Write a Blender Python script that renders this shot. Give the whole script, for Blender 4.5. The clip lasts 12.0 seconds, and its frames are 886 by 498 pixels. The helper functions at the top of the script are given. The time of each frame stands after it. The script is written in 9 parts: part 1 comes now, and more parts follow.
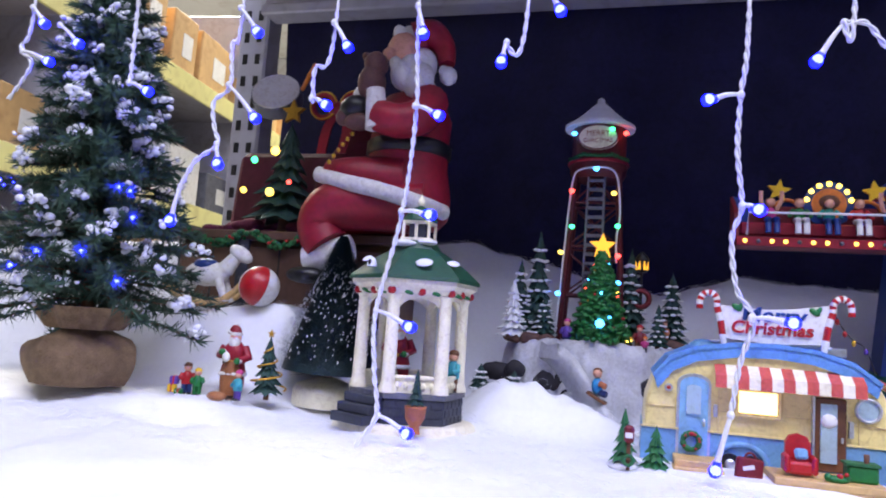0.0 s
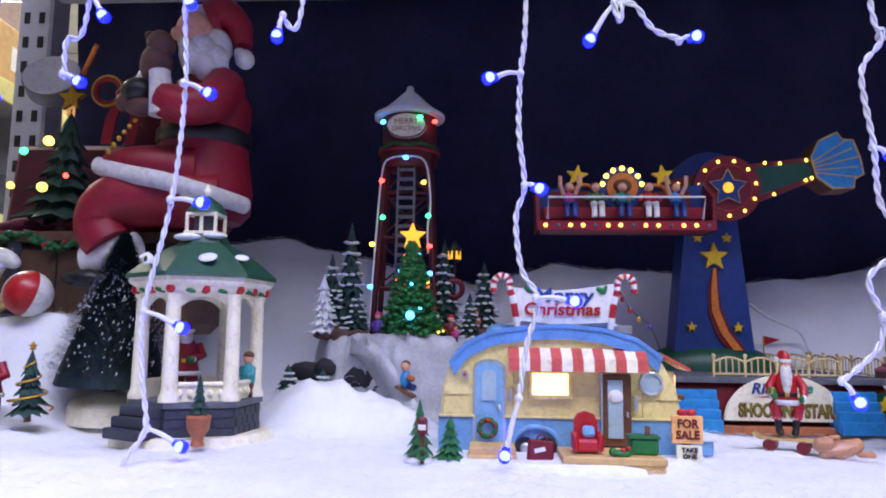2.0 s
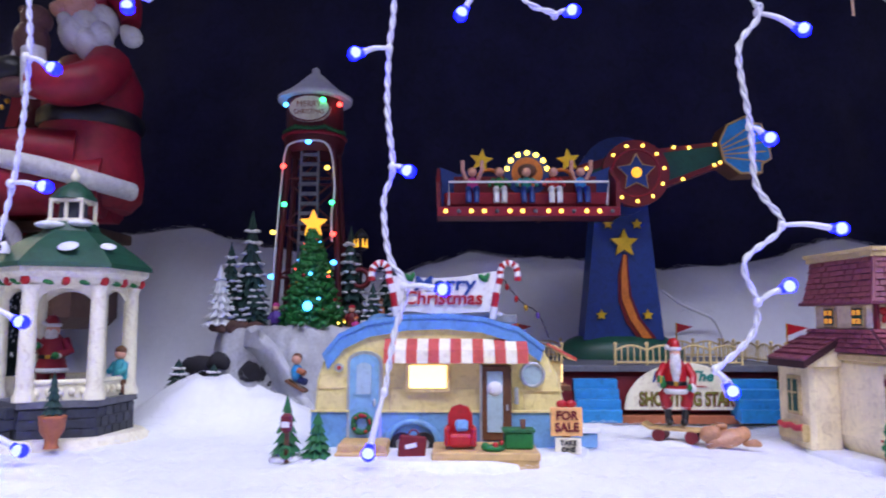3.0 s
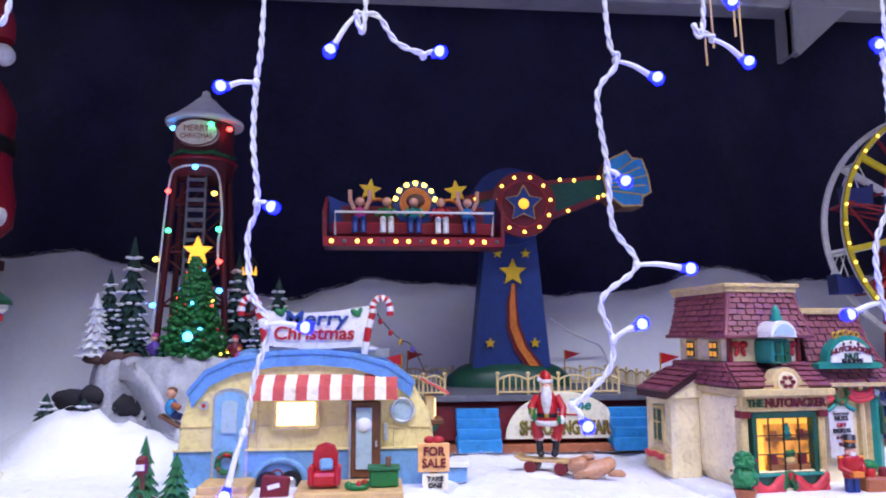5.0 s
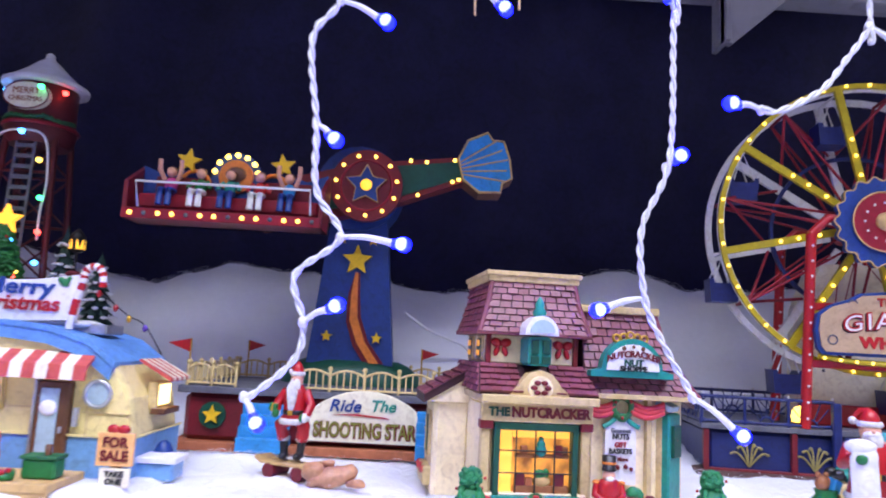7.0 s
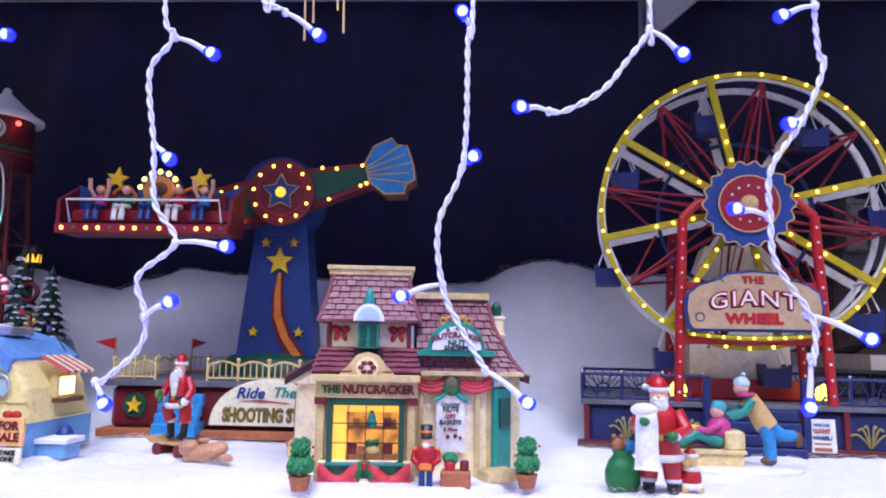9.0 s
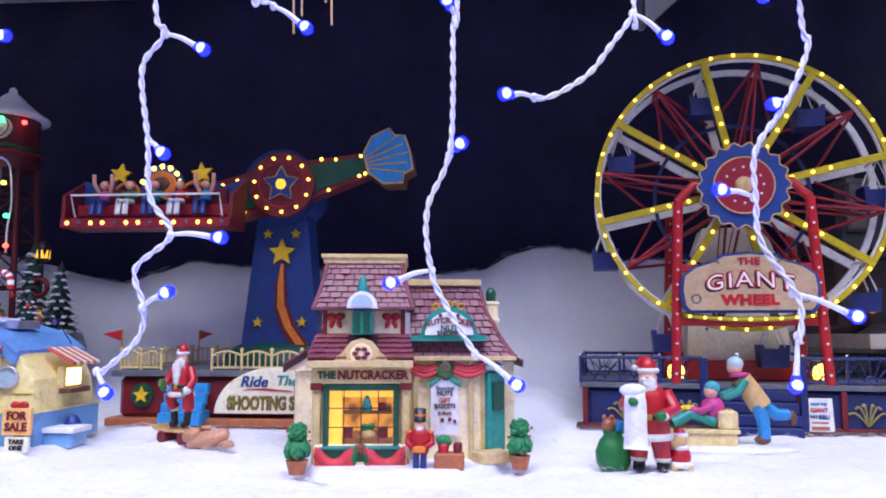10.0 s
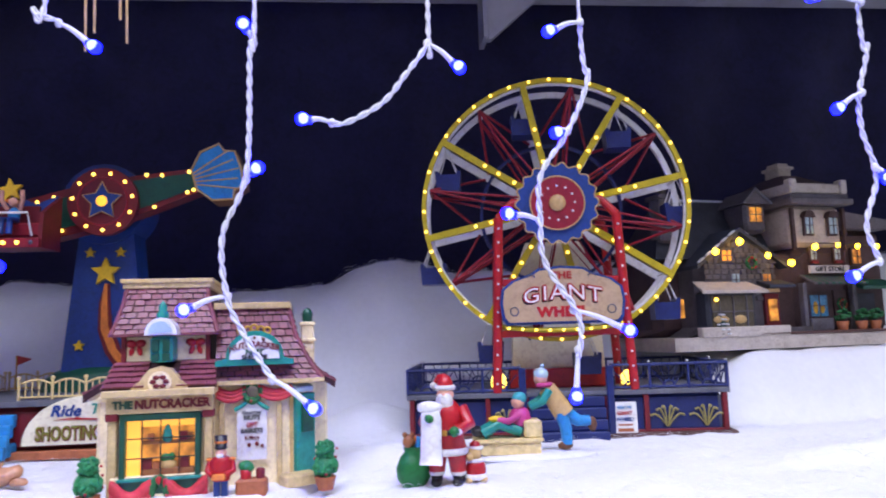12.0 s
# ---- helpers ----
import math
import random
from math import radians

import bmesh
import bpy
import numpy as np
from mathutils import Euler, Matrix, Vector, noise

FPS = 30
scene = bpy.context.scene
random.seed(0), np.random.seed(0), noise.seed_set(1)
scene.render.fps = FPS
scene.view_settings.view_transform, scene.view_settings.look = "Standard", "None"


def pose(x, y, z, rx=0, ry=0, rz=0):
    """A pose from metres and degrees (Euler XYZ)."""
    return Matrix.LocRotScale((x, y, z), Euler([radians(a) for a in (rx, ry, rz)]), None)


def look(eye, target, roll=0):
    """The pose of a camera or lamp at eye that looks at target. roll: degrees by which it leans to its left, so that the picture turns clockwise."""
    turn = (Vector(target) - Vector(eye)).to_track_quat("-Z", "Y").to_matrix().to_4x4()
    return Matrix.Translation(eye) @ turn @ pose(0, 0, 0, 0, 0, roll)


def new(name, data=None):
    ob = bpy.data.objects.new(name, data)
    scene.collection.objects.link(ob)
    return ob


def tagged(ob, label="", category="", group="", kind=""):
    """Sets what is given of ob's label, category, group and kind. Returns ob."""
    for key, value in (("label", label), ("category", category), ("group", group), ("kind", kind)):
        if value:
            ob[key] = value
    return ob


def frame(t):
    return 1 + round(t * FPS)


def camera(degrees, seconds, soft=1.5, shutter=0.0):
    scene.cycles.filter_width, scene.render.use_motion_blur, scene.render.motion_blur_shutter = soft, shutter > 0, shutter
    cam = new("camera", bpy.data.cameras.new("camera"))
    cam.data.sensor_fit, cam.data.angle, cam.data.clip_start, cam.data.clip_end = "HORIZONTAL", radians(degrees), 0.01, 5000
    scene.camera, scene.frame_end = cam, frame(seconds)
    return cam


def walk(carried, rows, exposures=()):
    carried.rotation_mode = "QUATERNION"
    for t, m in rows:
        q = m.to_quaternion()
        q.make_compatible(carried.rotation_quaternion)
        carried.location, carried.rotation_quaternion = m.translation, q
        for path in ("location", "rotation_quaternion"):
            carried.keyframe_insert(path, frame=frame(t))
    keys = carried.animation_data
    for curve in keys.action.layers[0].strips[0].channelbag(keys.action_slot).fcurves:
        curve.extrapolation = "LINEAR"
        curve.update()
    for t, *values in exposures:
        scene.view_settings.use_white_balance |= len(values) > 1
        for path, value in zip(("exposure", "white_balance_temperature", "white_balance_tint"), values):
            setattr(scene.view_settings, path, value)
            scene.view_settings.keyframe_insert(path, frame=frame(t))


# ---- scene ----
cam = camera(64.0, 12.0, 1.9, 0.4)
METRES, EYE, TILT, LEAN, TURN = 0.8, 0.1, 6.0, -4.0, 15.0
ROWS = [
    (0.0, 0.0, 0.0, 0.0, 0.0, 0.0, -0.0),
    (0.5, -0.0024, 0.0112, -0.0047, -3.48, 0.81, 0.96),
    (1.0, 0.0363, 0.0185, -0.008, -10.12, 0.45, 1.47),
    (1.5, 0.0565, 0.0233, -0.0097, -11.88, 0.2, 1.69),
    (2.0, 0.0689, 0.0366, -0.0149, -11.74, -0.04, 1.97),
    (2.5, 0.1032, 0.0471, -0.0218, -12.37, -0.45, 2.13),
    (3.0, 0.1598, 0.0512, -0.022, -14.53, -0.92, 2.31),
    (5.0, 0.2096, 0.0343, -0.0056, -20.39, 0.13, 1.84),
    (5.5, 0.2341, 0.0309, -0.0084, -22.27, 0.28, 1.83),
    (6.0, 0.2764, 0.0046, -0.0153, -25.97, 0.36, 0.09),
    (6.5, 0.4132, -0.0562, -0.025, -21.94, 0.76, -1.33),
    (7.0, 0.4979, 0.0304, -0.0388, -16.78, 0.93, -0.94),
    (7.5, 0.5596, 0.0562, -0.0429, -16.6, 1.27, -0.57),
    (9.5, 0.671, -0.1132, -0.0443, -12.01, 0.47, 2.3),
    (10.0, 0.6793, -0.1028, -0.0469, -11.76, 0.04, 2.7),
    (10.5, 0.6952, -0.1088, -0.0438, -11.86, -0.19, 3.05),
    (11.0, 0.7075, -0.1269, -0.0377, -14.26, -0.26, 3.42),
    (11.5, 0.7314, -0.1381, -0.0235, -18.09, -0.19, 3.46),
    (12.0, 0.7528, -0.1344, -0.0339, -20.67, -0.16, 3.48),
]
walk(cam, [(t, pose(0, 0, EYE, TILT, LEAN, TURN) @ pose(METRES * x, METRES * y, METRES * z, 90 + pitch, roll, yaw)) for t, x, y, z, yaw, pitch, roll in ROWS],
     [(0.0, 0.05), (1.0, -0.06), (3.0, -0.05), (5.0, 0.2), (6.5, 0.35), (7.5, 0.35), (9.5, 0.2), (12.0, 0.15)])

# ---- world and lights ----
world = bpy.data.worlds.new("world")
scene.world = world
world.use_nodes = True
world.node_tree.nodes["Background"].inputs[0].default_value = (0.5, 0.6, 1.0, 1)
world.node_tree.nodes["Background"].inputs[1].default_value = 0.04


def area(name, m, sx, sy, watts, colour):
    d = bpy.data.lights.new(name, "AREA")
    d.shape, d.size, d.size_y, d.energy, d.color = "RECTANGLE", sx, sy, watts, colour
    ob = new(name, d)
    ob.matrix_world = m
    return ob


# Fluorescent battens of the shop ceiling: one over the aisle, one over the next aisle.
area("aisle_light", look((0.60, -0.65, 2.38), (0.60, 0.05, 0.0)), 3.0, 1.2, 143, (0.772, 0.785, 1.0))
area("far_aisle_light", look((-2.2, 3.0, 2.38), (-2.2, 3.0, 0.0)), 2.5, 0.5, 340, (1.0, 0.93, 0.82))

# ---- materials ----
def S(r, g, b):
    return tuple((v / 255 / 12.92 if v < 10.3 else ((v / 255 + 0.055) / 1.055) ** 2.4) for v in (r, g, b))


def paint(name, rgb, rough=0.45, metal=0.0, var=0.25, grain=90.0, bump=0.15, coat=0.0, sheen=0.0, wash=0.4):
    m = bpy.data.materials.new(name)
    m.use_nodes = True
    nt = m.node_tree
    bs = nt.nodes["Principled BSDF"]
    co = nt.nodes.new("ShaderNodeTexCoord")
    fine, broad = nt.nodes.new("ShaderNodeTexNoise"), nt.nodes.new("ShaderNodeTexNoise")
    fine.inputs["Scale"].default_value, fine.inputs["Detail"].default_value = grain * 4, 5
    broad.inputs["Scale"].default_value, broad.inputs["Detail"].default_value = grain * 0.5, 3
    nt.links.new(co.outputs["Object"], fine.inputs["Vector"])
    nt.links.new(co.outputs["Object"], broad.inputs["Vector"])
    mixn = nt.nodes.new("ShaderNodeMath")
    mixn.operation = "MULTIPLY_ADD"
    nt.links.new(fine.outputs["Fac"], mixn.inputs[0])
    mixn.inputs[1].default_value = 0.6
    nt.links.new(broad.outputs["Fac"], mixn.inputs[2])
    ramp = nt.nodes.new("ShaderNodeMapRange")
    ramp.inputs[1].default_value, ramp.inputs[2].default_value = 0.45, 1.15
    ramp.inputs[3].default_value, ramp.inputs[4].default_value = 1 - var, 1 + var
    nt.links.new(mixn.outputs[0], ramp.inputs[0])
    mul = nt.nodes.new("ShaderNodeVectorMath")
    mul.operation = "SCALE"
    mul.inputs[0].default_value = rgb
    nt.links.new(ramp.outputs[0], mul.inputs["Scale"])
    # uneven brownish patina in patches
    old, fade, tint = nt.nodes.new("ShaderNodeTexNoise"), nt.nodes.new("ShaderNodeMapRange"), nt.nodes.new("ShaderNodeMix")
    old.inputs["Scale"].default_value, old.inputs["Detail"].default_value, old.inputs["Distortion"].default_value = grain * 1.4, 7, 1.2
    fade.inputs[1].default_value, fade.inputs[2].default_value, fade.inputs[3].default_value, fade.inputs[4].default_value = 0.50, 0.72, 0.0, wash
    tint.data_type = "RGBA"
    nt.links.new(co.outputs["Object"], old.inputs["Vector"])
    nt.links.new(old.outputs["Fac"], fade.inputs[0])
    nt.links.new(fade.outputs[0], tint.inputs["Factor"])
    nt.links.new(mul.outputs[0], tint.inputs["A"])
    tint.inputs["B"].default_value = (rgb[0] * 0.50, rgb[1] * 0.40, rgb[2] * 0.30, 1)
    nt.links.new(tint.outputs["Result"], bs.inputs["Base Color"])
    bs.inputs["Roughness"].default_value, bs.inputs["Metallic"].default_value = rough, metal
    bs.inputs["Coat Weight"].default_value, bs.inputs["Coat Roughness"].default_value = coat, 0.2
    bs.inputs["Sheen Weight"].default_value = sheen
    if bump:
        b = nt.nodes.new("ShaderNodeBump")
        b.inputs["Strength"].default_value, b.inputs["Distance"].default_value = bump, 0.002
        nt.links.new(mixn.outputs[0], b.inputs["Height"])
        nt.links.new(b.outputs[0], bs.inputs["Normal"])
    return m


def glow(name, rgb, strength):
    m = bpy.data.materials.new(name)
    m.use_nodes = True
    bs = m.node_tree.nodes["Principled BSDF"]
    bs.inputs["Base Color"].default_value = (*rgb, 1)
    bs.inputs["Emission Color"].default_value = (*rgb, 1)
    bs.inputs["Emission Strength"].default_value = strength
    return m


SNOW = paint("cotton_snow", (0.82, 0.84, 0.88), 0.95, var=0.05, grain=40, bump=0.18, sheen=0.4, wash=0.0)
RSNOW = paint("painted_snow", (0.78, 0.80, 0.85), 0.6, var=0.1, grain=200, bump=0.3, wash=0.12)
# Dark blue cloth, made bluer to carry the haze over the backdrop.
CLOTH = paint("dark_cloth", (0.012, 0.0125, 0.058), 0.9, var=0.3, grain=40, bump=0.2, sheen=0.02)
STEEL = paint("grey_steel", (0.40, 0.40, 0.46), 0.45, var=0.1, grain=15, bump=0.05)
RED = paint("red_paint", S(178, 22, 34), 0.4, coat=0.2)
DRED = paint("dark_red_paint", S(112, 22, 34), 0.45)
DEEPRED = paint("robe_red", S(142, 14, 40), 0.5, var=0.35, grain=40)
WHITE = paint("white_paint", (0.78, 0.78, 0.76), 0.45, var=0.1)
FUR = paint("white_trim", (0.75, 0.74, 0.72), 0.85, var=0.2, grain=250, bump=0.9)
BLACK = paint("black_paint", (0.012, 0.012, 0.014), 0.35)
SKIN = paint("skin_paint", S(222, 165, 140), 0.5, var=0.08)
GREEN = paint("green_paint", S(22, 110, 52), 0.45)
LEAF = paint("leaf_green", S(36, 106, 60), 0.6, var=0.45, grain=250, bump=0.6)
PINE = paint("pine_green", S(26, 62, 58), 0.6, var=0.45, grain=250, bump=0.6)
NEEDLE = paint("needle_green", S(52, 80, 64), 0.6, var=0.5, grain=120, bump=0)
BRUSH = paint("brush_green", S(34, 58, 64), 0.65, var=0.5, grain=120, bump=0)
CREAM = paint("cream_paint", S(238, 232, 205), 0.5, var=0.12)
YELLOWC = paint("pale_yellow_paint", S(240, 222, 150), 0.4, var=0.1, coat=0.3)
DOORB = paint("door_blue", S(132, 182, 216), 0.35, var=0.12, coat=0.4)
BLUEC = paint("caravan_blue", S(112, 162, 206), 0.4, var=0.15, coat=0.3)
ROOFBLUE = paint("roof_blue", S(96, 146, 206), 0.45, var=0.25)
AWNRED = paint("awning_red", S(198, 84, 76), 0.5, var=0.2)
RIDEBLUE = paint("ride_blue", S(28, 62, 132), 0.45, var=0.2)
NAVY = paint("navy_paint", S(26, 40, 98), 0.4, var=0.2)
SKY = paint("sky_blue_paint", S(44, 140, 205), 0.4)
STAR = paint("star_yellow", S(238, 196, 40), 0.4, var=0.15)
RAILY = paint("cream_rail", S(222, 200, 140), 0.5)
WHEELY = paint("wheel_yellow", S(182, 164, 28), 0.4, var=0.2)
BROWN = paint("brown_wood", S(104, 66, 42), 0.55, var=0.4, grain=60)
TAN = paint("tan_wood", S(205, 170, 112), 0.55, var=0.25, grain=60)
CHEST = paint("chest_brown", S(94, 68, 54), 0.6, var=0.4, grain=25)
LEATHER = paint("brown_resin", S(150, 95, 58), 0.45, var=0.4, grain=60)
GREY = paint("grey_stone", S(96, 98, 108), 0.6, var=0.35)
DARK = paint("dark_stone", S(52, 56, 68), 0.6, var=0.35)
MUD = paint("brown_rock", S(88, 62, 58), 0.7, var=0.5)
SHINGLE = paint("plum_shingle", S(132, 70, 82), 0.5, var=0.3, coat=0.15)
MORTAR = paint("plum_dark", S(62, 30, 38), 0.6)
ROOFG = paint("roof_green", S(28, 74, 54), 0.5, var=0.35)
STUCCO = paint("cream_stucco", S(248, 232, 188), 0.5, var=0.15, coat=0.15)
STONEY = paint("tan_trim", S(206, 182, 128), 0.5, var=0.25, coat=0.15)
TEAL = paint("teal_paint", S(32, 138, 124), 0.4)
DTEAL = paint("dark_teal_paint", S(18, 76, 58), 0.4)
PINK = paint("swag_red", S(205, 60, 72), 0.5)
BURLAP = paint("burlap", S(122, 100, 76), 0.95, var=0.4, grain=160, bump=1.0)
TERRA = paint("terracotta", S(168, 98, 62), 0.6, var=0.25)
CABLE = paint("white_cable", (0.76, 0.77, 0.80), 0.4, var=0.05, bump=0, wash=0.0)
GOLD = paint("gold_paint", S(205, 160, 60), 0.35, metal=0.6)
CYAN = paint("cyan_paint", S(60, 160, 170), 0.5)
MAGENTA = paint("magenta_paint", S(190, 60, 130), 0.5)
ORANGE = paint("orange_paint", S(225, 130, 50), 0.5)
PEACH = paint("peach_paint", S(244, 184, 116), 0.5)
TOWERRED = paint("tower_red", S(86, 17, 28), 0.5)
PURPLE = paint("violet_paint", S(90, 60, 150), 0.5)
ALU = paint("silver_paint", (0.55, 0.58, 0.62), 0.3, metal=0.7)
FROST = paint("frosted_pane", S(170, 195, 205), 0.15, var=0.1)
CARD = paint("cardboard", S(196, 160, 108), 0.8, var=0.15, grain=12)
STRIP = paint("shelf_strip", S(232, 226, 150), 0.5, var=0.05, grain=8)
BDARK = paint("dark_brick", S(70, 52, 54), 0.65, var=0.4, grain=120)
BSTONE = paint("cool_stone", S(96, 92, 98), 0.65, var=0.35, grain=120)
BCREAM = paint("aged_cream", S(196, 186, 176), 0.6, var=0.2)
FLOORM = paint("shop_floor", (0.35, 0.34, 0.33), 0.4, var=0.1, grain=3)
WALLM = paint("shop_wall", (0.6, 0.6, 0.58), 0.7, var=0.05, grain=3)
L_BLUE = glow("led_blue", (0.0040, 0.0050, 1.0), 215)
L_HALO = glow("led_halo", (0.0012, 0.0020, 1.0), 26)
L_WARM = glow("bulb_warm", (1.0, 0.58, 0.07), 7)
L_WIN = glow("window_glow", (1.0, 0.70, 0.28), 2.8)
L_SHOP = glow("shop_glow", (1.0, 0.40, 0.05), 0.55)
L_YEL = glow("bulb_yellow", (1.0, 0.66, 0.10), 3.4)
L_HOT = glow("bulb_bright", (1.0, 0.50, 0.018), 18)
L_RED = glow("bulb_red", (1.0, 0.05, 0.04), 7)
L_GRN = glow("bulb_green", (0.05, 1.0, 0.3), 5)
L_CYN = glow("bulb_blue", (0.05, 0.35, 1.0), 9)


def lit_interior(name):
    """Warm emission in noise patches, painting the uneven light of a room behind a window."""
    m = glow(name, (0.4, 0.15, 0.03), 0.9)
    nt = m.node_tree
    co, n, r = nt.nodes.new("ShaderNodeTexCoord"), nt.nodes.new("ShaderNodeTexNoise"), nt.nodes.new("ShaderNodeValToRGB")
    n.inputs["Scale"].default_value, n.inputs["Detail"].default_value = 75, 2
    r.color_ramp.elements[0].position, r.color_ramp.elements[0].color = 0.38, (0.10, 0.030, 0.010, 1)
    r.color_ramp.elements[1].position, r.color_ramp.elements[1].color = 0.66, (1.0, 0.42, 0.06, 1)
    nt.links.new(co.outputs["Object"], n.inputs["Vector"])
    nt.links.new(n.outputs["Fac"], r.inputs[0])
    nt.links.new(r.outputs[0], nt.nodes["Principled BSDF"].inputs["Emission Color"])
    return m


L_ROOM = lit_interior("lit_shop_interior")
L_SIDE = glow("side_wall_glow", (1.0, 0.50, 0.07), 0.85)
L_STAR = glow("star_glow", (1.0, 0.50, 0.04), 1.1)


# ---- mesh building ----
def vadd(a, b, k=1.0):
    return (a[0] + b[0] * k, a[1] + b[1] * k, a[2] + b[2] * k)


class B:
    """Collects faces with a material slot each."""

    def __init__(self):
        self.v, self.f, self.m, self.s, self.mi = [], [], [], [], 0

    def slot(self, i):
        self.mi = i
        return self

    def add(self, verts, faces, smooth=False):
        n = len(self.v)
        self.v += [tuple(p) for p in verts]
        for f in faces:
            self.f.append(tuple(n + i for i in f))
            self.m.append(self.mi)
            self.s.append(smooth)
        return self

    def box(self, c, s, rot=(0, 0, 0), bev=0.0):
        R = Euler([radians(a) for a in rot]).to_matrix()
        hx, hy, hz = (q / 2 for q in s)
        if bev <= 0:
            bev = min(s) * 0.12
        b = min(bev, hx * 0.9, hy * 0.9, hz * 0.9)
        vs, key = [], {}
        for sx in (-1, 1):
            for sy in (-1, 1):
                for sz in (-1, 1):
                    for ax in range(3):
                        p = [sx * (hx - b), sy * (hy - b), sz * (hz - b)]
                        p[ax] = (sx * hx, sy * hy, sz * hz)[ax]
                        key[(sx, sy, sz, ax)] = len(vs)
                        vs.append(tuple(Vector(c) + R @ Vector(p)))
        fs = []
        for ax in range(3):
            o = [k for k in range(3) if k != ax]
            for s1 in (-1, 1):
                q = []
                for a, d in ((-1, -1), (1, -1), (1, 1), (-1, 1)):
                    g = [0, 0, 0]
                    g[ax], g[o[0]], g[o[1]] = s1, a, d
                    q.append(key[(*g, ax)])
                fs.append(q if (s1 > 0) ^ (ax == 1) else q[::-1])
            for a in (-1, 1):
                for d in (-1, 1):
                    g0, g1 = [0, 0, 0], [0, 0, 0]
                    g0[ax], g1[ax] = -1, 1
                    g0[o[0]] = g1[o[0]] = a
                    g0[o[1]] = g1[o[1]] = d
                    q = [key[(*g0, o[0])], key[(*g1, o[0])], key[(*g1, o[1])], key[(*g0, o[1])]]
                    fs.append(q if (a * d > 0) ^ (ax == 1) else q[::-1])
        for sx in (-1, 1):
            for sy in (-1, 1):
                for sz in (-1, 1):
                    q = [key[(sx, sy, sz, k)] for k in range(3)]
                    fs.append(q if sx * sy * sz > 0 else q[::-1])
        return self.add(vs, fs)

    def ring(self, rings, smooth=True, close=True, caps=True):
        n = len(rings[0])
        vs = [p for r in rings for p in r]
        fs = []
        for i in range(len(rings) - 1):
            for j in range(n if close else n - 1):
                k = (j + 1) % n
                fs.append((i * n + j, i * n + k, (i + 1) * n + k, (i + 1) * n + j))
        self.add(vs, fs, smooth)
        if caps:
            self.add(rings[0], [tuple(range(n))[::-1]])
            self.add(rings[-1], [tuple(range(n))])
        return self

    def tube(self, pts, r, n=6, r1=None, caps=True):
        pts = [Vector(p) for p in pts]
        m = len(pts)
        rings = []
        side = None
        for i, p in enumerate(pts):
            d = (pts[min(i + 1, m - 1)] - pts[max(i - 1, 0)]).normalized()
            if side is None:
                side = d.orthogonal().normalized()
            side = (side - d * side.dot(d)).normalized()
            up = d.cross(side)
            q = r if r1 is None else r + (r1 - r) * i / (m - 1)
            rings.append([p + (side * math.cos(a) + up * math.sin(a)) * q for a in (math.tau * k / n for k in range(n))])
        return self.ring(rings, caps=caps)

    def cyl(self, p0, p1, r0, r1=None, n=14):
        return self.tube([p0, p1], r0, n, r0 if r1 is None else r1)

    def lathe(self, prof, c=(0, 0, 0), n=20, smooth=True, turn=0.0, sy=1.0):
        rings = [[(c[0] + r * math.cos(a), c[1] + sy * r * math.sin(a), c[2] + z) for a in (turn + math.tau * k / n for k in range(n))] for r, z in prof]
        return self.ring(rings, smooth)

    def ball(self, c, r, s=(1, 1, 1), u=12, v=8, rot=(0, 0, 0)):
        R = Euler([radians(a) for a in rot]).to_matrix()
        rings = []
        for i in range(v + 1):
            t = math.pi * (0.02 + 0.96 * i / v)
            rings.append([tuple(Vector(c) + R @ Vector((r * s[0] * math.sin(t) * math.cos(a), r * s[1] * math.sin(t) * math.sin(a), -r * s[2] * math.cos(t)))) for a in (math.tau * k / u for k in range(u))])
        return self.ring(rings)

    def plate(self, pts, y0, y1, smooth=False):
        """A flat shape, given in x and z, from depth y0 (front) to y1."""
        n = len(pts)
        a, b = [(x, y0, z) for x, z in pts], [(x, y1, z) for x, z in pts]
        area2 = sum(pts[i][0] * pts[(i + 1) % n][1] - pts[(i + 1) % n][0] * pts[i][1] for i in range(n))
        fr = tuple(range(n)) if area2 > 0 else tuple(range(n))[::-1]
        self.add(a, [fr])
        self.add(b, [fr[::-1]])
        sides = [(i, n + i, n + (i + 1) % n, (i + 1) % n) for i in range(n)]
        return self.add(a + b, sides if area2 < 0 else [q[::-1] for q in sides], smooth)

    def torus(self, c, R, r, n=24, k=6, axis="z", a0=0.0, a1=math.tau, sx=1.0):
        full = abs(a1 - a0 - math.tau) < 1e-6
        pts = []
        for i in range(n + (0 if full else 1)):
            a = a0 + (a1 - a0) * i / n
            e = (math.cos(a) * sx, math.sin(a))
            pts.append((e, a))
        rings = []
        for e, a in pts:
            q = []
            for j in range(k):
                t = math.tau * j / k
                rr = R + r * math.cos(t)
                p = (rr * e[0], rr * e[1], r * math.sin(t))
                q.append(vadd(c, p if axis == "z" else (p[0], -p[2], p[1])))
            rings.append(q)
        if full:
            rings.append(rings[0])
        return self.ring(rings, caps=not full)


def build(name, b, mats):
    me = bpy.data.meshes.new(name)
    me.from_pydata(b.v, [], b.f)
    for m in mats if isinstance(mats, (list, tuple)) else [mats]:
        me.materials.append(m)
    me.polygons.foreach_set("material_index", b.m)
    me.polygons.foreach_set("use_smooth", b.s)
    me.update()
    return me


def part(name, b, material, parent, label="", m=None):
    ob = new(name, b if isinstance(b, bpy.types.Mesh) else build(name, b, material))
    ob.parent = parent
    if m is not None:
        ob.matrix_basis = m
    return tagged(ob, label)


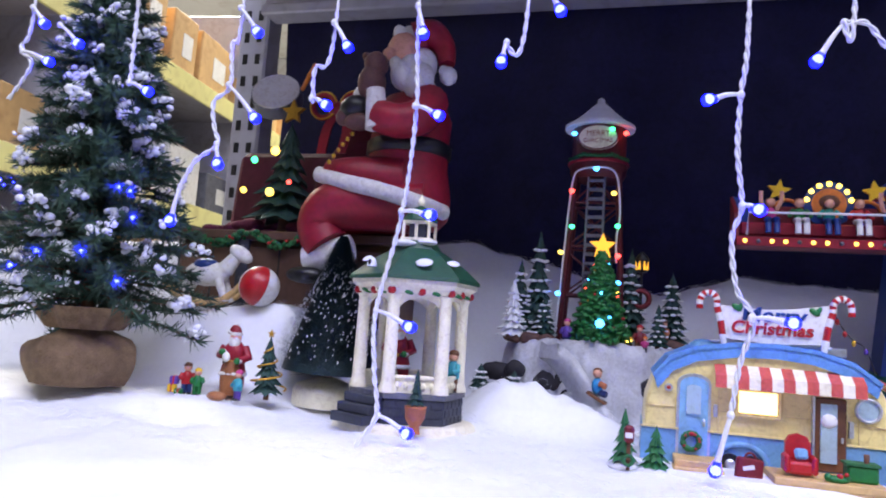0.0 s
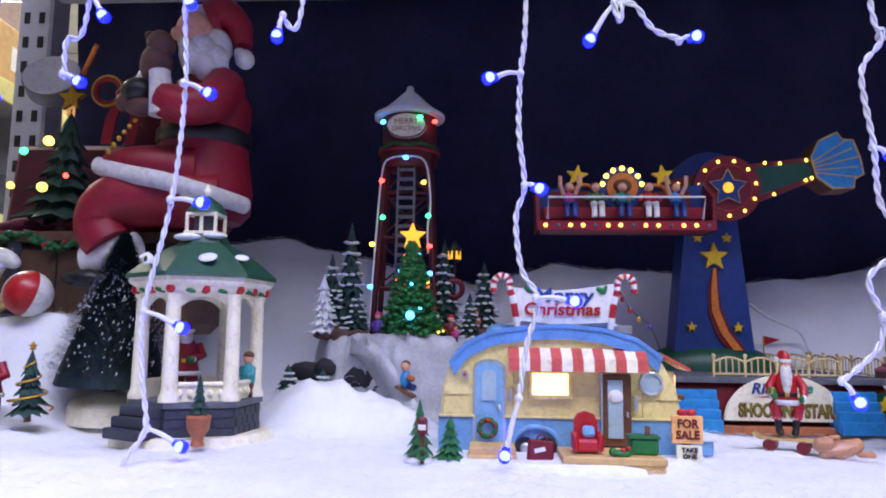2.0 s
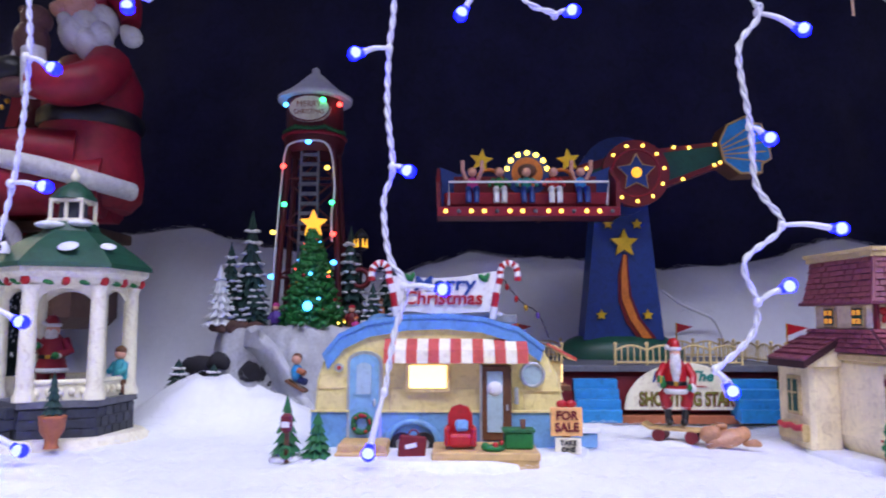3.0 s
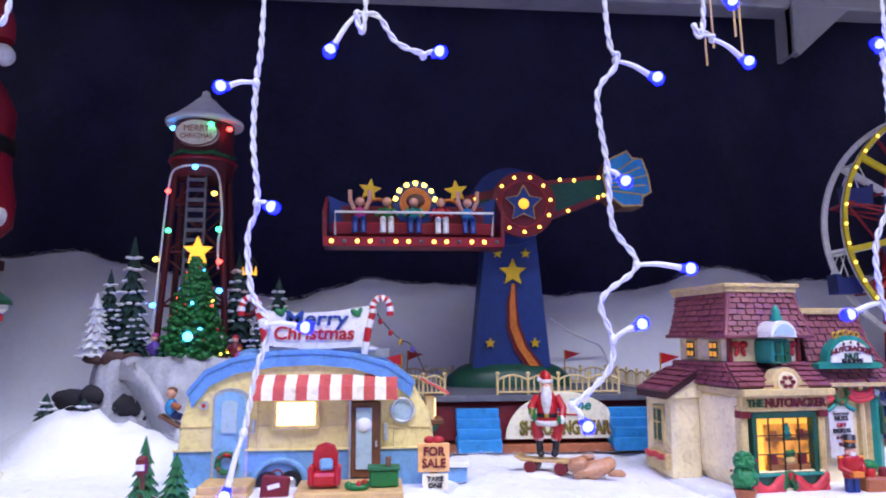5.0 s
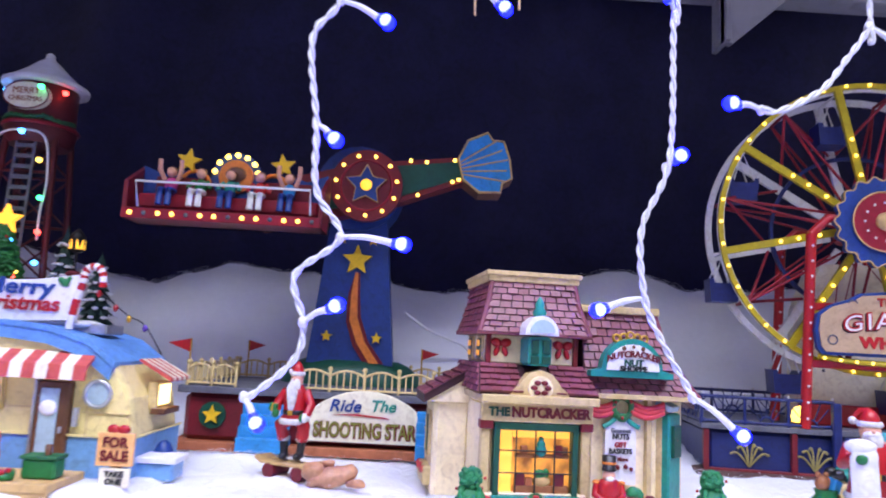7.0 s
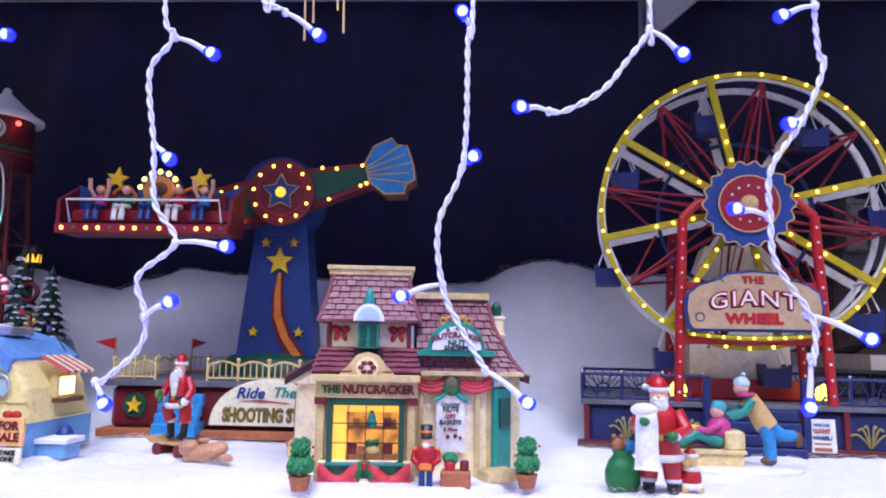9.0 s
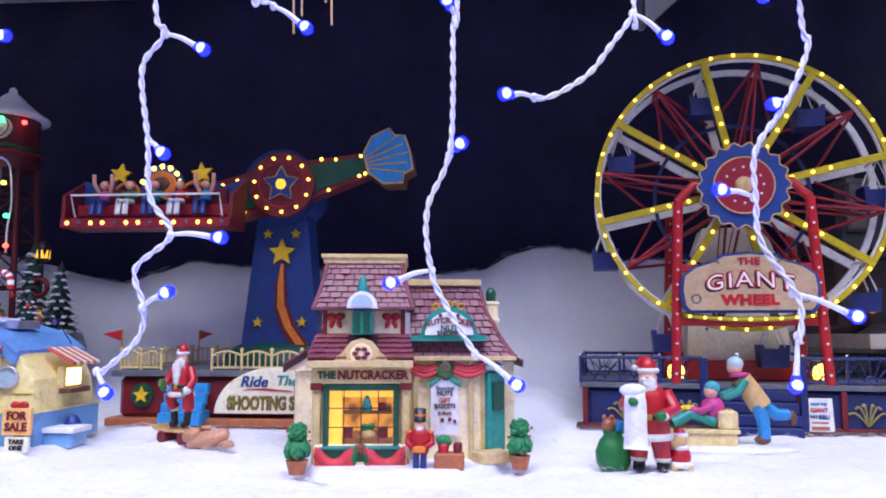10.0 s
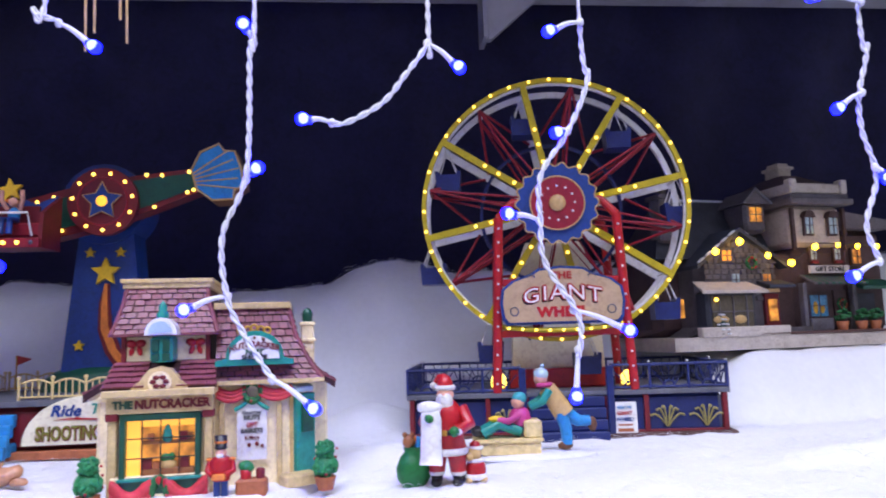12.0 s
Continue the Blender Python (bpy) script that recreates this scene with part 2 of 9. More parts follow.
def thing(name, m, label, category, group="", kind=""):
    ob = new(name)
    ob.empty_display_size = 0.02
    ob.matrix_basis = m
    return tagged(ob, label, category, group, kind)


def solid(name, b, material, label, category, m=None, group="", kind=""):
    ob = new(name, build(name, b, material))
    if m is not None:
        ob.matrix_basis = m
    return tagged(ob, label, category, group, kind)


def lettering(body, size, c, parent, material, depth=0.0006, wide=1.0, shear=0.0, label="", arc=0.0, name="lettering", bold=0.0, space=1.0):
    cu = bpy.data.curves.new("lettering", "FONT")
    cu.body, cu.size, cu.align_x, cu.align_y, cu.extrude, cu.shear = body, size, "CENTER", "CENTER", depth, shear
    cu.offset, cu.space_character = bold * size, space
    cu.resolution_u = 3
    ob = new("lettering", cu)
    me = bpy.data.meshes.new_from_object(ob.evaluated_get(bpy.context.evaluated_depsgraph_get()))
    bpy.data.objects.remove(ob)
    bpy.data.curves.remove(cu)
    for v in me.vertices:
        x, z, y = v.co.x * wide, v.co.y, -v.co.z
        if arc:
            z += arc * (1 - (x / (size * len(body) * 0.3)) ** 2)
        v.co = (c[0] + x, c[1] + y, c[2] + z)
    me.materials.clear()
    me.materials.append(material)
    return part(name, me, None, parent, label)


def spline(pts, n=10):
    out = []
    P = [Vector(p) for p in pts]
    for i in range(len(P) - 1):
        a, b, c, d = P[max(i - 1, 0)], P[i], P[i + 1], P[min(i + 2, len(P) - 1)]
        for k in range(n):
            t = k / n
            out.append(0.5 * (2 * b + (c - a) * t + (2 * a - 5 * b + 4 * c - d) * t * t + (3 * b - a - 3 * c + d) * t ** 3))
    return out + [P[-1]]


def starpts(cx, cz, r, inner=0.45, n=5, turn=90):
    return [(cx + (r if k % 2 == 0 else r * inner) * math.cos(radians(turn) + math.pi * k / n), cz + (r if k % 2 == 0 else r * inner) * math.sin(radians(turn) + math.pi * k / n)) for k in range(2 * n)]


def disc(cx, cz, r, n=24, a0=0, a1=360):
    full = a1 - a0 >= 360
    return [(cx + r * math.cos(radians(a0 + (a1 - a0) * k / n)), cz + r * math.sin(radians(a0 + (a1 - a0) * k / n))) for k in range(n if full else n + 1)]


def lerp(x, xs, ys):
    return float(np.interp(x, xs, ys))


def step(a, b, x):
    t = min(1, max(0, (x - a) / (b - a)))
    return t * t * (3 - 2 * t)


# ---- the setting ----
CX = (-1.4, -0.9, -0.5, -0.25, -0.16, 0.03, 0.13, 0.25, 0.4, 0.54, 0.64, 0.72, 0.98, 1.4, 2.4)
CZ = (0.20, 0.20, 0.205, 0.222, 0.202, 0.158, 0.19, 0.18, 0.170, 0.180, 0.204, 0.188, 0.198, 0.2, 0.2)


def snow_z(x, y):
    """The height of the cotton wool over the shelf."""
    z = lerp(x, CX, CZ) * step(0.90, 1.03, y)
    left = step(-0.30, -0.40, x)
    z = max(z, left * (0.015 * step(0.55, 0.6, y) + 0.09 * step(0.695, 0.752, y)))
    right = step(0.92, 1.04, x)
    z = max(z, right * 0.076 * step(0.785, 0.835, y))
    for px, py, sx, sy, h in ((-0.085, 0.738, 0.042, 0.030, 0.030), (-0.135, 0.748, 0.040, 0.03, 0.028), (-0.040, 0.724, 0.036, 0.024, 0.022), (-0.015, 0.700, 0.034, 0.025, 0.012), (-0.15, 0.76, 0.05, 0.05, 0.014), (0.24, 0.715, 0.04, 0.02, 0.008), (0.62, 0.70, 0.03, 0.03, 0.008), (1.02, 0.60, 0.085, 0.045, 0.014)):
        bx, by = (x - px) / sx, (y - py) / sy
        if abs(bx) < 3 and abs(by) < 3:
            z += h * math.exp(-bx * bx - by * by) * (1 + 0.28 * noise.noise(Vector((x * 60, y * 60, h * 99))))
    z += 0.03 * math.exp(-((x - 0.60) / 0.06) ** 2 - ((y - 0.88) / 0.06) ** 2)
    z -= 0.0105 * math.exp(-((x - 0.485) / 0.105) ** 4 - ((y - 0.585) / 0.085) ** 4)
    z -= 0.03 * step(0.42, 0.30, y)
    p = Vector((x, y, 0.0))
    wild = 0.34 + 0.66 * step(0.78, 0.95, y) + 0.5 * left
    z += wild * (0.010 * noise.noise(p * 9) + 0.006 * noise.noise(p * 23)) + 0.0024 * noise.noise(p * 50) + 0.0005 * noise.noise(p * 130)
    return z


def sheet(name, xs, ys, fn, material, label, category, kind="structure"):
    b = B()
    nx, ny = len(xs), len(ys)
    b.add([fn(x, y) for y in ys for x in xs], [(j * nx + i, j * nx + i + 1, (j + 1) * nx + i + 1, (j + 1) * nx + i) for j in range(ny - 1) for i in range(nx - 1)], True)
    return solid(name, b, material, label, category, kind=kind)


sheet("ground", list(np.linspace(-1.4, 2.3, 520)), list(np.linspace(0.27, 1.11, 150)), lambda x, y: (x, y, snow_z(x, y) - 0.001), SNOW, "white fluffy cotton wool snow rolling into low hills", "snow")


# loose cotton fibres on the snow and along the hill tops
rng = random.Random(77)
fv, ff = [], []
for i in range(15000):
    x = rng.uniform(-0.75, 1.35)
    y = rng.uniform(0.46, 0.82) if i % 3 else rng.uniform(0.93, 1.06)
    a, n_, w, up = rng.random() * math.tau, rng.uniform(0.006, 0.018), 0.00011, rng.uniform(0.0005, 0.004)
    z = snow_z(x, y)
    bend = rng.uniform(-0.6, 0.6)
    k = len(fv)
    for s in range(5):
        u = s / 4
        px, py = x + n_ * u * math.cos(a + bend * u), y + n_ * u * math.sin(a + bend * u)
        pz = max(snow_z(px, py), z) - 0.0006 + up * math.sin(math.pi * u)
        fv += [(px, py, pz - w), (px, py, pz + w)]
    ff += [(k + 2 * s, k + 2 * s + 2, k + 2 * s + 3, k + 2 * s + 1) for s in range(4)]
solid("cotton_fibre", B().add(fv, ff), SNOW, "loose white cotton fibres on the snow", "fibre", kind="stuff")


def cloth_pt(x, z):
    f = 0.010 * math.sin(x * 31 + 3 * math.sin(z * 5)) + 0.014 * noise.noise(Vector((x * 6, z * 2.2, 3))) + 0.006 * noise.noise(Vector((x * 16 + z * 9, z * 5, 1)))
    return (x, 1.135 + f, z)


sheet("backdrop", list(np.linspace(-0.64, 2.3, 260)), list(np.linspace(-0.05, 0.68, 40)), cloth_pt, CLOTH, "nearly black dark blue cloth hung in soft folds", "cloth")

solid("shelf_board", B().box((0.45, 0.69, -0.06), (3.7, 0.90, 0.05)), STEEL, "grey steel display shelf under the snow", "shelf", kind="structure")
solid("shelf_above", B().box((0.83, 0.80, 0.70), (2.95, 0.70, 0.03)), STEEL, "light grey steel shelf overhead", "shelf", kind="structure")
bm_ = B().box((0.83, 1.075, 0.648), (2.95, 0.045, 0.075), bev=0.006)
bm_.box((0.83, 1.05, 0.618), (2.95, 0.012, 0.02), bev=0.003)
solid("shelf_beam", bm_, STEEL, "light grey painted steel cross beam", "beam", kind="structure")
br = thing("shelf_bracket", pose(0.772, 1.045, 0.535), "light grey folded steel gusset bracket on the beam", "bracket")
part("plate", B().plate([(0, 0), (0.012, -0.002), (0.13, 0.105), (0.13, 0.12), (0, 0.12)], 0, 0.012), STEEL, br)
part("flange", B().box((0.004, 0.018, 0.06), (0.008, 0.05, 0.12)), STEEL, br)

post = thing("rack_upright", pose(-0.672, 1.10, 0), "grey slotted steel rack upright", "upright")
part("channel", B().box((0, 0, 0.2), (0.055, 0.05, 1.2), bev=0.004), STEEL, post)
for k in range(14):
    for sx in (-0.012, 0.012):
        part("slot", B().box((sx, -0.025, 0.18 + 0.04 * k), (0.009, 0.004, 0.018)), BLACK, post)

# The room round the display.
solid("floor", B().box((0, 1, -1.05), (9, 10, 0.1)), FLOORM, "worn grey shop floor", "floor", kind="structure")
solid("ceiling", B().box((0, 1, 2.55), (9, 10, 0.1)), WALLM, "plain pale shop ceiling", "ceiling", kind="structure")
solid("wall_south", B().box((0, -3.9, 0.75), (9, 0.1, 3.5)), WALLM, "plain pale shop wall", "wall", kind="structure")
solid("wall_north", B().box((0, 5.9, 0.75), (9, 0.1, 3.5)), WALLM, "plain pale shop wall", "wall", kind="structure")
solid("wall_east", B().box((4.4, 1, 0.75), (0.1, 9.7, 3.5)), WALLM, "plain pale shop wall", "wall", kind="structure")
solid("wall_west", B().box((-4.4, 1, 0.75), (0.1, 9.7, 3.5)), WALLM, "plain pale shop wall", "wall", kind="structure")

# Store racking seen past the end of the cloth.
rack = thing("store_rack", pose(-1.52, 2.0, -1.0, 0, 0, 95), "grey store rack with pale yellow price strips", "rack")
for k, z in enumerate((0.55, 1.0, 1.42, 1.86)):
    part("rack_shelf", B().box((0, 0.25, z), (3.2, 0.5, 0.03)), STEEL, rack)
    part("price_strip", B().box((0, -0.005, z + 0.0), (3.2, 0.01, 0.07)), STRIP, rack, "pale yellow price strip")
for x in (-1.55, -0.5, 0.5, 1.55):
    part("rack_post", B().box((x, 0.25, 1.15), (0.05, 0.5, 2.3)), STEEL, rack)
part("rack_back", B().box((0, 0.52, 1.15), (3.2, 0.02, 2.3)), BSTONE, rack)
RM = rack.matrix_basis.copy()
rng = random.Random(4)
for z in (0.565, 1.015, 1.435, 1.875):
    x = -1.45
    while x < 1.4:
        w, h, d = rng.uniform(0.14, 0.26), rng.uniform(0.14, 0.30), rng.uniform(0.2, 0.34)
        bx = thing("carton", RM @ pose(x + w / 2, 0.04 + d / 2, z, 0, 0, rng.uniform(-4, 4)), "brown cardboard carton standing on a store rack", "box", "cartons on the rack")
        part("body", B().box((0, 0, h / 2), (w, d, h), bev=0.004), CARD if rng.random() < 0.7 else rng.choice((WHITE, RIDEBLUE, DRED, GREY)), bx)
        part("tape", B().box((0, 0, h), (0.05, d * 0.98, 0.003)), TAN, bx)
        part("sticker", B().box((w * 0.1, -d / 2, h * 0.55), (w * 0.4, 0.003, h * 0.35)), WHITE, bx, "white paper sticker")
        x += w + rng.uniform(0.01, 0.06)


# ---- icicle light strings ----
def icicle(cable, bulbs, y=0.545):
    """One hanging drop: a twisted pair down its line, and bulbs on short sleeves, each given by joint and tip."""
    s = thing("icicle_light_string", pose(cable[0][0], y, cable[0][1]), "white twisted icicle light cable with blue bulbs, hanging", "string lights", "icicle lights")
    ox, oz = cable[0]
    line = spline([(x - ox, 0.004 * math.sin(9 * z + 5 * x) - 0.012 * step(0.03, -0.03, z), z - oz) for x, z in cable], 26)
    dist = 0
    a, b = [], []
    for i, p in enumerate(line):
        if i:
            dist += (p - line[i - 1]).length
        d = (line[min(i + 1, len(line) - 1)] - line[max(i - 1, 0)]).normalized()
        sd = d.cross(Vector((0, 1, 0))).normalized()
        ph = dist * math.tau / 0.021
        off = (sd * math.cos(ph) + Vector((0, 1, 0)) * math.sin(ph)) * 0.00115
        a.append(p + off)
        b.append(p - off)
    part("wire", B().tube(a, 0.00112, 6), CABLE, s)
    part("wire", B().tube(b, 0.00112, 6), CABLE, s)
    for (jx, jz), (tx, tz) in bulbs:
        p0, p1 = Vector((jx - ox, 0, jz - oz)), Vector((tx - ox, -0.003, tz - oz))
        d = (p1 - p0).normalized()
        n = (p1 - p0).length
        mid = p0 + d * n * 0.4 + Vector((0, -0.001, 0.0015))
        sl = part("bulb_sleeve", B().tube(spline([p0, mid, p1 - d * 0.006], 5), 0.0013, 8, 0.0023), CABLE, s, "white plastic bulb sleeve")
        part("collar", B().ball(p0, 0.0028, (1, 1, 1.2), 8, 6), CABLE, sl)
        # The blue glowing ball is oversized to model the halo round the bulb.
        part("bulb", B().tube([p1 - d * 0.0075, p1 - d * 0.0055, p1 - d * 0.0015], 0.0024, 10, 0.0034).ball(p1 - d * 0.0004, 0.0045, (1, 1, 1), 12, 8), L_HALO, sl, "saturated blue glowing bulb, enlarged to model its halo")
        part("bulb_tip", B().ball(p1 + Vector((0, -0.0022, 0)) - d * 0.0015, 0.0038, (1, 0.8, 1), 12, 8), L_BLUE, sl, "white-hot blue bulb core")


icicle([(-0.187, 0.68), (-0.187, 0.37), (-0.183, 0.278), (-0.188, 0.189), (-0.203, 0.107), (-0.200, 0.06), (-0.195, 0.024), (-0.207, 0.001), (-0.216, -0.026)],
       [((-0.187, 0.365), (-0.179, 0.338)), ((-0.183, 0.278), (-0.160, 0.268)), ((-0.188, 0.189), (-0.161, 0.186)), ((-0.203, 0.107), (-0.171, 0.095)), ((-0.195, 0.024), (-0.167, 0.012))])
icicle([(-0.263, 0.68), (-0.263, 0.354), (-0.279, 0.314), (-0.278, 0.283)], [((-0.263, 0.354), (-0.246, 0.329)), ((-0.278, 0.286), (-0.261, 0.278))])
icicle([(-0.358, 0.68), (-0.357, 0.375), (-0.364, 0.34), (-0.361, 0.300), (-0.376, 0.285), (-0.372, 0.26), (-0.367, 0.245), (-0.387, 0.23), (-0.399, 0.206), (-0.401, 0.195)],
       [((-0.357, 0.372), (-0.334, 0.346)), ((-0.361, 0.30), (-0.328, 0.267)), ((-0.367, 0.245), (-0.361, 0.225)), ((-0.399, 0.206), (-0.404, 0.173))])
icicle([(-0.471, 0.68), (-0.471, 0.386), (-0.468, 0.302)], [((-0.468, 0.304), (-0.442, 0.294))])
icicle([(-0.60, 0.68), (-0.592, 0.39), (-0.600, 0.345), (-0.585, 0.325), (-0.605, 0.29)], [((-0.592, 0.385), (-0.571, 0.365)), ((-0.598, 0.34), (-0.559, 0.326)), ((-0.556, 0.365), (-0.527, 0.343))])
icicle([(0.073, 0.68), (0.073, 0.351), (0.069, 0.283), (0.068, 0.241), (0.072, 0.200), (0.066, 0.177), (0.070, 0.140), (0.082, 0.118), (0.074, 0.088), (0.068, 0.048)],
       [((0.069, 0.283), (0.045, 0.278)), ((0.072, 0.20), (0.084, 0.196)), ((0.080, 0.119), (0.108, 0.117)), ((0.068, 0.05), (0.058, 0.010))])
icicle([(-0.090, 0.68), (-0.094, 0.353), (-0.110, 0.328)], [((-0.109, 0.330), (-0.112, 0.311)), ((-0.092, 0.40), (-0.066, 0.352))])
icicle([(0.143, 0.68), (0.143, 0.35), (0.137, 0.335), (0.151, 0.333), (0.165, 0.314), (0.185, 0.306)], [((0.137, 0.335), (0.118, 0.305)), ((0.183, 0.306), (0.196, 0.308))])
icicle([(0.3109, 0.6800), (0.3109, 0.3494), (0.3188, 0.3041), (0.3040, 0.2775), (0.3100, 0.2253), (0.3129, 0.1858), (0.3287, 0.1592), (0.3040, 0.1356), (0.3109, 0.1090), (0.3070, 0.0873), (0.2814, 0.0637)],
       [((0.3188, 0.3041), (0.3484, 0.2903)), ((0.3100, 0.2253), (0.3228, 0.2154)), ((0.3287, 0.1592), (0.3661, 0.1563)), ((0.3109, 0.1090), (0.3306, 0.1198)), ((0.2814, 0.0657), (0.2912, 0.0509))], 0.538)
icicle([(0.387, 0.68), (0.387, 0.357), (0.379, 0.334), (0.394, 0.326)], [((0.394, 0.326), (0.42, 0.307)), ((0.387, 0.37), (0.41, 0.352))])
icicle([(0.527, 0.68), (0.527, 0.337), (0.524, 0.307), (0.522, 0.219), (0.506, 0.175), (0.509, 0.133), (0.52, 0.108), (0.54, 0.075)],
       [((0.526, 0.312), (0.519, 0.326)), ((0.521, 0.214), (0.530, 0.222)), ((0.509, 0.134), (0.48, 0.125)), ((0.538, 0.078), (0.567, 0.057))])
icicle([(0.65, 0.68), (0.65, 0.334), (0.649, 0.313), (0.632, 0.288), (0.616, 0.268), (0.590, 0.253), (0.578, 0.254)], [((0.649, 0.313), (0.672, 0.293)), ((0.58, 0.254), (0.559, 0.256))])
icicle([(0.763, 0.68), (0.763, 0.332), (0.767, 0.29), (0.749, 0.247), (0.727, 0.214), (0.725, 0.18), (0.727, 0.151), (0.748, 0.116), (0.749, 0.094), (0.747, 0.085)],
       [((0.763, 0.33), (0.737, 0.321)), ((0.749, 0.247), (0.739, 0.245)), ((0.725, 0.182), (0.701, 0.187)), ((0.746, 0.118), (0.786, 0.102)), ((0.748, 0.09), (0.744, 0.057))])
icicle([(0.986, 0.68), (0.986, 0.346), (0.99, 0.314), (0.979, 0.276), (0.978, 0.247), (0.985, 0.212), (0.972, 0.174), (0.98, 0.146)],
       [((0.986, 0.348), (0.943, 0.351)), ((0.979, 0.276), (0.955, 0.262)), ((0.983, 0.218), (0.990, 0.208)), ((0.979, 0.147), (0.954, 0.136))])

for x, z0, z1 in ((0.402, 0.68, 0.316), (0.408, 0.68, 0.33), (0.426, 0.68, 0.34), (0.431, 0.68, 0.322)):
    solid("raffia_strand", B().tube(spline([(x + 0.004, 0.57, z0), (x - 0.003, 0.572, (z0 + z1) / 2), (x, 0.57, z1)], 6), 0.0009, 5), TAN, "thin dry tan raffia strand hanging from the shelf", "strand", group="raffia strands")


# ---- caravan ----
def small_pine(parent, c, h, r, tiers=5, mats=(LEAF, RSNOW), snow=True, seed=0, trunk=True, cap=0.17, often=0.75):
    """A moulded fir: frilled tiers with snow on their edges."""
    rr = random.Random(seed)
    b, s = B(), B()
    for k in range(tiers):
        z0 = h * (0.10 + 0.80 * k / tiers)
        z1 = z0 + h * (1.45 / tiers)
        R = r * (1 - 0.86 * k / tiers)
        n = 18
        ph = rr.random() * 6
        low, mid = [], []
        for j in range(n):
            a = math.tau * j / n + ph
            q = R * (1.0 if j % 2 else 0.70) * rr.uniform(0.88, 1.1)
            dz = (-0.025 if j % 2 else 0.025) * h * rr.uniform(0.5, 1.3)
            low.append((c[0] + q * math.cos(a), c[1] + q * math.sin(a), c[2] + z0 + dz))
            mid.append((c[0] + q * 0.55 * math.cos(a), c[1] + q * 0.55 * math.sin(a), c[2] + z0 + (z1 - z0) * 0.42 + dz * 0.3))
            if snow and j % 2 and rr.random() < often:
                s.ball((c[0] + q * 0.86 * math.cos(a), c[1] + q * 0.86 * math.sin(a), c[2] + z0 + dz + h * 0.012), r * cap, (1.3, 1.3, 0.6), 6, 4)
        top = [(c[0] + R * 0.10 * math.cos(math.tau * j / n), c[1] + R * 0.10 * math.sin(math.tau * j / n), c[2] + min(z1, h)) for j in range(n)]
        b.ring([low, mid, top], smooth=False)
    part("crown", b, mats[0], parent)
    if snow and s.v:
        part("snow_cover", s, mats[1], parent, "white painted snow on the tips")
    if trunk:
        part("trunk", B().cyl(c, (c[0], c[1], c[2] + h * 0.2), r * 0.16, r * 0.12, 8), BROWN, parent)


def wreath(parent, c, r, k=0.35, label="green wreath with red berries"):
    b = B()
    rr = random.Random(int(c[0] * 1e4) & 255)
    for j in range(22):
        a = math.tau * j / 22
        b.ball((c[0] + r * math.cos(a), c[1] - r * 0.1, c[2] + r * math.sin(a)), r * k * rr.uniform(0.85, 1.2), (1, 0.8, 1), 6, 5)
    b.slot(1)
    for j in range(7):
        a = rr.random() * 6.28
        b.ball((c[0] + r * math.cos(a), c[1] - r * 0.42, c[2] + r * math.sin(a)), r * 0.17, (1, 1, 1), 6, 5)
    b.ball((c[0], c[1] - r * 0.35, c[2] + r * 0.95), r * 0.3, (1.3, 0.7, 0.9), 6, 5)
    return part("wreath", b, [LEAF, RED], parent, label)


van = thing("caravan", pose(0.103, 0.607, 0.0), "cream and blue model caravan with striped awning and lit window", "caravan")


def vanprof(k=1.0, lo=0.006):
    pts = []
    for x, z in ((-0.093, 0.006), (-0.0935, 0.030), (-0.092, 0.052), (-0.086, 0.070), (-0.074, 0.085), (-0.055, 0.094), (-0.025, 0.099), (0.005, 0.100), (0.032, 0.0975), (0.058, 0.090), (0.077, 0.076), (0.089, 0.055), (0.093, 0.032), (0.093, 0.006)):
        pts.append((x * k, lo + (z - 0.006) * k))
    return pts


def vanbody(pts, y0, y1, rnd):
    rings = []
    for y, q in ((y0, 0.975), (y0 + rnd * 0.35, 0.99), (y0 + rnd, 1.0), (y1 - rnd, 1.0), (y1 - rnd * 0.35, 0.99), (y1, 0.975)):
        rings.append([(x * q, y, 0.006 + (z - 0.006) * (1 - (1 - q) * 0.8)) for x, z in pts])
    return B().ring(rings, smooth=False)


part("body", vanbody(vanprof(), 0.0, 0.085, 0.006), YELLOWC, van, "cream yellow rounded body")
b = B()
lowb = [(-0.0945, 0.004), (-0.0945, 0.030), (0.094, 0.030), (0.094, 0.004)]
b.plate(lowb, -0.0025, 0.0875)
part("lower_band", b, BLUEC, van, "blue painted lower band")
part("band_trim", B().box((0, -0.003, 0.0305), (0.19, 0.0015, 0.0016)).box((0.0945, 0.042, 0.0305), (0.0015, 0.092, 0.0016)), YELLOWC, van)
# seams of the body panels
for x0, x1, z in ((-0.091, -0.070, 0.047), (-0.036, -0.028, 0.047), (0.012, 0.028, 0.047), (0.058, 0.091, 0.045)):
    part("panel_seam", B().box(((x0 + x1) / 2, -0.0004, z), (x1 - x0, 0.0012, 0.0008)), RAILY, van)
for x in (-0.0365, 0.0625):
    part("panel_seam", B().box((x, -0.0004, 0.052), (0.0008, 0.0012, 0.042)), RAILY, van)
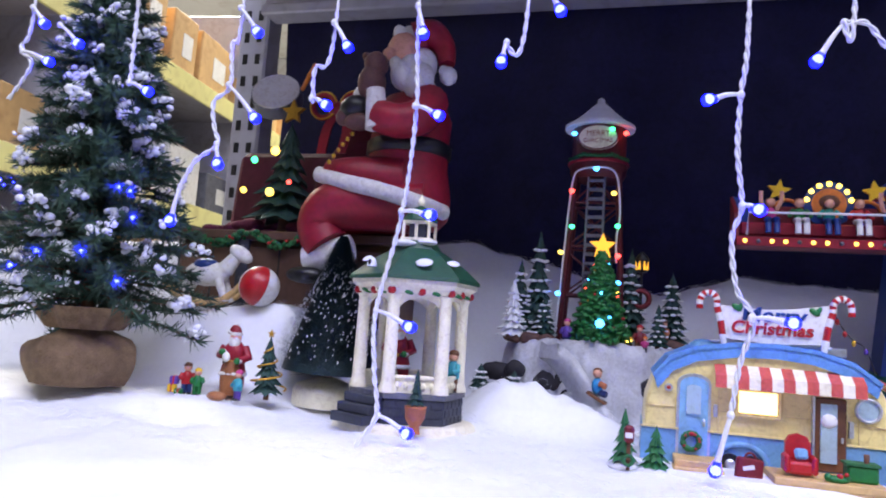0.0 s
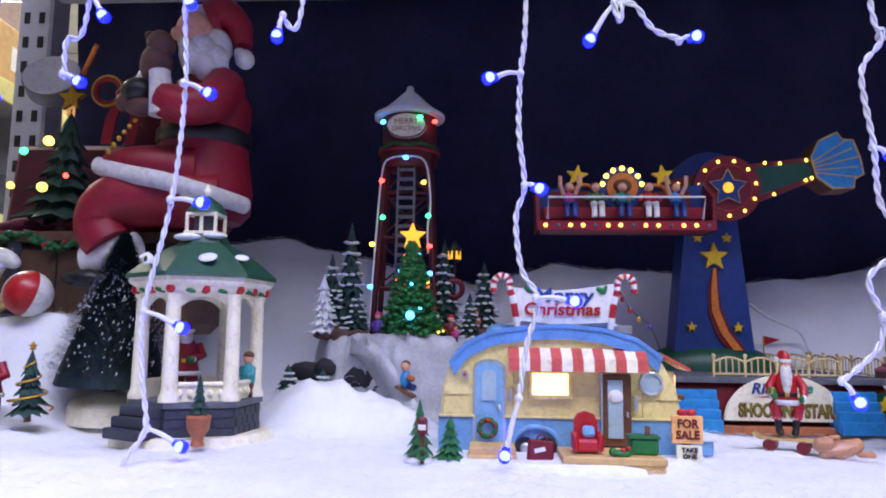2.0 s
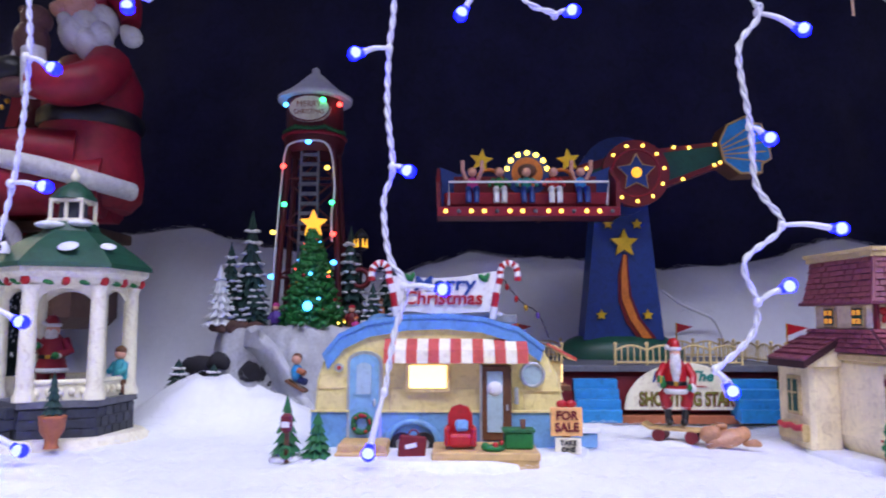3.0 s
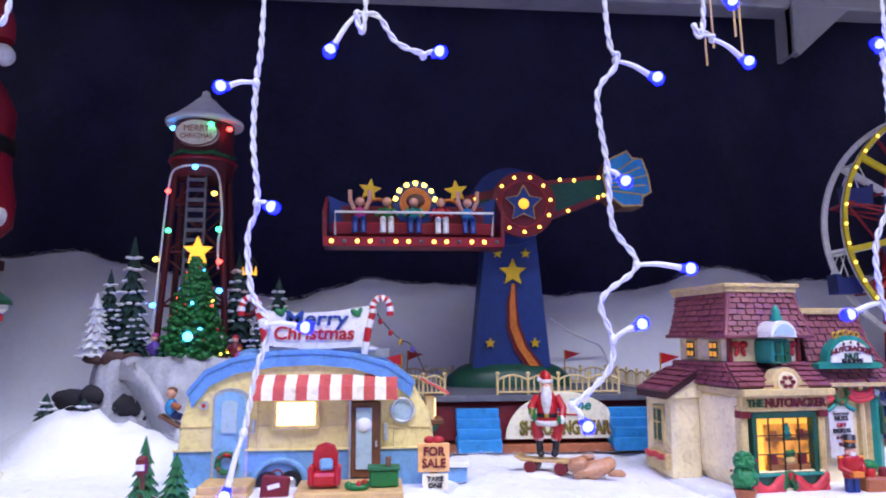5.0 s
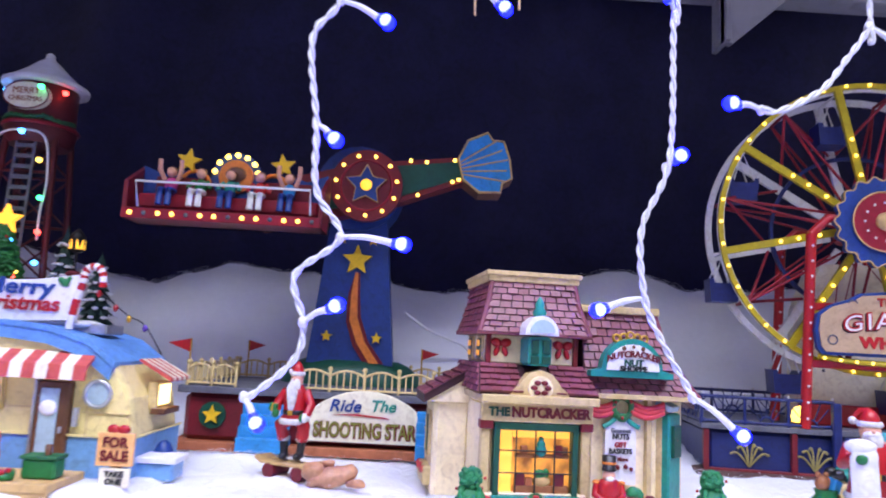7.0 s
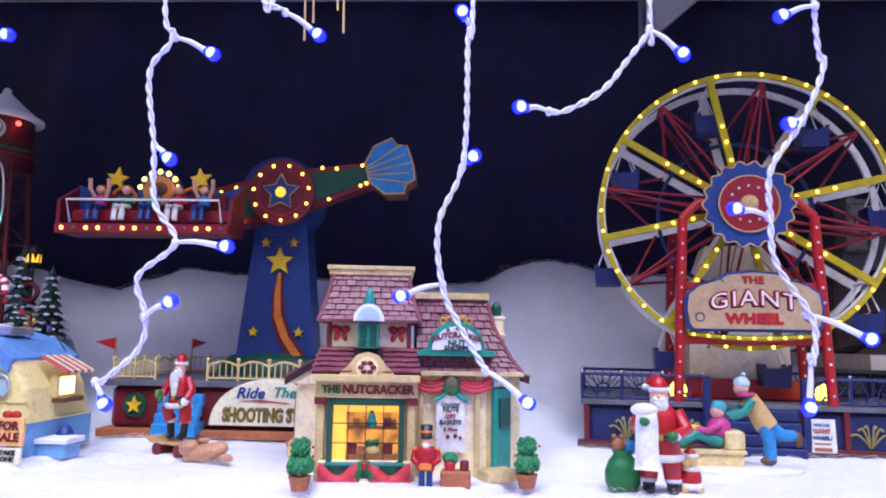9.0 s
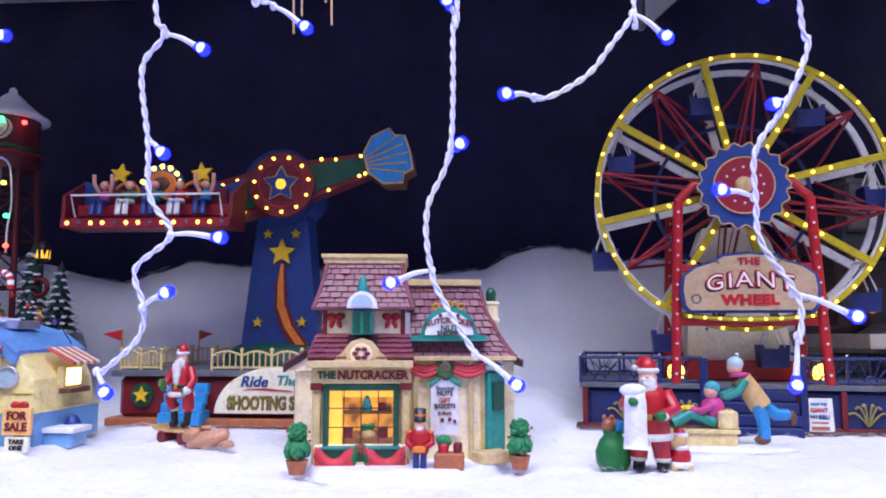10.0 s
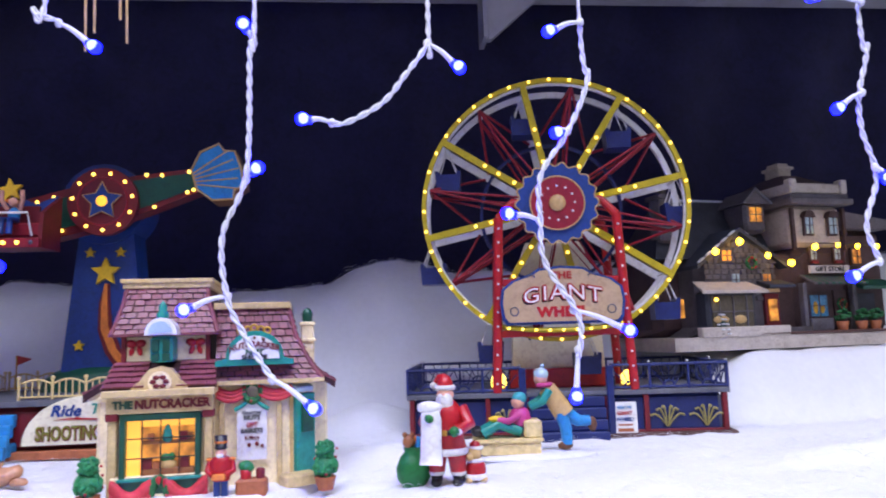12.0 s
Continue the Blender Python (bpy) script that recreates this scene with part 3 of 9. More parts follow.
# roof sheet over the top of the body
top = [p for p in vanprof() if p[1] > 0.066]
roof = B()
up = [(x * 1.012, z + 0.0022) for x, z in top]
roof.plate(up + [(x, z - 0.001) for x, z in top[::-1]], -0.004, 0.089)
part("roof", roof, ROOFBLUE, van, "blue painted roof edged with snow")
sn = B()
for k in range(9):
    sn.ball((-0.03 + 0.0085 * k, 0.03, 0.1015), 0.012, (1.1, 1.6, 0.16 + 0.05 * (k % 3)), 10, 6)
part("roof_snow", sn, RSNOW, van, "white snow patch")
part("roof_vent", B().lathe([(0.011, 0), (0.0105, 0.003), (0.006, 0.006), (0.001, 0.007)], (-0.047, 0.03, 0.0955), 14), BLUEC, van)
part("roof_hatch", B().box((0.047, 0.035, 0.0985), (0.025, 0.03, 0.007)), ALU, van)


def arch(x0, x1, z0, z1, n=8):
    r = (x1 - x0) / 2
    return [(x0, z0), (x1, z0)] + [((x0 + x1) / 2 + r * math.cos(math.pi * k / n), z1 - r * 0.6 + r * 0.6 * math.sin(math.pi * k / n)) for k in range(n + 1)]


door = part("door", B().plate(arch(-0.066, -0.0445, 0.0085, 0.072), -0.0045, 0.001), DOORB, van, "pale blue arched door")
part("door_frame", B().plate(arch(-0.068, -0.0425, 0.0075, 0.0745), -0.0034, 0.001), ALU, van)
part("door_window", B().plate(arch(-0.0610, -0.0500, 0.043, 0.066), -0.006, -0.003), FROST, door, "tall frosted door window")
part("door_knob", B().ball((-0.0475, -0.006, 0.037), 0.0016, (0.8, 1, 2), 8, 6), ALU, door)
wreath(door, (-0.0565, -0.006, 0.022), 0.0062)
part("handle", B().box((-0.039, -0.003, 0.047), (0.0028, 0.003, 0.0095)), ALU, van)
part("lamp", B().cyl((-0.0745, 0.001, 0.062), (-0.0745, -0.003, 0.062), 0.0032), ALU, van)
part("lamp_lens", B().ball((-0.0745, -0.003, 0.062), 0.0016, (1, 0.6, 1), 8, 6), RED, van)
win = part("window_frame", B().box((-0.0085, -0.002, 0.0555), (0.0335, 0.005, 0.0225)), RAILY, van)
part("window_pane", B().box((-0.0085, -0.004, 0.0558), (0.0275, 0.003, 0.0165)), L_WIN, win, "warm lit window")
aw, st = B(), B()
n = 13
for k in range(n):
    x0, x1 = -0.0405 + 0.105 * k / n, -0.0405 + 0.105 * (k + 1) / n
    q = aw if k % 2 else st
    q.add([(x0, 0.0, 0.0835), (x1, 0.0, 0.0835), (x1, -0.013, 0.0755), (x0, -0.013, 0.0755), (x1, -0.0145, 0.066), (x0, -0.0145, 0.066), (x0, 0.0, 0.0815), (x1, 0.0, 0.0815), (x1, -0.0115, 0.0735), (x0, -0.0115, 0.0735), (x1, -0.013, 0.066), (x0, -0.013, 0.066)],
          [(0, 3, 2, 1), (3, 5, 4, 2), (6, 7, 8, 9), (9, 8, 10, 11), (5, 11, 10, 4), (0, 6, 9, 3), (3, 9, 11, 5), (1, 2, 8, 7), (2, 4, 10, 8)])
part("awning_stripe", aw, CREAM, van, "cream awning stripes")
part("awning_stripe", st, AWNRED, van, "red awning stripes")
bd = part("wooden_door", B().box((0.0420, -0.003, 0.037), (0.0215, 0.006, 0.054)), BROWN, van, "brown wooden screen door")
part("screen", B().box((0.0405, -0.0055, 0.038), (0.0115, 0.004, 0.044)), FROST, bd)
part("oval_panel", B().ball((0.0405, -0.0075, 0.0475), 0.0058, (1, 0.3, 0.9), 14, 8), WHITE, bd)
part("frame_strip", B().box((0.0305, -0.003, 0.037), (0.0015, 0.007, 0.056)), ALU, bd)
part("door_handle", B().box((0.0495, -0.0075, 0.034), (0.0015, 0.002, 0.004)), ALU, bd)
part("grab_handle", B().box((0.0565, -0.003, 0.042), (0.003, 0.004, 0.012)), ALU, van)
ph = part("porthole", B().torus((0.0685, -0.002, 0.0572), 0.0083, 0.0013, 24, 6, "y"), ALU, van)
part("porthole_pane", B().plate(disc(0.0685, 0.0572, 0.0082, 20), -0.0015, 0.002), FROST, ph)
for x in (-0.0275, -0.0115):
    w = part("wheel", B().cyl((x, 0.010, 0.0075), (x, -0.005, 0.0075), 0.0082, n=20), BLACK, van)
    part("hub_cap", B().ball((x, -0.005, 0.0075), 0.0042, (1, 0.5, 1), 14, 6), ALU, w)
part("wheel_arch", B().torus((-0.0195, -0.003, 0.0085), 0.0145, 0.0022, 16, 6, "y", 0, math.pi, 1.25), BLUEC, van)
# end wall
eb = part("end_window", B().box((0.0915, 0.044, 0.055), (0.007, 0.026, 0.019)), RAILY, van)
part("end_pane", B().box((0.0942, 0.044, 0.0555), (0.004, 0.020, 0.014)), L_WIN, eb, "warm lit window")
part("end_sill", B().box((0.097, 0.044, 0.0445), (0.010, 0.030, 0.004)), BROWN, eb)
for k in range(8):
    y0 = 0.024 + 0.005 * k
    part("end_awning_stripe", B().add([(0.083, y0, 0.080), (0.083, y0 + 0.005, 0.080), (0.106, y0 + 0.005, 0.068), (0.106, y0, 0.068), (0.083, y0, 0.0785), (0.083, y0 + 0.005, 0.0785), (0.106, y0 + 0.005, 0.0655), (0.106, y0, 0.0655)],
         [(0, 3, 2, 1), (4, 5, 6, 7), (3, 7, 6, 2), (0, 4, 7, 3), (1, 2, 6, 5), (0, 1, 5, 4)]), CREAM if k % 2 else AWNRED, van)
part("gas_bottle", B().lathe([(0.0055, 0), (0.0065, 0.002), (0.0065, 0.012), (0.004, 0.017), (0.0015, 0.019)], (0.102, 0.035, 0.006), 14), RIDEBLUE, van)
part("end_bench", B().box((0.105, 0.02, 0.008), (0.026, 0.022, 0.012)), BLUEC, van)
part("bench_snow", B().box((0.105, 0.02, 0.0155), (0.030, 0.026, 0.004)), RSNOW, van)
part("snow_base", B().ring([[(0.112 * q * math.cos(a) * (1 + 0.04 * math.sin(5 * a)), 0.02 + 0.078 * q * math.sin(a), z) for a in (math.tau * k / 40 for k in range(40))] for q, z in ((1.03, -0.004), (1.02, 0.002), (0.97, 0.0045))]), RSNOW, van)
# yard
part("porch_deck", B().box((0.032, -0.029, 0.0068), (0.072, 0.046, 0.0052)).box((0.032, -0.049, 0.0030), (0.070, 0.004, 0.009)), TAN, van, "tan plank deck")
part("door_step", B().box((-0.053, -0.018, 0.0085), (0.034, 0.032, 0.006)).box((-0.053, -0.028, 0.0035), (0.036, 0.022, 0.006)), TAN, van)
lip = [(x * 0.965, z - 0.0095) for x, z in top]
part("roof_edge", B().plate([(x * 1.003, z + 0.0005) for x, z in top] + lip[::-1], -0.0030, 0.002), ROOFBLUE, van, "blue roof edge over the front")
sg = part("roof_sign", B().plate([(-0.036, 0.105), (-0.036, 0.131), (-0.018, 0.1295), (0.0, 0.129), (0.018, 0.1305), (0.036, 0.1335), (0.046, 0.135), (0.044, 0.104), (0.0, 0.1015)], 0.008, 0.011), WHITE, van, "white sign board with candy canes")
lettering("Merry", 0.0152, (0.003, 0.0075, 0.1245), sg, RIDEBLUE, 0.0008, 1.25, 0.1, bold=0.02)
lettering("Christmas", 0.0140, (0.002, 0.0075, 0.1135), sg, RED, 0.0008, 1.05, 0.1, bold=0.02)
for sx, x in ((-1, -0.033), (1, 0.040)):
    path = [(x, 0.008, 0.098), (x + sx * 0.003, 0.008, 0.118), (x + sx * 0.006, 0.008, 0.129)] + [(x + sx * (0.0125 - 0.0065 * math.cos(t)), 0.008, 0.133 + 0.0075 * math.sin(t)) for t in (0.2, 0.9, 1.6, 2.3, 3.0)] + [(x + sx * 0.0192, 0.008, 0.127)]
    line = spline(path, 6)
    cane = B()
    for i in range(len(line) - 1):
        cane.slot(1 if (i // 3) % 2 else 0)
        cane.tube([line[i], line[i + 1]], 0.0027, 8)
    part("candy_cane", cane, [WHITE, RED], sg, "red and white striped candy cane")
for x, z in ((-0.024, 0.1295), (0.033, 0.129)):
    part("holly_leaf", B().ball((x, 0.0075, z), 0.0035, (1.3, 0.4, 0.7), 8, 5, (0, 35, 0)).ball((x + 0.003, 0.0075, z + 0.001), 0.003, (0.6, 0.4, 1.2), 8, 5, (0, 25, 0)), GREEN, sg)
bulbs = [(0.052, 0.02, 0.125, L_CYN), (0.06, 0.03, 0.116, RED), (0.068, 0.035, 0.109, GOLD), (0.078, 0.04, 0.103, PURPLE)]
part("light_cord", B().tube(spline([(0.046, 0.012, 0.134)] + [q[:3] for q in bulbs] + [(0.088, 0.05, 0.083)], 5), 0.0005, 5), BLACK, van)
for x, y, z, m in bulbs:
    part("cord_bulb", B().ball((x, y, z - 0.002), 0.0018, (1, 1, 1.5), 8, 6), RED if m is L_CYN else m, van)

# on and round the deck
ch = thing("armchair", pose(0.1180, 0.573, 0.0095), "red model armchair with a blue cushion on the deck", "chair")
part("seat", B().box((0, 0, 0.006), (0.017, 0.015, 0.009), bev=0.002), RED, ch)
part("backrest", B().plate([(-0.0085, 0.004), (0.0085, 0.004), (0.0085, 0.022), (0.006, 0.027), (0, 0.029), (-0.006, 0.027), (-0.0085, 0.022)], 0.004, 0.009), RED, ch)
for sx in (-1, 1):
    part("armrest", B().box((sx * 0.009, -0.001, 0.0085), (0.004, 0.016, 0.013), bev=0.0015), RED, ch)
part("cushion", B().box((0.001, -0.0015, 0.0155), (0.009, 0.004, 0.008), (-20, 0, 6), 0.0015), BLUEC, ch, "pale blue cushion")
gb = thing("storage_box", pose(0.158, 0.574, 0.0095), "green model storage box with a small mug on the deck", "box")
part("body", B().box((0, 0, 0.006), (0.020, 0.013, 0.012)), GREEN, gb)
part("lid", B().box((0, 0, 0.0125), (0.022, 0.015, 0.002)), LEAF, gb)
solid("mug", B().lathe([(0.0018, 0), (0.002, 0.006), (0.0016, 0.0061), (0.0014, 0.001)], n=12), BROWN, "small brown mug on the green box", "mug", pose(0.161, 0.572, 0.0232))
gs = thing("garland_pile", pose(0.1405, 0.562, 0.0095), "green and red garland lying on the deck", "garland")
part("leaves", B().ball((0, 0, 0.002), 0.004, (2, 1, 0.7), 10, 6).ball((0.005, 0, 0.004), 0.003, (1, 1, 1), 8, 6).ball((-0.006, 0, 0.003), 0.0028, (1, 1, 1), 8, 6), GREEN, gs)
part("berries", B().ball((0.001, -0.002, 0.0045), 0.002).ball((0.005, -0.002, 0.006), 0.0016), RED, gs)
su = thing("suitcase", pose(0.0850, 0.572, 0.0, -8, 0, 6), "dark red model suitcase leaning in the snow", "suitcase")
part("shell", B().box((0, 0, 0.0095), (0.019, 0.006, 0.017), (0, 6, 0), 0.0015), DRED, su)
part("handle", B().torus((0.001, 0, 0.018), 0.0035, 0.0008, 10, 5, "y", 0, math.pi), DRED, su)
part("tag", B().box((-0.001, -0.0035, 0.011), (0.008, 0.001, 0.003), (0, -12, 0)), WHITE, su)
fs = thing("sale_sign", pose(0.1935, 0.590, -0.002), "two orange and cream lettered sale boards on a post", "sign")
part("post", B().box((0, 0.002, 0.011), (0.006, 0.004, 0.026)), BROWN, fs)
p1 = part("board", B().box((0, -0.001, 0.0275), (0.0225, 0.003, 0.020)), PEACH, fs, "light orange board")
lettering("FOR", 0.0085, (0, -0.003, 0.0317), p1, DRED, 0.0004, 0.95, bold=0.03)
lettering("SALE", 0.0085, (0, -0.003, 0.0235), p1, DRED, 0.0004, 0.95, bold=0.03)
p2 = part("board", B().box((0.001, -0.001, 0.0105), (0.0185, 0.003, 0.0115)), CREAM, fs, "cream board")
lettering("TAKE", 0.0046, (0.001, -0.003, 0.0128), p2, BLACK, 0.0004, 1.05, bold=0.03)
lettering("ONE", 0.0046, (0.001, -0.003, 0.0082), p2, BLACK, 0.0004, 1.05, bold=0.03)
part("bow", B().ball((-0.003, 0, 0.0395), 0.0034, (1.2, 0.7, 0.9), 8, 6).ball((0.0035, 0, 0.0395), 0.0034, (1.2, 0.7, 0.9), 8, 6), RED, fs, "red bow")
part("snow_foot", B().ball((0, 0, 0.0), 0.009, (1.3, 1, 0.45), 12, 6), RSNOW, fs)
for i, (x, y, h, r) in enumerate(((-0.004, 0.583, 0.044, 0.012), (0.0195, 0.574, 0.034, 0.0135))):
    t = thing("fir_tree", pose(x, y, 0.0), ("narrow green model fir with a red letter box" if i == 0 else "small plain green model fir in the snow"), "tree")
    small_pine(t, (0, 0, 0), h, r, 5, snow=False, seed=i)
    part("snow_foot", B().ball((0, 0, 0), r * 0.95, (1.1, 1.1, 0.35), 12, 6), RSNOW, t)
mb = thing("letter_box", pose(-0.0005, 0.566, 0.0), "small dark red letter box on a post", "letter box")
part("post", B().box((0, 0.002, 0.011), (0.003, 0.003, 0.022)), BROWN, mb)
part("box", B().box((0, 0, 0.027), (0.0075, 0.007, 0.013), bev=0.002), DRED, mb)
part("paper", B().box((0, -0.004, 0.0265), (0.0055, 0.0012, 0.0038)), WHITE, mb)
part("wreath", B().torus((0, -0.003, 0.008), 0.0035, 0.0014, 12, 6, "y"), LEAF, mb)


# ---- swinging ride ----
ride = thing("fairground_ride", pose(0.306, 0.77, 0.0), "blue and red model swing ride with stars and bulbs", "fairground ride")
part("platform", B().box((-0.0, 0.085, 0.028), (0.262, 0.17, 0.042)), DRED, ride, "dark red platform")
part("deck", B().box((0, 0.085, 0.0515), (0.272, 0.182, 0.006)), GREY, ride, "grey deck")
part("ground_plate", B().box((0, 0.085, 0.004), (0.278, 0.19, 0.008)), TERRA, ride)
# steps
for x in (-0.057, 0.094):
    for k in range(4):
        part("step", B().box((x, -0.004 - 0.006 * (3 - k), 0.006 + 0.009 * k + 0.003), (0.042, 0.0075, 0.012 + 0.0)), SKY, ride, "bright blue step")
    part("step_block", B().box((x, -0.008, 0.010), (0.042, 0.02, 0.012)), SKY, ride)
# half-round sign
sg = part("sign_board", B().plate(disc(0.028, 0.013, 0.056, 28, 0, 180), -0.0075, -0.003), CREAM, ride, "cream half-round lettered sign")
for v in sg.data.vertices:
    v.co.z = 0.013 + (v.co.z - 0.013) * 0.76
edge = B().tube([(0.028 + 0.0565 * math.cos(radians(a)), -0.0055, 0.013 + 0.043 * math.sin(radians(a))) for a in range(0, 181, 6)], 0.0014, 6)
part("rim", edge, CREAM, sg)
lettering("Ride", 0.0145, (0.010, -0.008, 0.0435), sg, RIDEBLUE, 0.0006, 1.05, 0.25, bold=0.02)
lettering("The", 0.0135, (0.043, -0.008, 0.0445), sg, TEAL, 0.0006, 1.05, 0.25, bold=0.02)
lettering("SHOOTING STAR", 0.0178, (0.0285, -0.008, 0.0225), sg, DRED, 0.0005, 0.64, bold=0.05)
lettering("SHOOTING STAR", 0.0178, (0.0280, -0.0086, 0.0231), sg, paint("olive_letter", S(128, 132, 44), 0.5), 0.0004, 0.63, bold=0.01)
part("sweep", B().plate([(0.0, 0.036), (0.02, 0.0375), (0.045, 0.0355), (0.05, 0.034), (0.02, 0.0357)], -0.0085, -0.007), RED, sg)
for x in (-0.105, 0.124):
    md = part("medallion", B().cyl((x, -0.001, 0.030), (x, -0.0035, 0.030), 0.0115, n=20), DTEAL, ride)
    part("star", B().plate(starpts(x, 0.030, 0.0085), -0.006, -0.003), STAR, md)


def hoop_fence(parent, p0, p1, n, z, h):
    """A cream fence between two points of the deck, its top rail bowed between posts."""
    d = Vector((p1[0] - p0[0], p1[1] - p0[1], 0))
    fe = part("fence_rail", B().tube([(p0[0], p0[1], z + h * 0.12), (p1[0], p1[1], z + h * 0.12)], 0.0011, 6), RAILY, parent)
    for k in range(n + 1):
        q = Vector(p0) + d * (k / n)
        part("fence_post", B().cyl((q.x, q.y, z), (q.x, q.y, z + h * 0.92), 0.0014, n=8).ball((q.x, q.y, z + h * 0.97), 0.0022, u=8, v=6), RAILY, parent)
        if k < n:
            part("fence_hoop", B().tube([tuple(Vector((q.x, q.y, z + h * (0.68 + 0.22 * math.sin(math.pi * t / 8)))) + d * (t / 8 / n)) for t in range(9)], 0.0011, 6), RAILY, parent)
            for j in range(1, 5):
                g = q + d * (j / 5 / n)
                part("baluster", B().cyl((g.x, g.y, z + h * 0.1), (g.x, g.y, z + h * (0.70 + 0.18 * math.sin(math.pi * j / 5))), 0.0008, n=6), RAILY, parent)


hoop_fence(ride, (-0.130, 0.0, 0), (-0.088, 0.0, 0), 2, 0.0545, 0.021)
hoop_fence(ride, (-0.036, 0.0, 0), (0.086, 0.0, 0), 4, 0.0545, 0.021)
hoop_fence(ride, (-0.130, 0.003, 0), (-0.130, 0.165, 0), 5, 0.0545, 0.021)
hoop_fence(ride, (0.130, 0.003, 0), (0.130, 0.165, 0), 5, 0.0545, 0.021)
hoop_fence(ride, (-0.127, 0.168, 0), (0.127, 0.168, 0), 8, 0.0545, 0.021)
for x, y, s in ((-0.130, 0.0, -1), (-0.118, 0.165, 1), (0.075, 0.165, 1), (0.130, 0.0, 1)):
    fl = part("flag_pole", B().cyl((x, y, 0.054), (x, y, 0.095), 0.0008, n=6), GOLD, ride)
    part("pennant", B().add([(x, y, 0.095), (x + s * 0.019, y - 0.003, 0.0905), (x, y, 0.083), (x, y + 0.0008, 0.095), (x + s * 0.019, y - 0.0022, 0.0905), (x, y + 0.0008, 0.083)], [(0, 2, 1), (3, 4, 5), (0, 1, 4, 3), (1, 2, 5, 4), (2, 0, 3, 5)]), RED, fl, "red pennant")
# mound and tower
part("green_mound", B().lathe([(0.075, 0), (0.073, 0.012), (0.060, 0.022), (0.05, 0.026)], (0, 0.135, 0.054), 24, sy=0.55), DTEAL, ride, "dark green moulded mound")
tw = [(-0.0455, 0.076), (0.0445, 0.076), (0.030, 0.225), (0.030, 0.238), (-0.030, 0.238), (-0.030, 0.225)]
tower = part("tower", B().plate(tw, 0.110, 0.150), RIDEBLUE, ride, "blue tapered support tower")
part("cowl", B().plate(disc(-0.002, 0.262, 0.046, 24), 0.104, 0.156), RIDEBLUE, ride)
part("rainbow_stripe", B().plate([(0.0, 0.172), (-0.006, 0.15), (-0.0065, 0.12), (0.002, 0.095), (0.014, 0.078), (0.035, 0.078), (0.018, 0.10), (0.0085, 0.125), (0.006, 0.15), (0.005, 0.172)], 0.108, 0.111), DRED, tower)
part("rainbow_stripe", B().plate([(0.0, 0.172), (-0.003, 0.15), (-0.003, 0.122), (0.006, 0.098), (0.020, 0.078), (0.030, 0.078), (0.014, 0.10), (0.005, 0.125), (0.0035, 0.15), (0.003, 0.172)], 0.1065, 0.111), ORANGE, tower)
part("star", B().plate(starpts(0.001, 0.185, 0.0165), 0.105, 0.112), STAR, tower, "large yellow star")
for x, z, r in ((-0.026, 0.104, 0.0062), (0.026, 0.104, 0.0062), (-0.0165, 0.207, 0.0062), (0.0165, 0.207, 0.0062)):
    part("star", B().plate(starpts(x, z, r), 0.106, 0.112), STAR, tower, "small yellow star")

# swing arm, leaning a little up to the right
HX, HY, HZ, ANG = 0.008, 0.092, 0.259, 14.0
ca, sa = math.cos(radians(ANG)), math.sin(radians(ANG))


def arm(u, v):
    return (HX + u * ca - v * sa, HZ + u * sa + v * ca)


def armshape(pts):
    return [arm(u, v) for u, v in pts]


sw = part("swing_arm", B().plate(armshape([(-0.115, -0.024), (0.0, -0.026), (0.100, -0.0135), (0.100, 0.0135), (0.0, 0.026), (-0.115, 0.024)]), HY - 0.010, HY + 0.014), DRED, ride, "dark red swing arm with green panels")
part("green_panel", B().plate(armshape([(-0.11, -0.014), (-0.03, -0.0165), (-0.03, 0.0165), (-0.11, 0.014)]), HY - 0.012, HY - 0.009), DTEAL, sw)
part("green_panel", B().plate(armshape([(0.03, -0.0165), (0.098, -0.0085), (0.098, 0.0085), (0.03, 0.0165)]), HY - 0.012, HY - 0.009), DTEAL, sw)
part("axle", B().cyl((HX, HY + 0.01, HZ), (HX, 0.115, HZ), 0.018, n=18), RIDEBLUE, sw)
hubp = part("hub_disc", B().cyl((HX, HY - 0.009, HZ), (HX, HY - 0.018, HZ), 0.0372, n=36), DRED, sw)
part("hub_ring", B().torus((HX, HY - 0.018, HZ), 0.026, 0.0012, 36, 6, "y"), DEEPRED, hubp)
part("hub_star", B().plate(starpts(HX, HZ, 0.0215, 0.52, 5, 90), HY - 0.0205, HY - 0.017), RIDEBLUE, hubp, "blue hub star")
part("star_outline", B().tube([(x, HY - 0.0205, z) for x, z in starpts(HX, HZ, 0.0215, 0.52, 5, 90)] + [(HX, HY - 0.0205, HZ + 0.0215)], 0.0007, 5), TAN, hubp)
part("hub_bulb", B().ball((HX, HY - 0.021, HZ), 0.006, (1, 0.6, 1), 14, 8), L_STAR, hubp, "amber glowing bulb")


def bulb(parent, x, y, z, m, r=0.0020):
    return part("bulb", B().ball((x, y, z), r, (1, 0.8, 1), 8, 6), m, parent, "small glowing bulb")


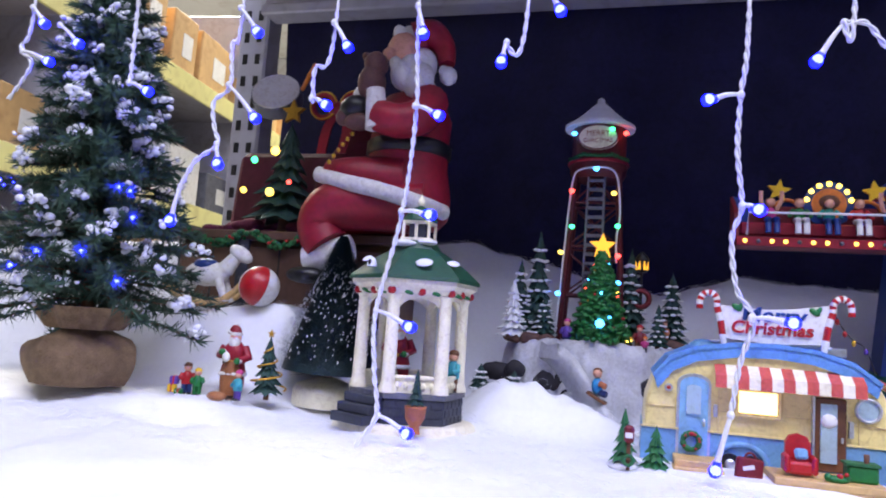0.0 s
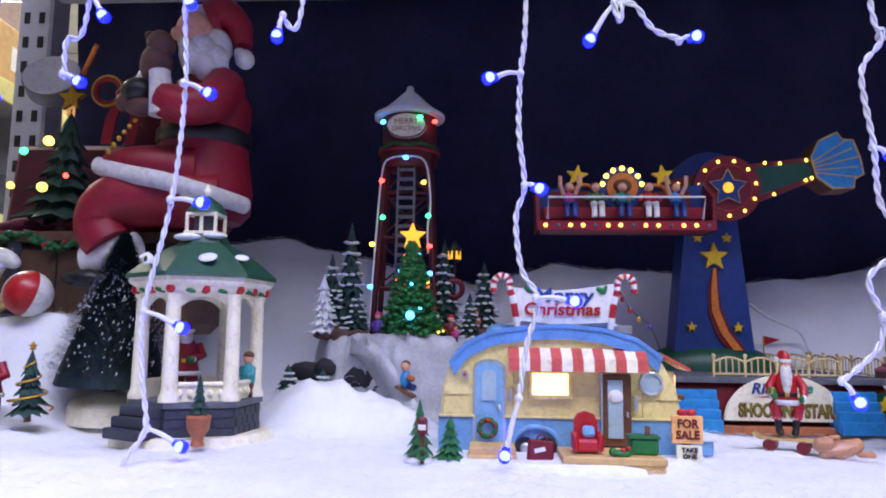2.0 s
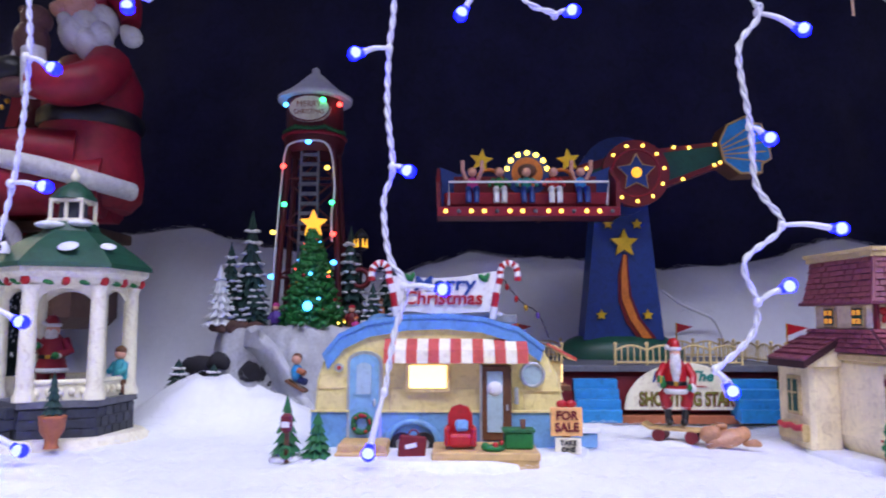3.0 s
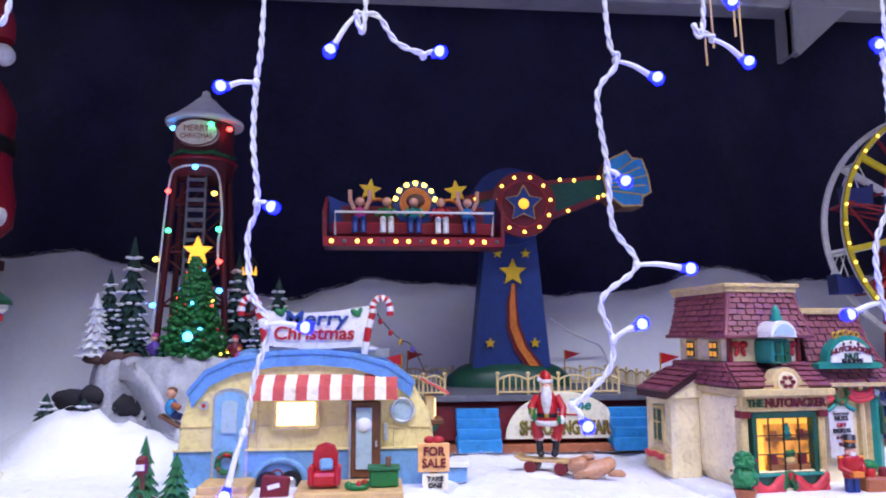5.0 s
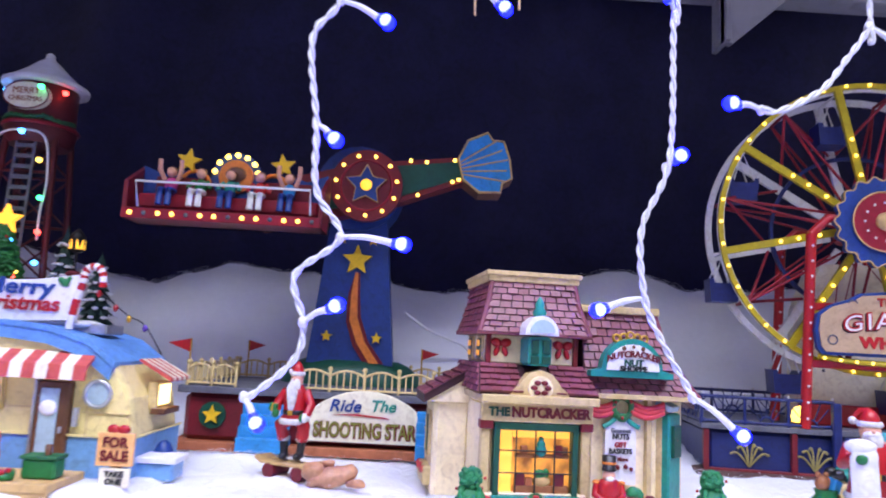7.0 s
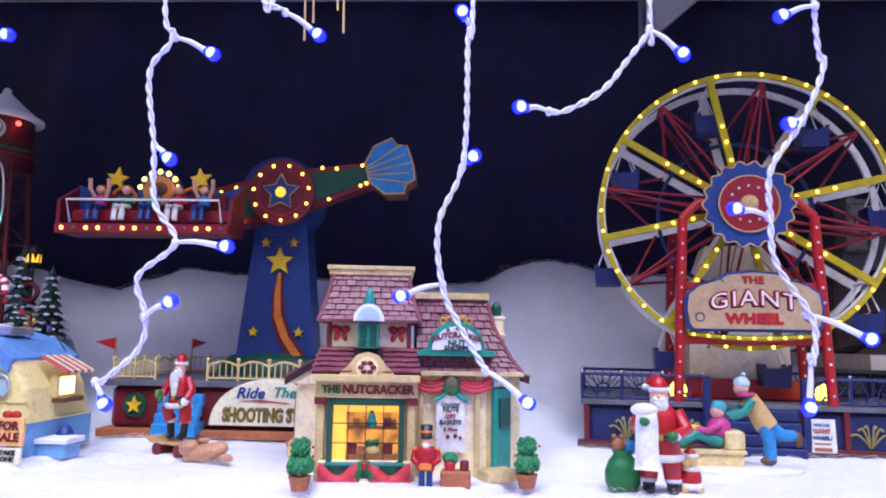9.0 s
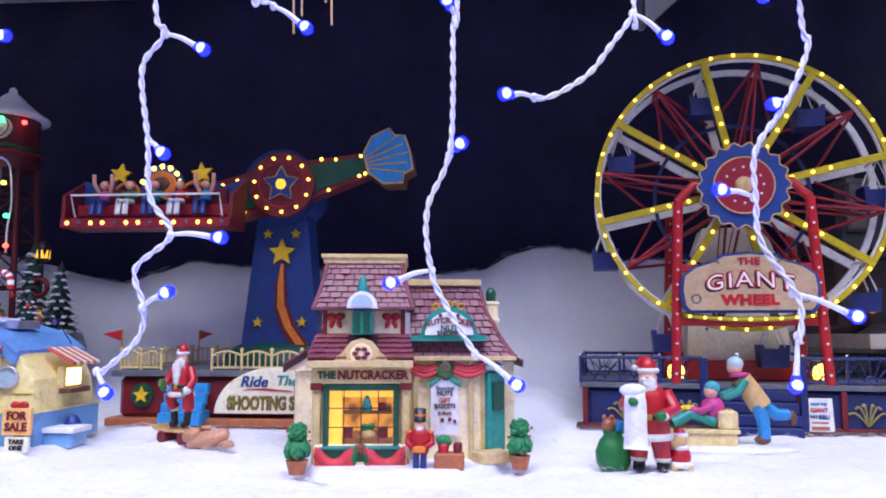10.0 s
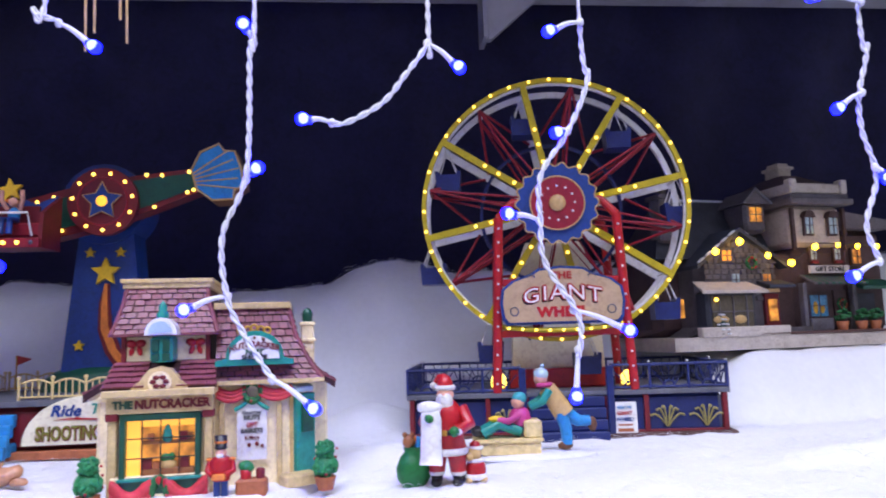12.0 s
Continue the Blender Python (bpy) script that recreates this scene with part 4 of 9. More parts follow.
for k in range(11):
    a = math.tau * (k + 0.3) / 11
    bulb(hubp, HX + 0.0315 * math.cos(a), HY - 0.019, HZ + 0.0315 * math.sin(a), L_YEL)
for u, v in ((0.050, 0.0185), (0.050, -0.0185), (0.066, 0.014), (0.095, 0.0105), (0.095, -0.0105), (0.088, -0.0115), (-0.050, 0.019), (-0.050, -0.019), (-0.068, 0.018), (-0.068, -0.018)):
    x, z = arm(u, v)
    bulb(sw, x, HY - 0.0125, z, L_YEL)
fan = part("fan_weight", B().plate(armshape([(0.098, -0.012), (0.112, -0.029), (0.135, -0.034), (0.139, -0.024), (0.150, -0.021), (0.152, 0.0), (0.150, 0.021), (0.139, 0.024), (0.135, 0.034), (0.112, 0.029), (0.098, 0.012)]), HY - 0.014, HY + 0.018), BROWN, sw, "fan-shaped counterweight")
part("fan_face", B().plate(armshape([(0.100, -0.0105), (0.113, -0.0265), (0.134, -0.031), (0.137, -0.0225), (0.148, -0.019), (0.150, 0.0), (0.148, 0.019), (0.137, 0.0225), (0.134, 0.031), (0.113, 0.0265), (0.100, 0.0105)]), HY - 0.016, HY - 0.013), SKY, fan)
rim = armshape([(0.099, -0.0115), (0.1125, -0.028), (0.1345, -0.0325), (0.138, -0.0233), (0.149, -0.020), (0.151, 0.0), (0.149, 0.020), (0.138, 0.0233), (0.1345, 0.0325), (0.1125, 0.028), (0.099, 0.0115)])
part("fan_rim", B().tube([(x, HY - 0.016, z) for x, z in rim + rim[:1]], 0.0012, 6), TAN, fan)
for v in (-0.022, -0.011, 0.0, 0.011, 0.022):
    x0, z0 = arm(0.100, v * 0.30)
    x1, z1 = arm(0.149 - abs(v) * 0.35, v)
    part("fan_rib", B().tube([(x0, HY - 0.0165, z0), (x1, HY - 0.0165, z1)], 0.0009, 5), TAN, fan)

# gondola hangs level from the arm's low end
gx, gz = HX - 0.129 * ca, HZ - 0.129 * sa - 0.026
part("gondola_pivot", B().cyl((gx, 0.05, gz + 0.026), (gx, HY + 0.005, gz + 0.026), 0.010, n=16), DRED, sw)
go = part("gondola", B().plate([(gx - 0.091, gz), (gx + 0.091, gz), (gx + 0.091, gz + 0.010), (gx - 0.091, gz + 0.010)], 0.010, 0.052), DRED, ride, "red ride gondola with five seated dolls")
part("back_panel", B().plate([(gx - 0.089, gz), (gx + 0.089, gz), (gx + 0.090, gz + 0.058), (gx + 0.070, gz + 0.050), (gx + 0.055, gz + 0.056), (gx + 0.026, gz + 0.05), (gx - 0.026, gz + 0.05), (gx - 0.055, gz + 0.056), (gx - 0.070, gz + 0.050), (gx - 0.090, gz + 0.058)], 0.046, 0.052), RIDEBLUE, go)
for sx in (-1, 1):
    part("side_panel", B().add([(gx + sx * 0.088, 0.010, gz), (gx + sx * 0.088, 0.052, gz), (gx + sx * 0.089, 0.052, gz + 0.058), (gx + sx * 0.089, 0.012, gz + 0.035), (gx + sx * 0.092, 0.010, gz), (gx + sx * 0.092, 0.052, gz), (gx + sx * 0.093, 0.052, gz + 0.058), (gx + sx * 0.093, 0.012, gz + 0.035)],
         [(0, 1, 2, 3), (4, 7, 6, 5), (0, 3, 7, 4), (3, 2, 6, 7), (1, 5, 6, 2), (0, 4, 5, 1)]), DRED, go)
part("seat_back", B().box((gx, 0.0435, gz + 0.027), (0.150, 0.003, 0.040)), DRED, go, "dark red seat back")
part("bench", B().box((gx, 0.036, gz + 0.020), (0.170, 0.02, 0.014)), DEEPRED, go)
part("footboard", B().box((gx, 0.009, gz + 0.004), (0.182, 0.004, 0.009)), DEEPRED, go)
crest = part("crest", B().plate(disc(gx + 0.002, gz + 0.050, 0.024, 24), 0.040, 0.046), RIDEBLUE, go, "round crest ringed with bulbs")
part("crest_disc", B().cyl((gx + 0.002, 0.040, gz + 0.050), (gx + 0.002, 0.037, gz + 0.050), 0.0165, n=24), ORANGE, crest)
part("crest_emblem", B().ball((gx + 0.002, 0.037, gz + 0.052), 0.0085, (1.2, 0.3, 0.9), 12, 6).ball((gx + 0.001, 0.037, gz + 0.045), 0.006, (1, 0.3, 0.8), 12, 6), BROWN, crest)
for k in range(7):
    a = radians(12 + 26 * k)
    bulb(crest, gx + 0.002 + 0.0215 * math.cos(a), 0.0385, gz + 0.050 + 0.0215 * math.sin(a), L_WARM, 0.0026)
for sx in (-1, 1):
    part("star", B().plate(starpts(gx + sx * 0.046, gz + 0.064, 0.0125, 0.45, 5, 90 + sx * 8), 0.040, 0.044), STAR, go, "yellow star")
    part("scroll", B().torus((gx + sx * 0.038, 0.042, gz + 0.040), 0.014, 0.002, 14, 6, "y", 0.2, 2.6), ORANGE, go)
part("lap_bar", B().tube([(gx - 0.080, 0.016, gz + 0.012), (gx - 0.080, 0.006, gz + 0.034), (gx + 0.080, 0.006, gz + 0.034), (gx + 0.080, 0.016, gz + 0.012)], 0.0013, 6), WHITE, go, "white lap bar")
for k in range(14):
    bulb(go, gx - 0.083 + 0.0128 * k, 0.0065, gz + 0.0045, L_YEL if k % 3 != 1 else GREY, 0.0022)
DOLLS = ((MAGENTA, True), (GREEN, False), (TEAL, False), (RED, False), (SKY, True))
for k, (coat, upd) in enumerate(DOLLS):
    x = gx - 0.056 + 0.028 * k
    b = B().ball((x, 0.030, gz + 0.036), 0.0062, (1, 0.8, 1.3), 10, 6)
    b.slot(1).ball((x, 0.028, gz + 0.0485), 0.0048, u=10, v=8)
    b.slot(3).ball((x, 0.030, gz + 0.0505), 0.0049, (1.05, 1.05, 0.8), 10, 6)
    for sx in (-1, 1):
        b.slot(0 if not upd else 1)
        b.tube([(x + sx * 0.006, 0.029, gz + 0.041), (x + sx * 0.010, 0.025, gz + (0.050 if upd else 0.036)), (x + sx * 0.010, 0.024, gz + (0.060 if upd else 0.033))], 0.0022, 7)
        b.slot(2).tube([(x + sx * 0.0035, 0.028, gz + 0.030), (x + sx * 0.004, 0.014, gz + 0.029), (x + sx * 0.004, 0.012, gz + 0.014)], 0.0031, 7)
    solid("seated_doll", b, [coat, SKIN, RIDEBLUE if k % 2 == 0 else WHITE, BROWN], "tiny painted doll seated on the ride", "doll", pose(0.306, 0.77, 0), group="dolls on the ride")

solid("power_cable", B().tube(spline([(0.36, 0.92, 0.134), (0.385, 0.93, 0.118), (0.41, 0.94, 0.108), (0.432, 0.95, 0.098), (0.445, 0.955, 0.070)], 8), 0.0016, 6), CABLE, "thin white power cable behind the ride", "cable")
solid("power_cable", B().tube(spline([(0.445, 0.80, 0.004), (0.455, 0.77, 0.022), (0.47, 0.75, 0.030), (0.50, 0.74, 0.026), (0.53, 0.75, 0.008)], 8), 0.0019, 6), CABLE, "thin white power cable lying in the snow", "cable")


# ---- giant wheel ----
WM = pose(0.7945, 0.762, -0.004, 0, 0, -8.5)
wh = thing("giant_wheel", WM, "model fairground wheel in yellow, red and blue with lit bulbs", "fairground wheel")
base = part("base_wall", B().box((0, 0.075, 0.024), (0.306, 0.15, 0.040)), NAVY, wh, "dark blue base")
part("ground_plate", B().box((0, 0.075, 0.003), (0.326, 0.17, 0.008)), MUD, wh)
part("deck", B().box((0, 0.075, 0.0455), (0.318, 0.162, 0.005)), GREY, wh, "grey deck edge")
for x in (-0.154, -0.078, -0.040, 0.040, 0.078, 0.154):
    part("pilaster", B().box((x, -0.002, 0.023), (0.005, 0.006, 0.040)), DRED, wh)
part("plinth", B().box((0, -0.002, 0.006), (0.312, 0.006, 0.006)), DRED, wh)
OLIVE = paint("olive_gilt", S(150, 140, 84), 0.45, var=0.3)
for x in (-0.116, -0.06, 0.098, 0.136):
    b = B()
    for sx in (-1, 1):
        for q, h in ((0.0042, 0.0215), (0.0095, 0.0185), (0.0150, 0.0125)):
            b.tube(spline([(x + sx * 0.0006, -0.001, 0.011), (x + sx * q * 0.35, -0.0022, 0.012 + h * 0.45), (x + sx * q * 0.75, -0.0024, 0.012 + h * 0.88), (x + sx * q * 1.12, -0.0020, 0.012 + h * 0.80)], 4), 0.0006, 6, 0.0013)
    part("fan_ornament", b, OLIVE, wh, "dull gilt palm leaf ornament")
for k in range(4):
    part("step", B().box((0.0, -0.004 - 0.007 * (3 - k), 0.005 + 0.0105 * k + 0.001), (0.074, 0.010, 0.0105)), NAVY, wh, "dark blue step")
for sx in (-1, 1):
    part("newel_post", B().box((sx * 0.043, -0.006, 0.036), (0.007, 0.007, 0.072)), NAVY, wh)


def sun_fence(x0, x1, y0, y1, n):
    z, h = 0.048, 0.024
    for k in range(n + 1):
        t = k / n
        part("fence_post", B().box((x0 + (x1 - x0) * t, y0 + (y1 - y0) * t, z + h / 2), (0.0026, 0.0026, h + 0.003)), NAVY, wh)
        part("post_knob", B().ball((x0 + (x1 - x0) * t, y0 + (y1 - y0) * t, z + h + 0.0028), 0.0013, u=8, v=5), WHITE, wh, "tiny white knob")
    part("fence_rail", B().tube([(x0, y0, z + h), (x1, y1, z + h)], 0.0017, 6), NAVY, wh)
    part("fence_rail", B().tube([(x0, y0, z + 0.002), (x1, y1, z + 0.002)], 0.0014, 6), NAVY, wh)
    for k in range(n):
        t = (k + 0.5) / n
        c = Vector((x0 + (x1 - x0) * t, y0 + (y1 - y0) * t, z + 0.002))
        d = Vector((x1 - x0, y1 - y0, 0)) / n
        b = B()
        for j in range(7):
            a = math.pi * j / 6
            b.tube([tuple(c + d * (0.15 * math.cos(a)) + Vector((0, 0, 0.005 * math.sin(a)))), tuple(c + d * (0.48 * math.cos(a)) + Vector((0, 0, 0.002 + (h - 0.003) * math.sin(a) ** 0.6)))], 0.0007, 4)
        b.tube([tuple(c + d * (0.15 * math.cos(math.pi * j / 8)) + Vector((0, 0, 0.006 * math.sin(math.pi * j / 8)))) for j in range(9)], 0.0010, 5)
        part("sunburst_panel", b, NAVY, wh, "blue sunburst fence panel")


sun_fence(-0.158, -0.045, -0.003, -0.003, 3)
sun_fence(0.045, 0.158, -0.003, -0.003, 3)
sun_fence(-0.158, -0.158, 0.0, 0.15, 3)
sun_fence(0.158, 0.158, 0.0, 0.15, 3)
sun_fence(-0.155, 0.155, 0.153, 0.153, 7)
# machine housing between the legs
part("housing", B().plate([(-0.050, 0.050), (0.050, 0.050), (0.046, 0.160), (0.030, 0.205), (-0.030, 0.205), (-0.046, 0.160)], 0.055, 0.10), CREAM, wh, "cream machine housing")
part("housing_band", B().box((0, 0.050, 0.058), (0.108, 0.012, 0.020)), RED, wh)
for x in (-0.03, -0.01, 0.01, 0.03):
    part("rivet", B().ball((x, 0.0535, 0.10), 0.0016, u=8, v=5), GREY, wh)
for sx in (-1, 1):
    lp = part("deck_lamp", B().cyl((sx * 0.066, 0.018, 0.048), (sx * 0.066, 0.018, 0.052), 0.009, n=14), GOLD, wh)
    part("lamp_glow", B().ball((sx * 0.066, 0.015, 0.0575), 0.0085, (1, 0.5, 1.1), 12, 6), L_YEL, lp, "warm glowing lamp")

CZH, R = 0.2365, 0.1375
YF, YB = 0.012, 0.060


def leg(sx, y):
    g = part("leg", B().tube([(sx * 0.068, y, 0.048), (sx * 0.060, y, CZH - 0.012)], 0.0048, 8), RED, wh, "red leg studded with bulbs")
    part("brace", B().tube([(sx * 0.060, y, CZH - 0.012), (sx * 0.045, y, CZH + 0.004), (sx * 0.012, y, CZH)], 0.0045, 8), RED, g)
    for k in range(12):
        t = (k + 0.5) / 12
        bulb(g, sx * (0.068 - 0.008 * t), y - 0.005, 0.050 + (CZH - 0.066) * t, WHITE, 0.0013)


for sx in (-1, 1):
    leg(sx, YF - 0.014)
    leg(sx, YB + 0.018)
for z in (0.106, 0.158):
    part("cross_bar", B().box((0, YF - 0.012, z), (0.128, 0.006, 0.007)), RED, wh)


def rimring(y, m, r, w, nm):
    rings = []
    for k in range(65):
        a = math.tau * k / 64
        q = [(r - w / 2, y - 0.002), (r + w / 2, y - 0.002), (r + w / 2, y + 0.002), (r - w / 2, y + 0.002)]
        rings.append([(p * math.cos(a), yy, CZH + p * math.sin(a)) for p, yy in q])
    return part(nm, B().ring(rings, smooth=False, caps=False), m, wh)


rf = rimring(YF, WHEELY, R, 0.0046, "front_rim")
rimring(YF + 0.0045, WHITE, R - 0.001, 0.006, "rim_backing")
rimring(YB, WHITE, R, 0.006, "rear_rim")
rimring(YB - 0.004, NAVY, R * 0.56, 0.0035, "inner_ring")
for k in range(40):
    a = math.tau * k / 40
    bulb(rf, R * math.cos(a), YF - 0.0035, CZH + R * math.sin(a), L_YEL, 0.0016)
for k in range(8):
    a = radians(12 + 45 * k)
    c, s = math.cos(a), math.sin(a)
    sp = part("spoke", B().plate([(0.03 * c - 0.0034 * s, CZH + 0.03 * s + 0.0034 * c), (0.03 * c + 0.0034 * s, CZH + 0.03 * s - 0.0034 * c), (R * c + 0.0034 * s, CZH + R * s - 0.0034 * c), (R * c - 0.0034 * s, CZH + R * s + 0.0034 * c)], YF - 0.0022, YF + 0.0022), WHEELY, wh, "yellow front spoke with bulbs")
    part("rear_spoke", B().plate([(0.02 * c - 0.004 * s, CZH + 0.02 * s + 0.004 * c), (0.02 * c + 0.004 * s, CZH + 0.02 * s - 0.004 * c), (R * c + 0.004 * s, CZH + R * s - 0.004 * c), (R * c - 0.004 * s, CZH + R * s + 0.004 * c)], YB - 0.002, YB + 0.002), WHITE, wh, "white rear spoke")
    for q in (0.36, 0.50, 0.62):
        bulb(sp, R * q * c, YF - 0.0035, CZH + R * q * s, L_YEL, 0.0017)
    # red truss between neighbouring spokes
    a2 = radians(12 + 45 * k + 22.5)
    tip = (R * 0.97 * math.cos(a2), YF + 0.006, CZH + R * 0.97 * math.sin(a2))
    tipb = (R * 0.97 * math.cos(a2), YB - 0.004, CZH + R * 0.97 * math.sin(a2))
    b = B()
    for da, q in ((-13, 0.22), (13, 0.22)):
        e = radians(12 + 45 * k + 22.5 + da)
        b.tube([tip, (R * q * math.cos(e), YF + 0.006, CZH + R * q * math.sin(e))], 0.0013, 6)
        b.tube([tipb, (R * q * math.cos(e), YB - 0.004, CZH + R * q * math.sin(e))], 0.0013, 6)
    for da in (-20, 20):
        e = radians(12 + 45 * k + 22.5 + da)
        b.tube([tip, (R * 0.60 * math.cos(e), YB - 0.004, CZH + R * 0.60 * math.sin(e))], 0.0015, 6)
    b.tube([tip, tipb], 0.0016, 6)
    part("truss", b, DEEPRED, wh, "dark red truss rods")
    # car hanging on a pin between the rims
    e = radians(12 + 45 * k)
    px, pz = R * 0.97 * math.cos(e), CZH + R * 0.97 * math.sin(e)
    py = (YF + YB) / 2
    if abs(px) < 0.045 and pz < CZH:
        pz += 0.004
    car = part("car", B().plate([(px - 0.0125, pz - 0.048), (px + 0.0125, pz - 0.048), (px + 0.014, pz - 0.026), (px + 0.010, pz - 0.026), (px + 0.009, pz - 0.030), (px - 0.009, pz - 0.030), (px - 0.010, pz - 0.026), (px - 0.014, pz - 0.026)], py - 0.012, py + 0.012), NAVY, wh, "small blue passenger car")
    part("hanger", B().tube([(px - 0.010, py - 0.011, pz - 0.028), (px, py - 0.008, pz), (px + 0.010, py - 0.011, pz - 0.028)], 0.0010, 6).tube([(px - 0.010, py + 0.011, pz - 0.028), (px, py + 0.008, pz), (px + 0.010, py + 0.011, pz - 0.028)], 0.0010, 6).tube([(px, YF, pz), (px, YB, pz)], 0.0012, 6), WHITE, car, "white hanger")
sc = []
for k in range(96):
    a = math.tau * k / 96
    q = 0.0405 + 0.0022 * math.cos(18 * a)
    sc.append((q * math.cos(a), CZH + q * math.sin(a)))
hb = part("hub", B().plate(sc, YF - 0.022, YF - 0.014), RIDEBLUE, wh, "scalloped blue hub plate")
part("hub_edge", B().tube([(x, YF - 0.022, z) for x, z in sc + sc[:1]], 0.0008, 5), TAN, hb)
part("hub_disc", B().cyl((0, YF - 0.021, CZH), (0, YF - 0.0245, CZH), 0.0275, n=32), DEEPRED, hb)
part("hub_ring", B().torus((0, YF - 0.0245, CZH), 0.0275, 0.0008, 32, 6, "y"), TAN, hb)
part("hub_boss", B().ball((0, YF - 0.025, CZH), 0.0085, (1, 0.7, 1), 18, 8), TAN, hb)
for k in range(12):
    a = math.tau * k / 12
    bulb(hb, 0.0175 * math.cos(a), YF - 0.0248, CZH + 0.0175 * math.sin(a), WHITE, 0.0012)
part("axle", B().cyl((0, YF - 0.015, CZH), (0, YB + 0.02, CZH), 0.009, n=16), RED, wh)

# name board
BOARDT = paint("board_tan", S(186, 158, 124), 0.5, var=0.2)
bp = [(-0.058, 0.121), (-0.054, 0.116), (0.054, 0.116), (0.058, 0.121), (0.060, 0.136), (0.058, 0.150), (0.048, 0.158), (0.030, 0.164), (0.022, 0.169), (0.0, 0.171), (-0.022, 0.169), (-0.030, 0.164), (-0.048, 0.158), (-0.058, 0.150), (-0.060, 0.136)]
bo = part("name_board", B().plate([(x * 1.035, 0.1435 + (z - 0.1435) * 1.06) for x, z in bp], YF - 0.024, YF - 0.018), RIDEBLUE, wh, "blue edged tan name board")
part("board_face", B().plate([(x * 0.985, 0.1435 + (z - 0.1435) * 0.96) for x, z in bp], YF - 0.026, YF - 0.023), BOARDT, bo)
lettering("THE", 0.0098, (0, YF - 0.0265, 0.1625), bo, RED, 0.0005, 1.1, bold=0.03)
lettering("GIANT", 0.0205, (-0.0010, YF - 0.0262, 0.1416), bo, BLACK, 0.0004, 1.14, arc=0.0030, bold=0.05, space=1.16, label="black drop shadow lettering")
lettering("GIANT", 0.0205, (0, YF - 0.0268, 0.1428), bo, RED, 0.0004, 1.14, arc=0.0030, bold=0.05, space=1.16, label="red lettering")
lettering("GIANT", 0.0205, (0.0002, YF - 0.0274, 0.1424), bo, WHITE, 0.0003, 1.14, arc=0.0030, bold=-0.004, space=1.16, label="white lettering inset")
lettering("WHEEL", 0.0130, (0, YF - 0.0265, 0.1262), bo, RED, 0.0005, 1.12, bold=0.06, space=1.08)
for sx in (-1, 1):
    part("scroll", B().torus((sx * 0.048, YF - 0.0262, 0.128), 0.004, 0.0007, 12, 5, "y"), GREY, bo)
    part("scroll", B().torus((sx * 0.030, YF - 0.0262, 0.160), 0.004, 0.0007, 10, 5, "y", 0.3, 2.9), GREY, bo)
part("board_trim", B().tube(spline([(-0.058, YF - 0.02, 0.113), (-0.03, YF - 0.02, 0.1095), (0, YF - 0.02, 0.1085), (0.03, YF - 0.02, 0.1095), (0.058, YF - 0.02, 0.113)], 5), 0.0026, 6), WHEELY, wh)
for k in range(9):
    x = -0.054 + 0.0135 * k
    bulb(wh, x, YF - 0.0235, 0.1085 + 0.0034 * (x / 0.058) ** 2, L_YEL, 0.0014)
po = thing("poster", WM @ pose(0.0555, -0.009, 0.002, -6, 0, 0), "white poster with blue and red lettering against the base", "poster")
part("sheet", B().box((0, 0, 0.0175), (0.0235, 0.0015, 0.034)), WHITE, po)
for z, s, m, tx in ((0.029, 0.0034, SKY, "RIDE THE"), (0.0235, 0.0052, RED, "GIANT"), (0.0175, 0.0050, RIDEBLUE, "WHEEL!")):
    lettering(tx, s, (0, -0.0012, z), po, m, 0.0003, 0.95, bold=0.03)
part("printed_bar", B().box((0, -0.0009, 0.0125), (0.014, 0.0006, 0.0016)).box((0, -0.0009, 0.0075), (0.015, 0.0006, 0.0032)), TERRA, po)


# ---- nut shop ----
sh = thing("nut_shop", pose(0.4800, 0.596, -0.0095, 0, 0, 6) @ Matrix.Diagonal((0.925, 1.0, 1.045, 1)), "cream model shop with plum shingle mansard roofs, lit window", "shop")
part("base_plate", B().ring([[(0.003 + 0.098 * q * math.cos(a) * (1 + 0.05 * math.sin(3 * a + 1)), 0.045 + 0.084 * q * math.sin(a), z) for a in (math.tau * k / 36 for k in range(36))] for q, z in ((1.02, -0.002), (1.0, 0.005), (0.97, 0.007))]), RSNOW, sh, "grey white snowy base")
# left bay
part("bay_wall", B().box((-0.0285, 0.045, 0.037), (0.074, 0.095, 0.068)), STUCCO, sh, "cream stucco wall")
part("cornice", B().box((-0.0285, 0.038, 0.0680), (0.0815, 0.112, 0.005)), STONEY, sh)
part("fascia", B().box((-0.0285, -0.0075, 0.0600), (0.078, 0.006, 0.0115)), STONEY, sh)
lettering("THE", 0.0070, (-0.0555, -0.0112, 0.0598), sh, DTEAL, 0.0006, 1.1, bold=0.04)
lettering("NUTCRACKER", 0.0082, (-0.0195, -0.0112, 0.0598), sh, DRED, 0.0006, 1.02, bold=0.04)
for x in (-0.0635, 0.0065):
    part("pilaster", B().box((x, -0.004, 0.030), (0.0065, 0.008, 0.056)), STONEY, sh)
    part("capital", B().box((x, -0.006, 0.0525), (0.009, 0.009, 0.005)), DRED, sh)
fr = part("window_frame", B().box((-0.0285, -0.006, 0.0517), (0.059, 0.007, 0.0042)).box((-0.0285, -0.006, 0.0103), (0.059, 0.007, 0.0042)).box((-0.0558, -0.006, 0.031), (0.0042, 0.007, 0.045)).box((-0.0012, -0.006, 0.031), (0.0042, 0.007, 0.045)), DTEAL, sh, "dark green window frame")
part("window_sill", B().box((-0.0285, -0.0085, 0.0112), (0.061, 0.006, 0.0016)), TEAL, fr)
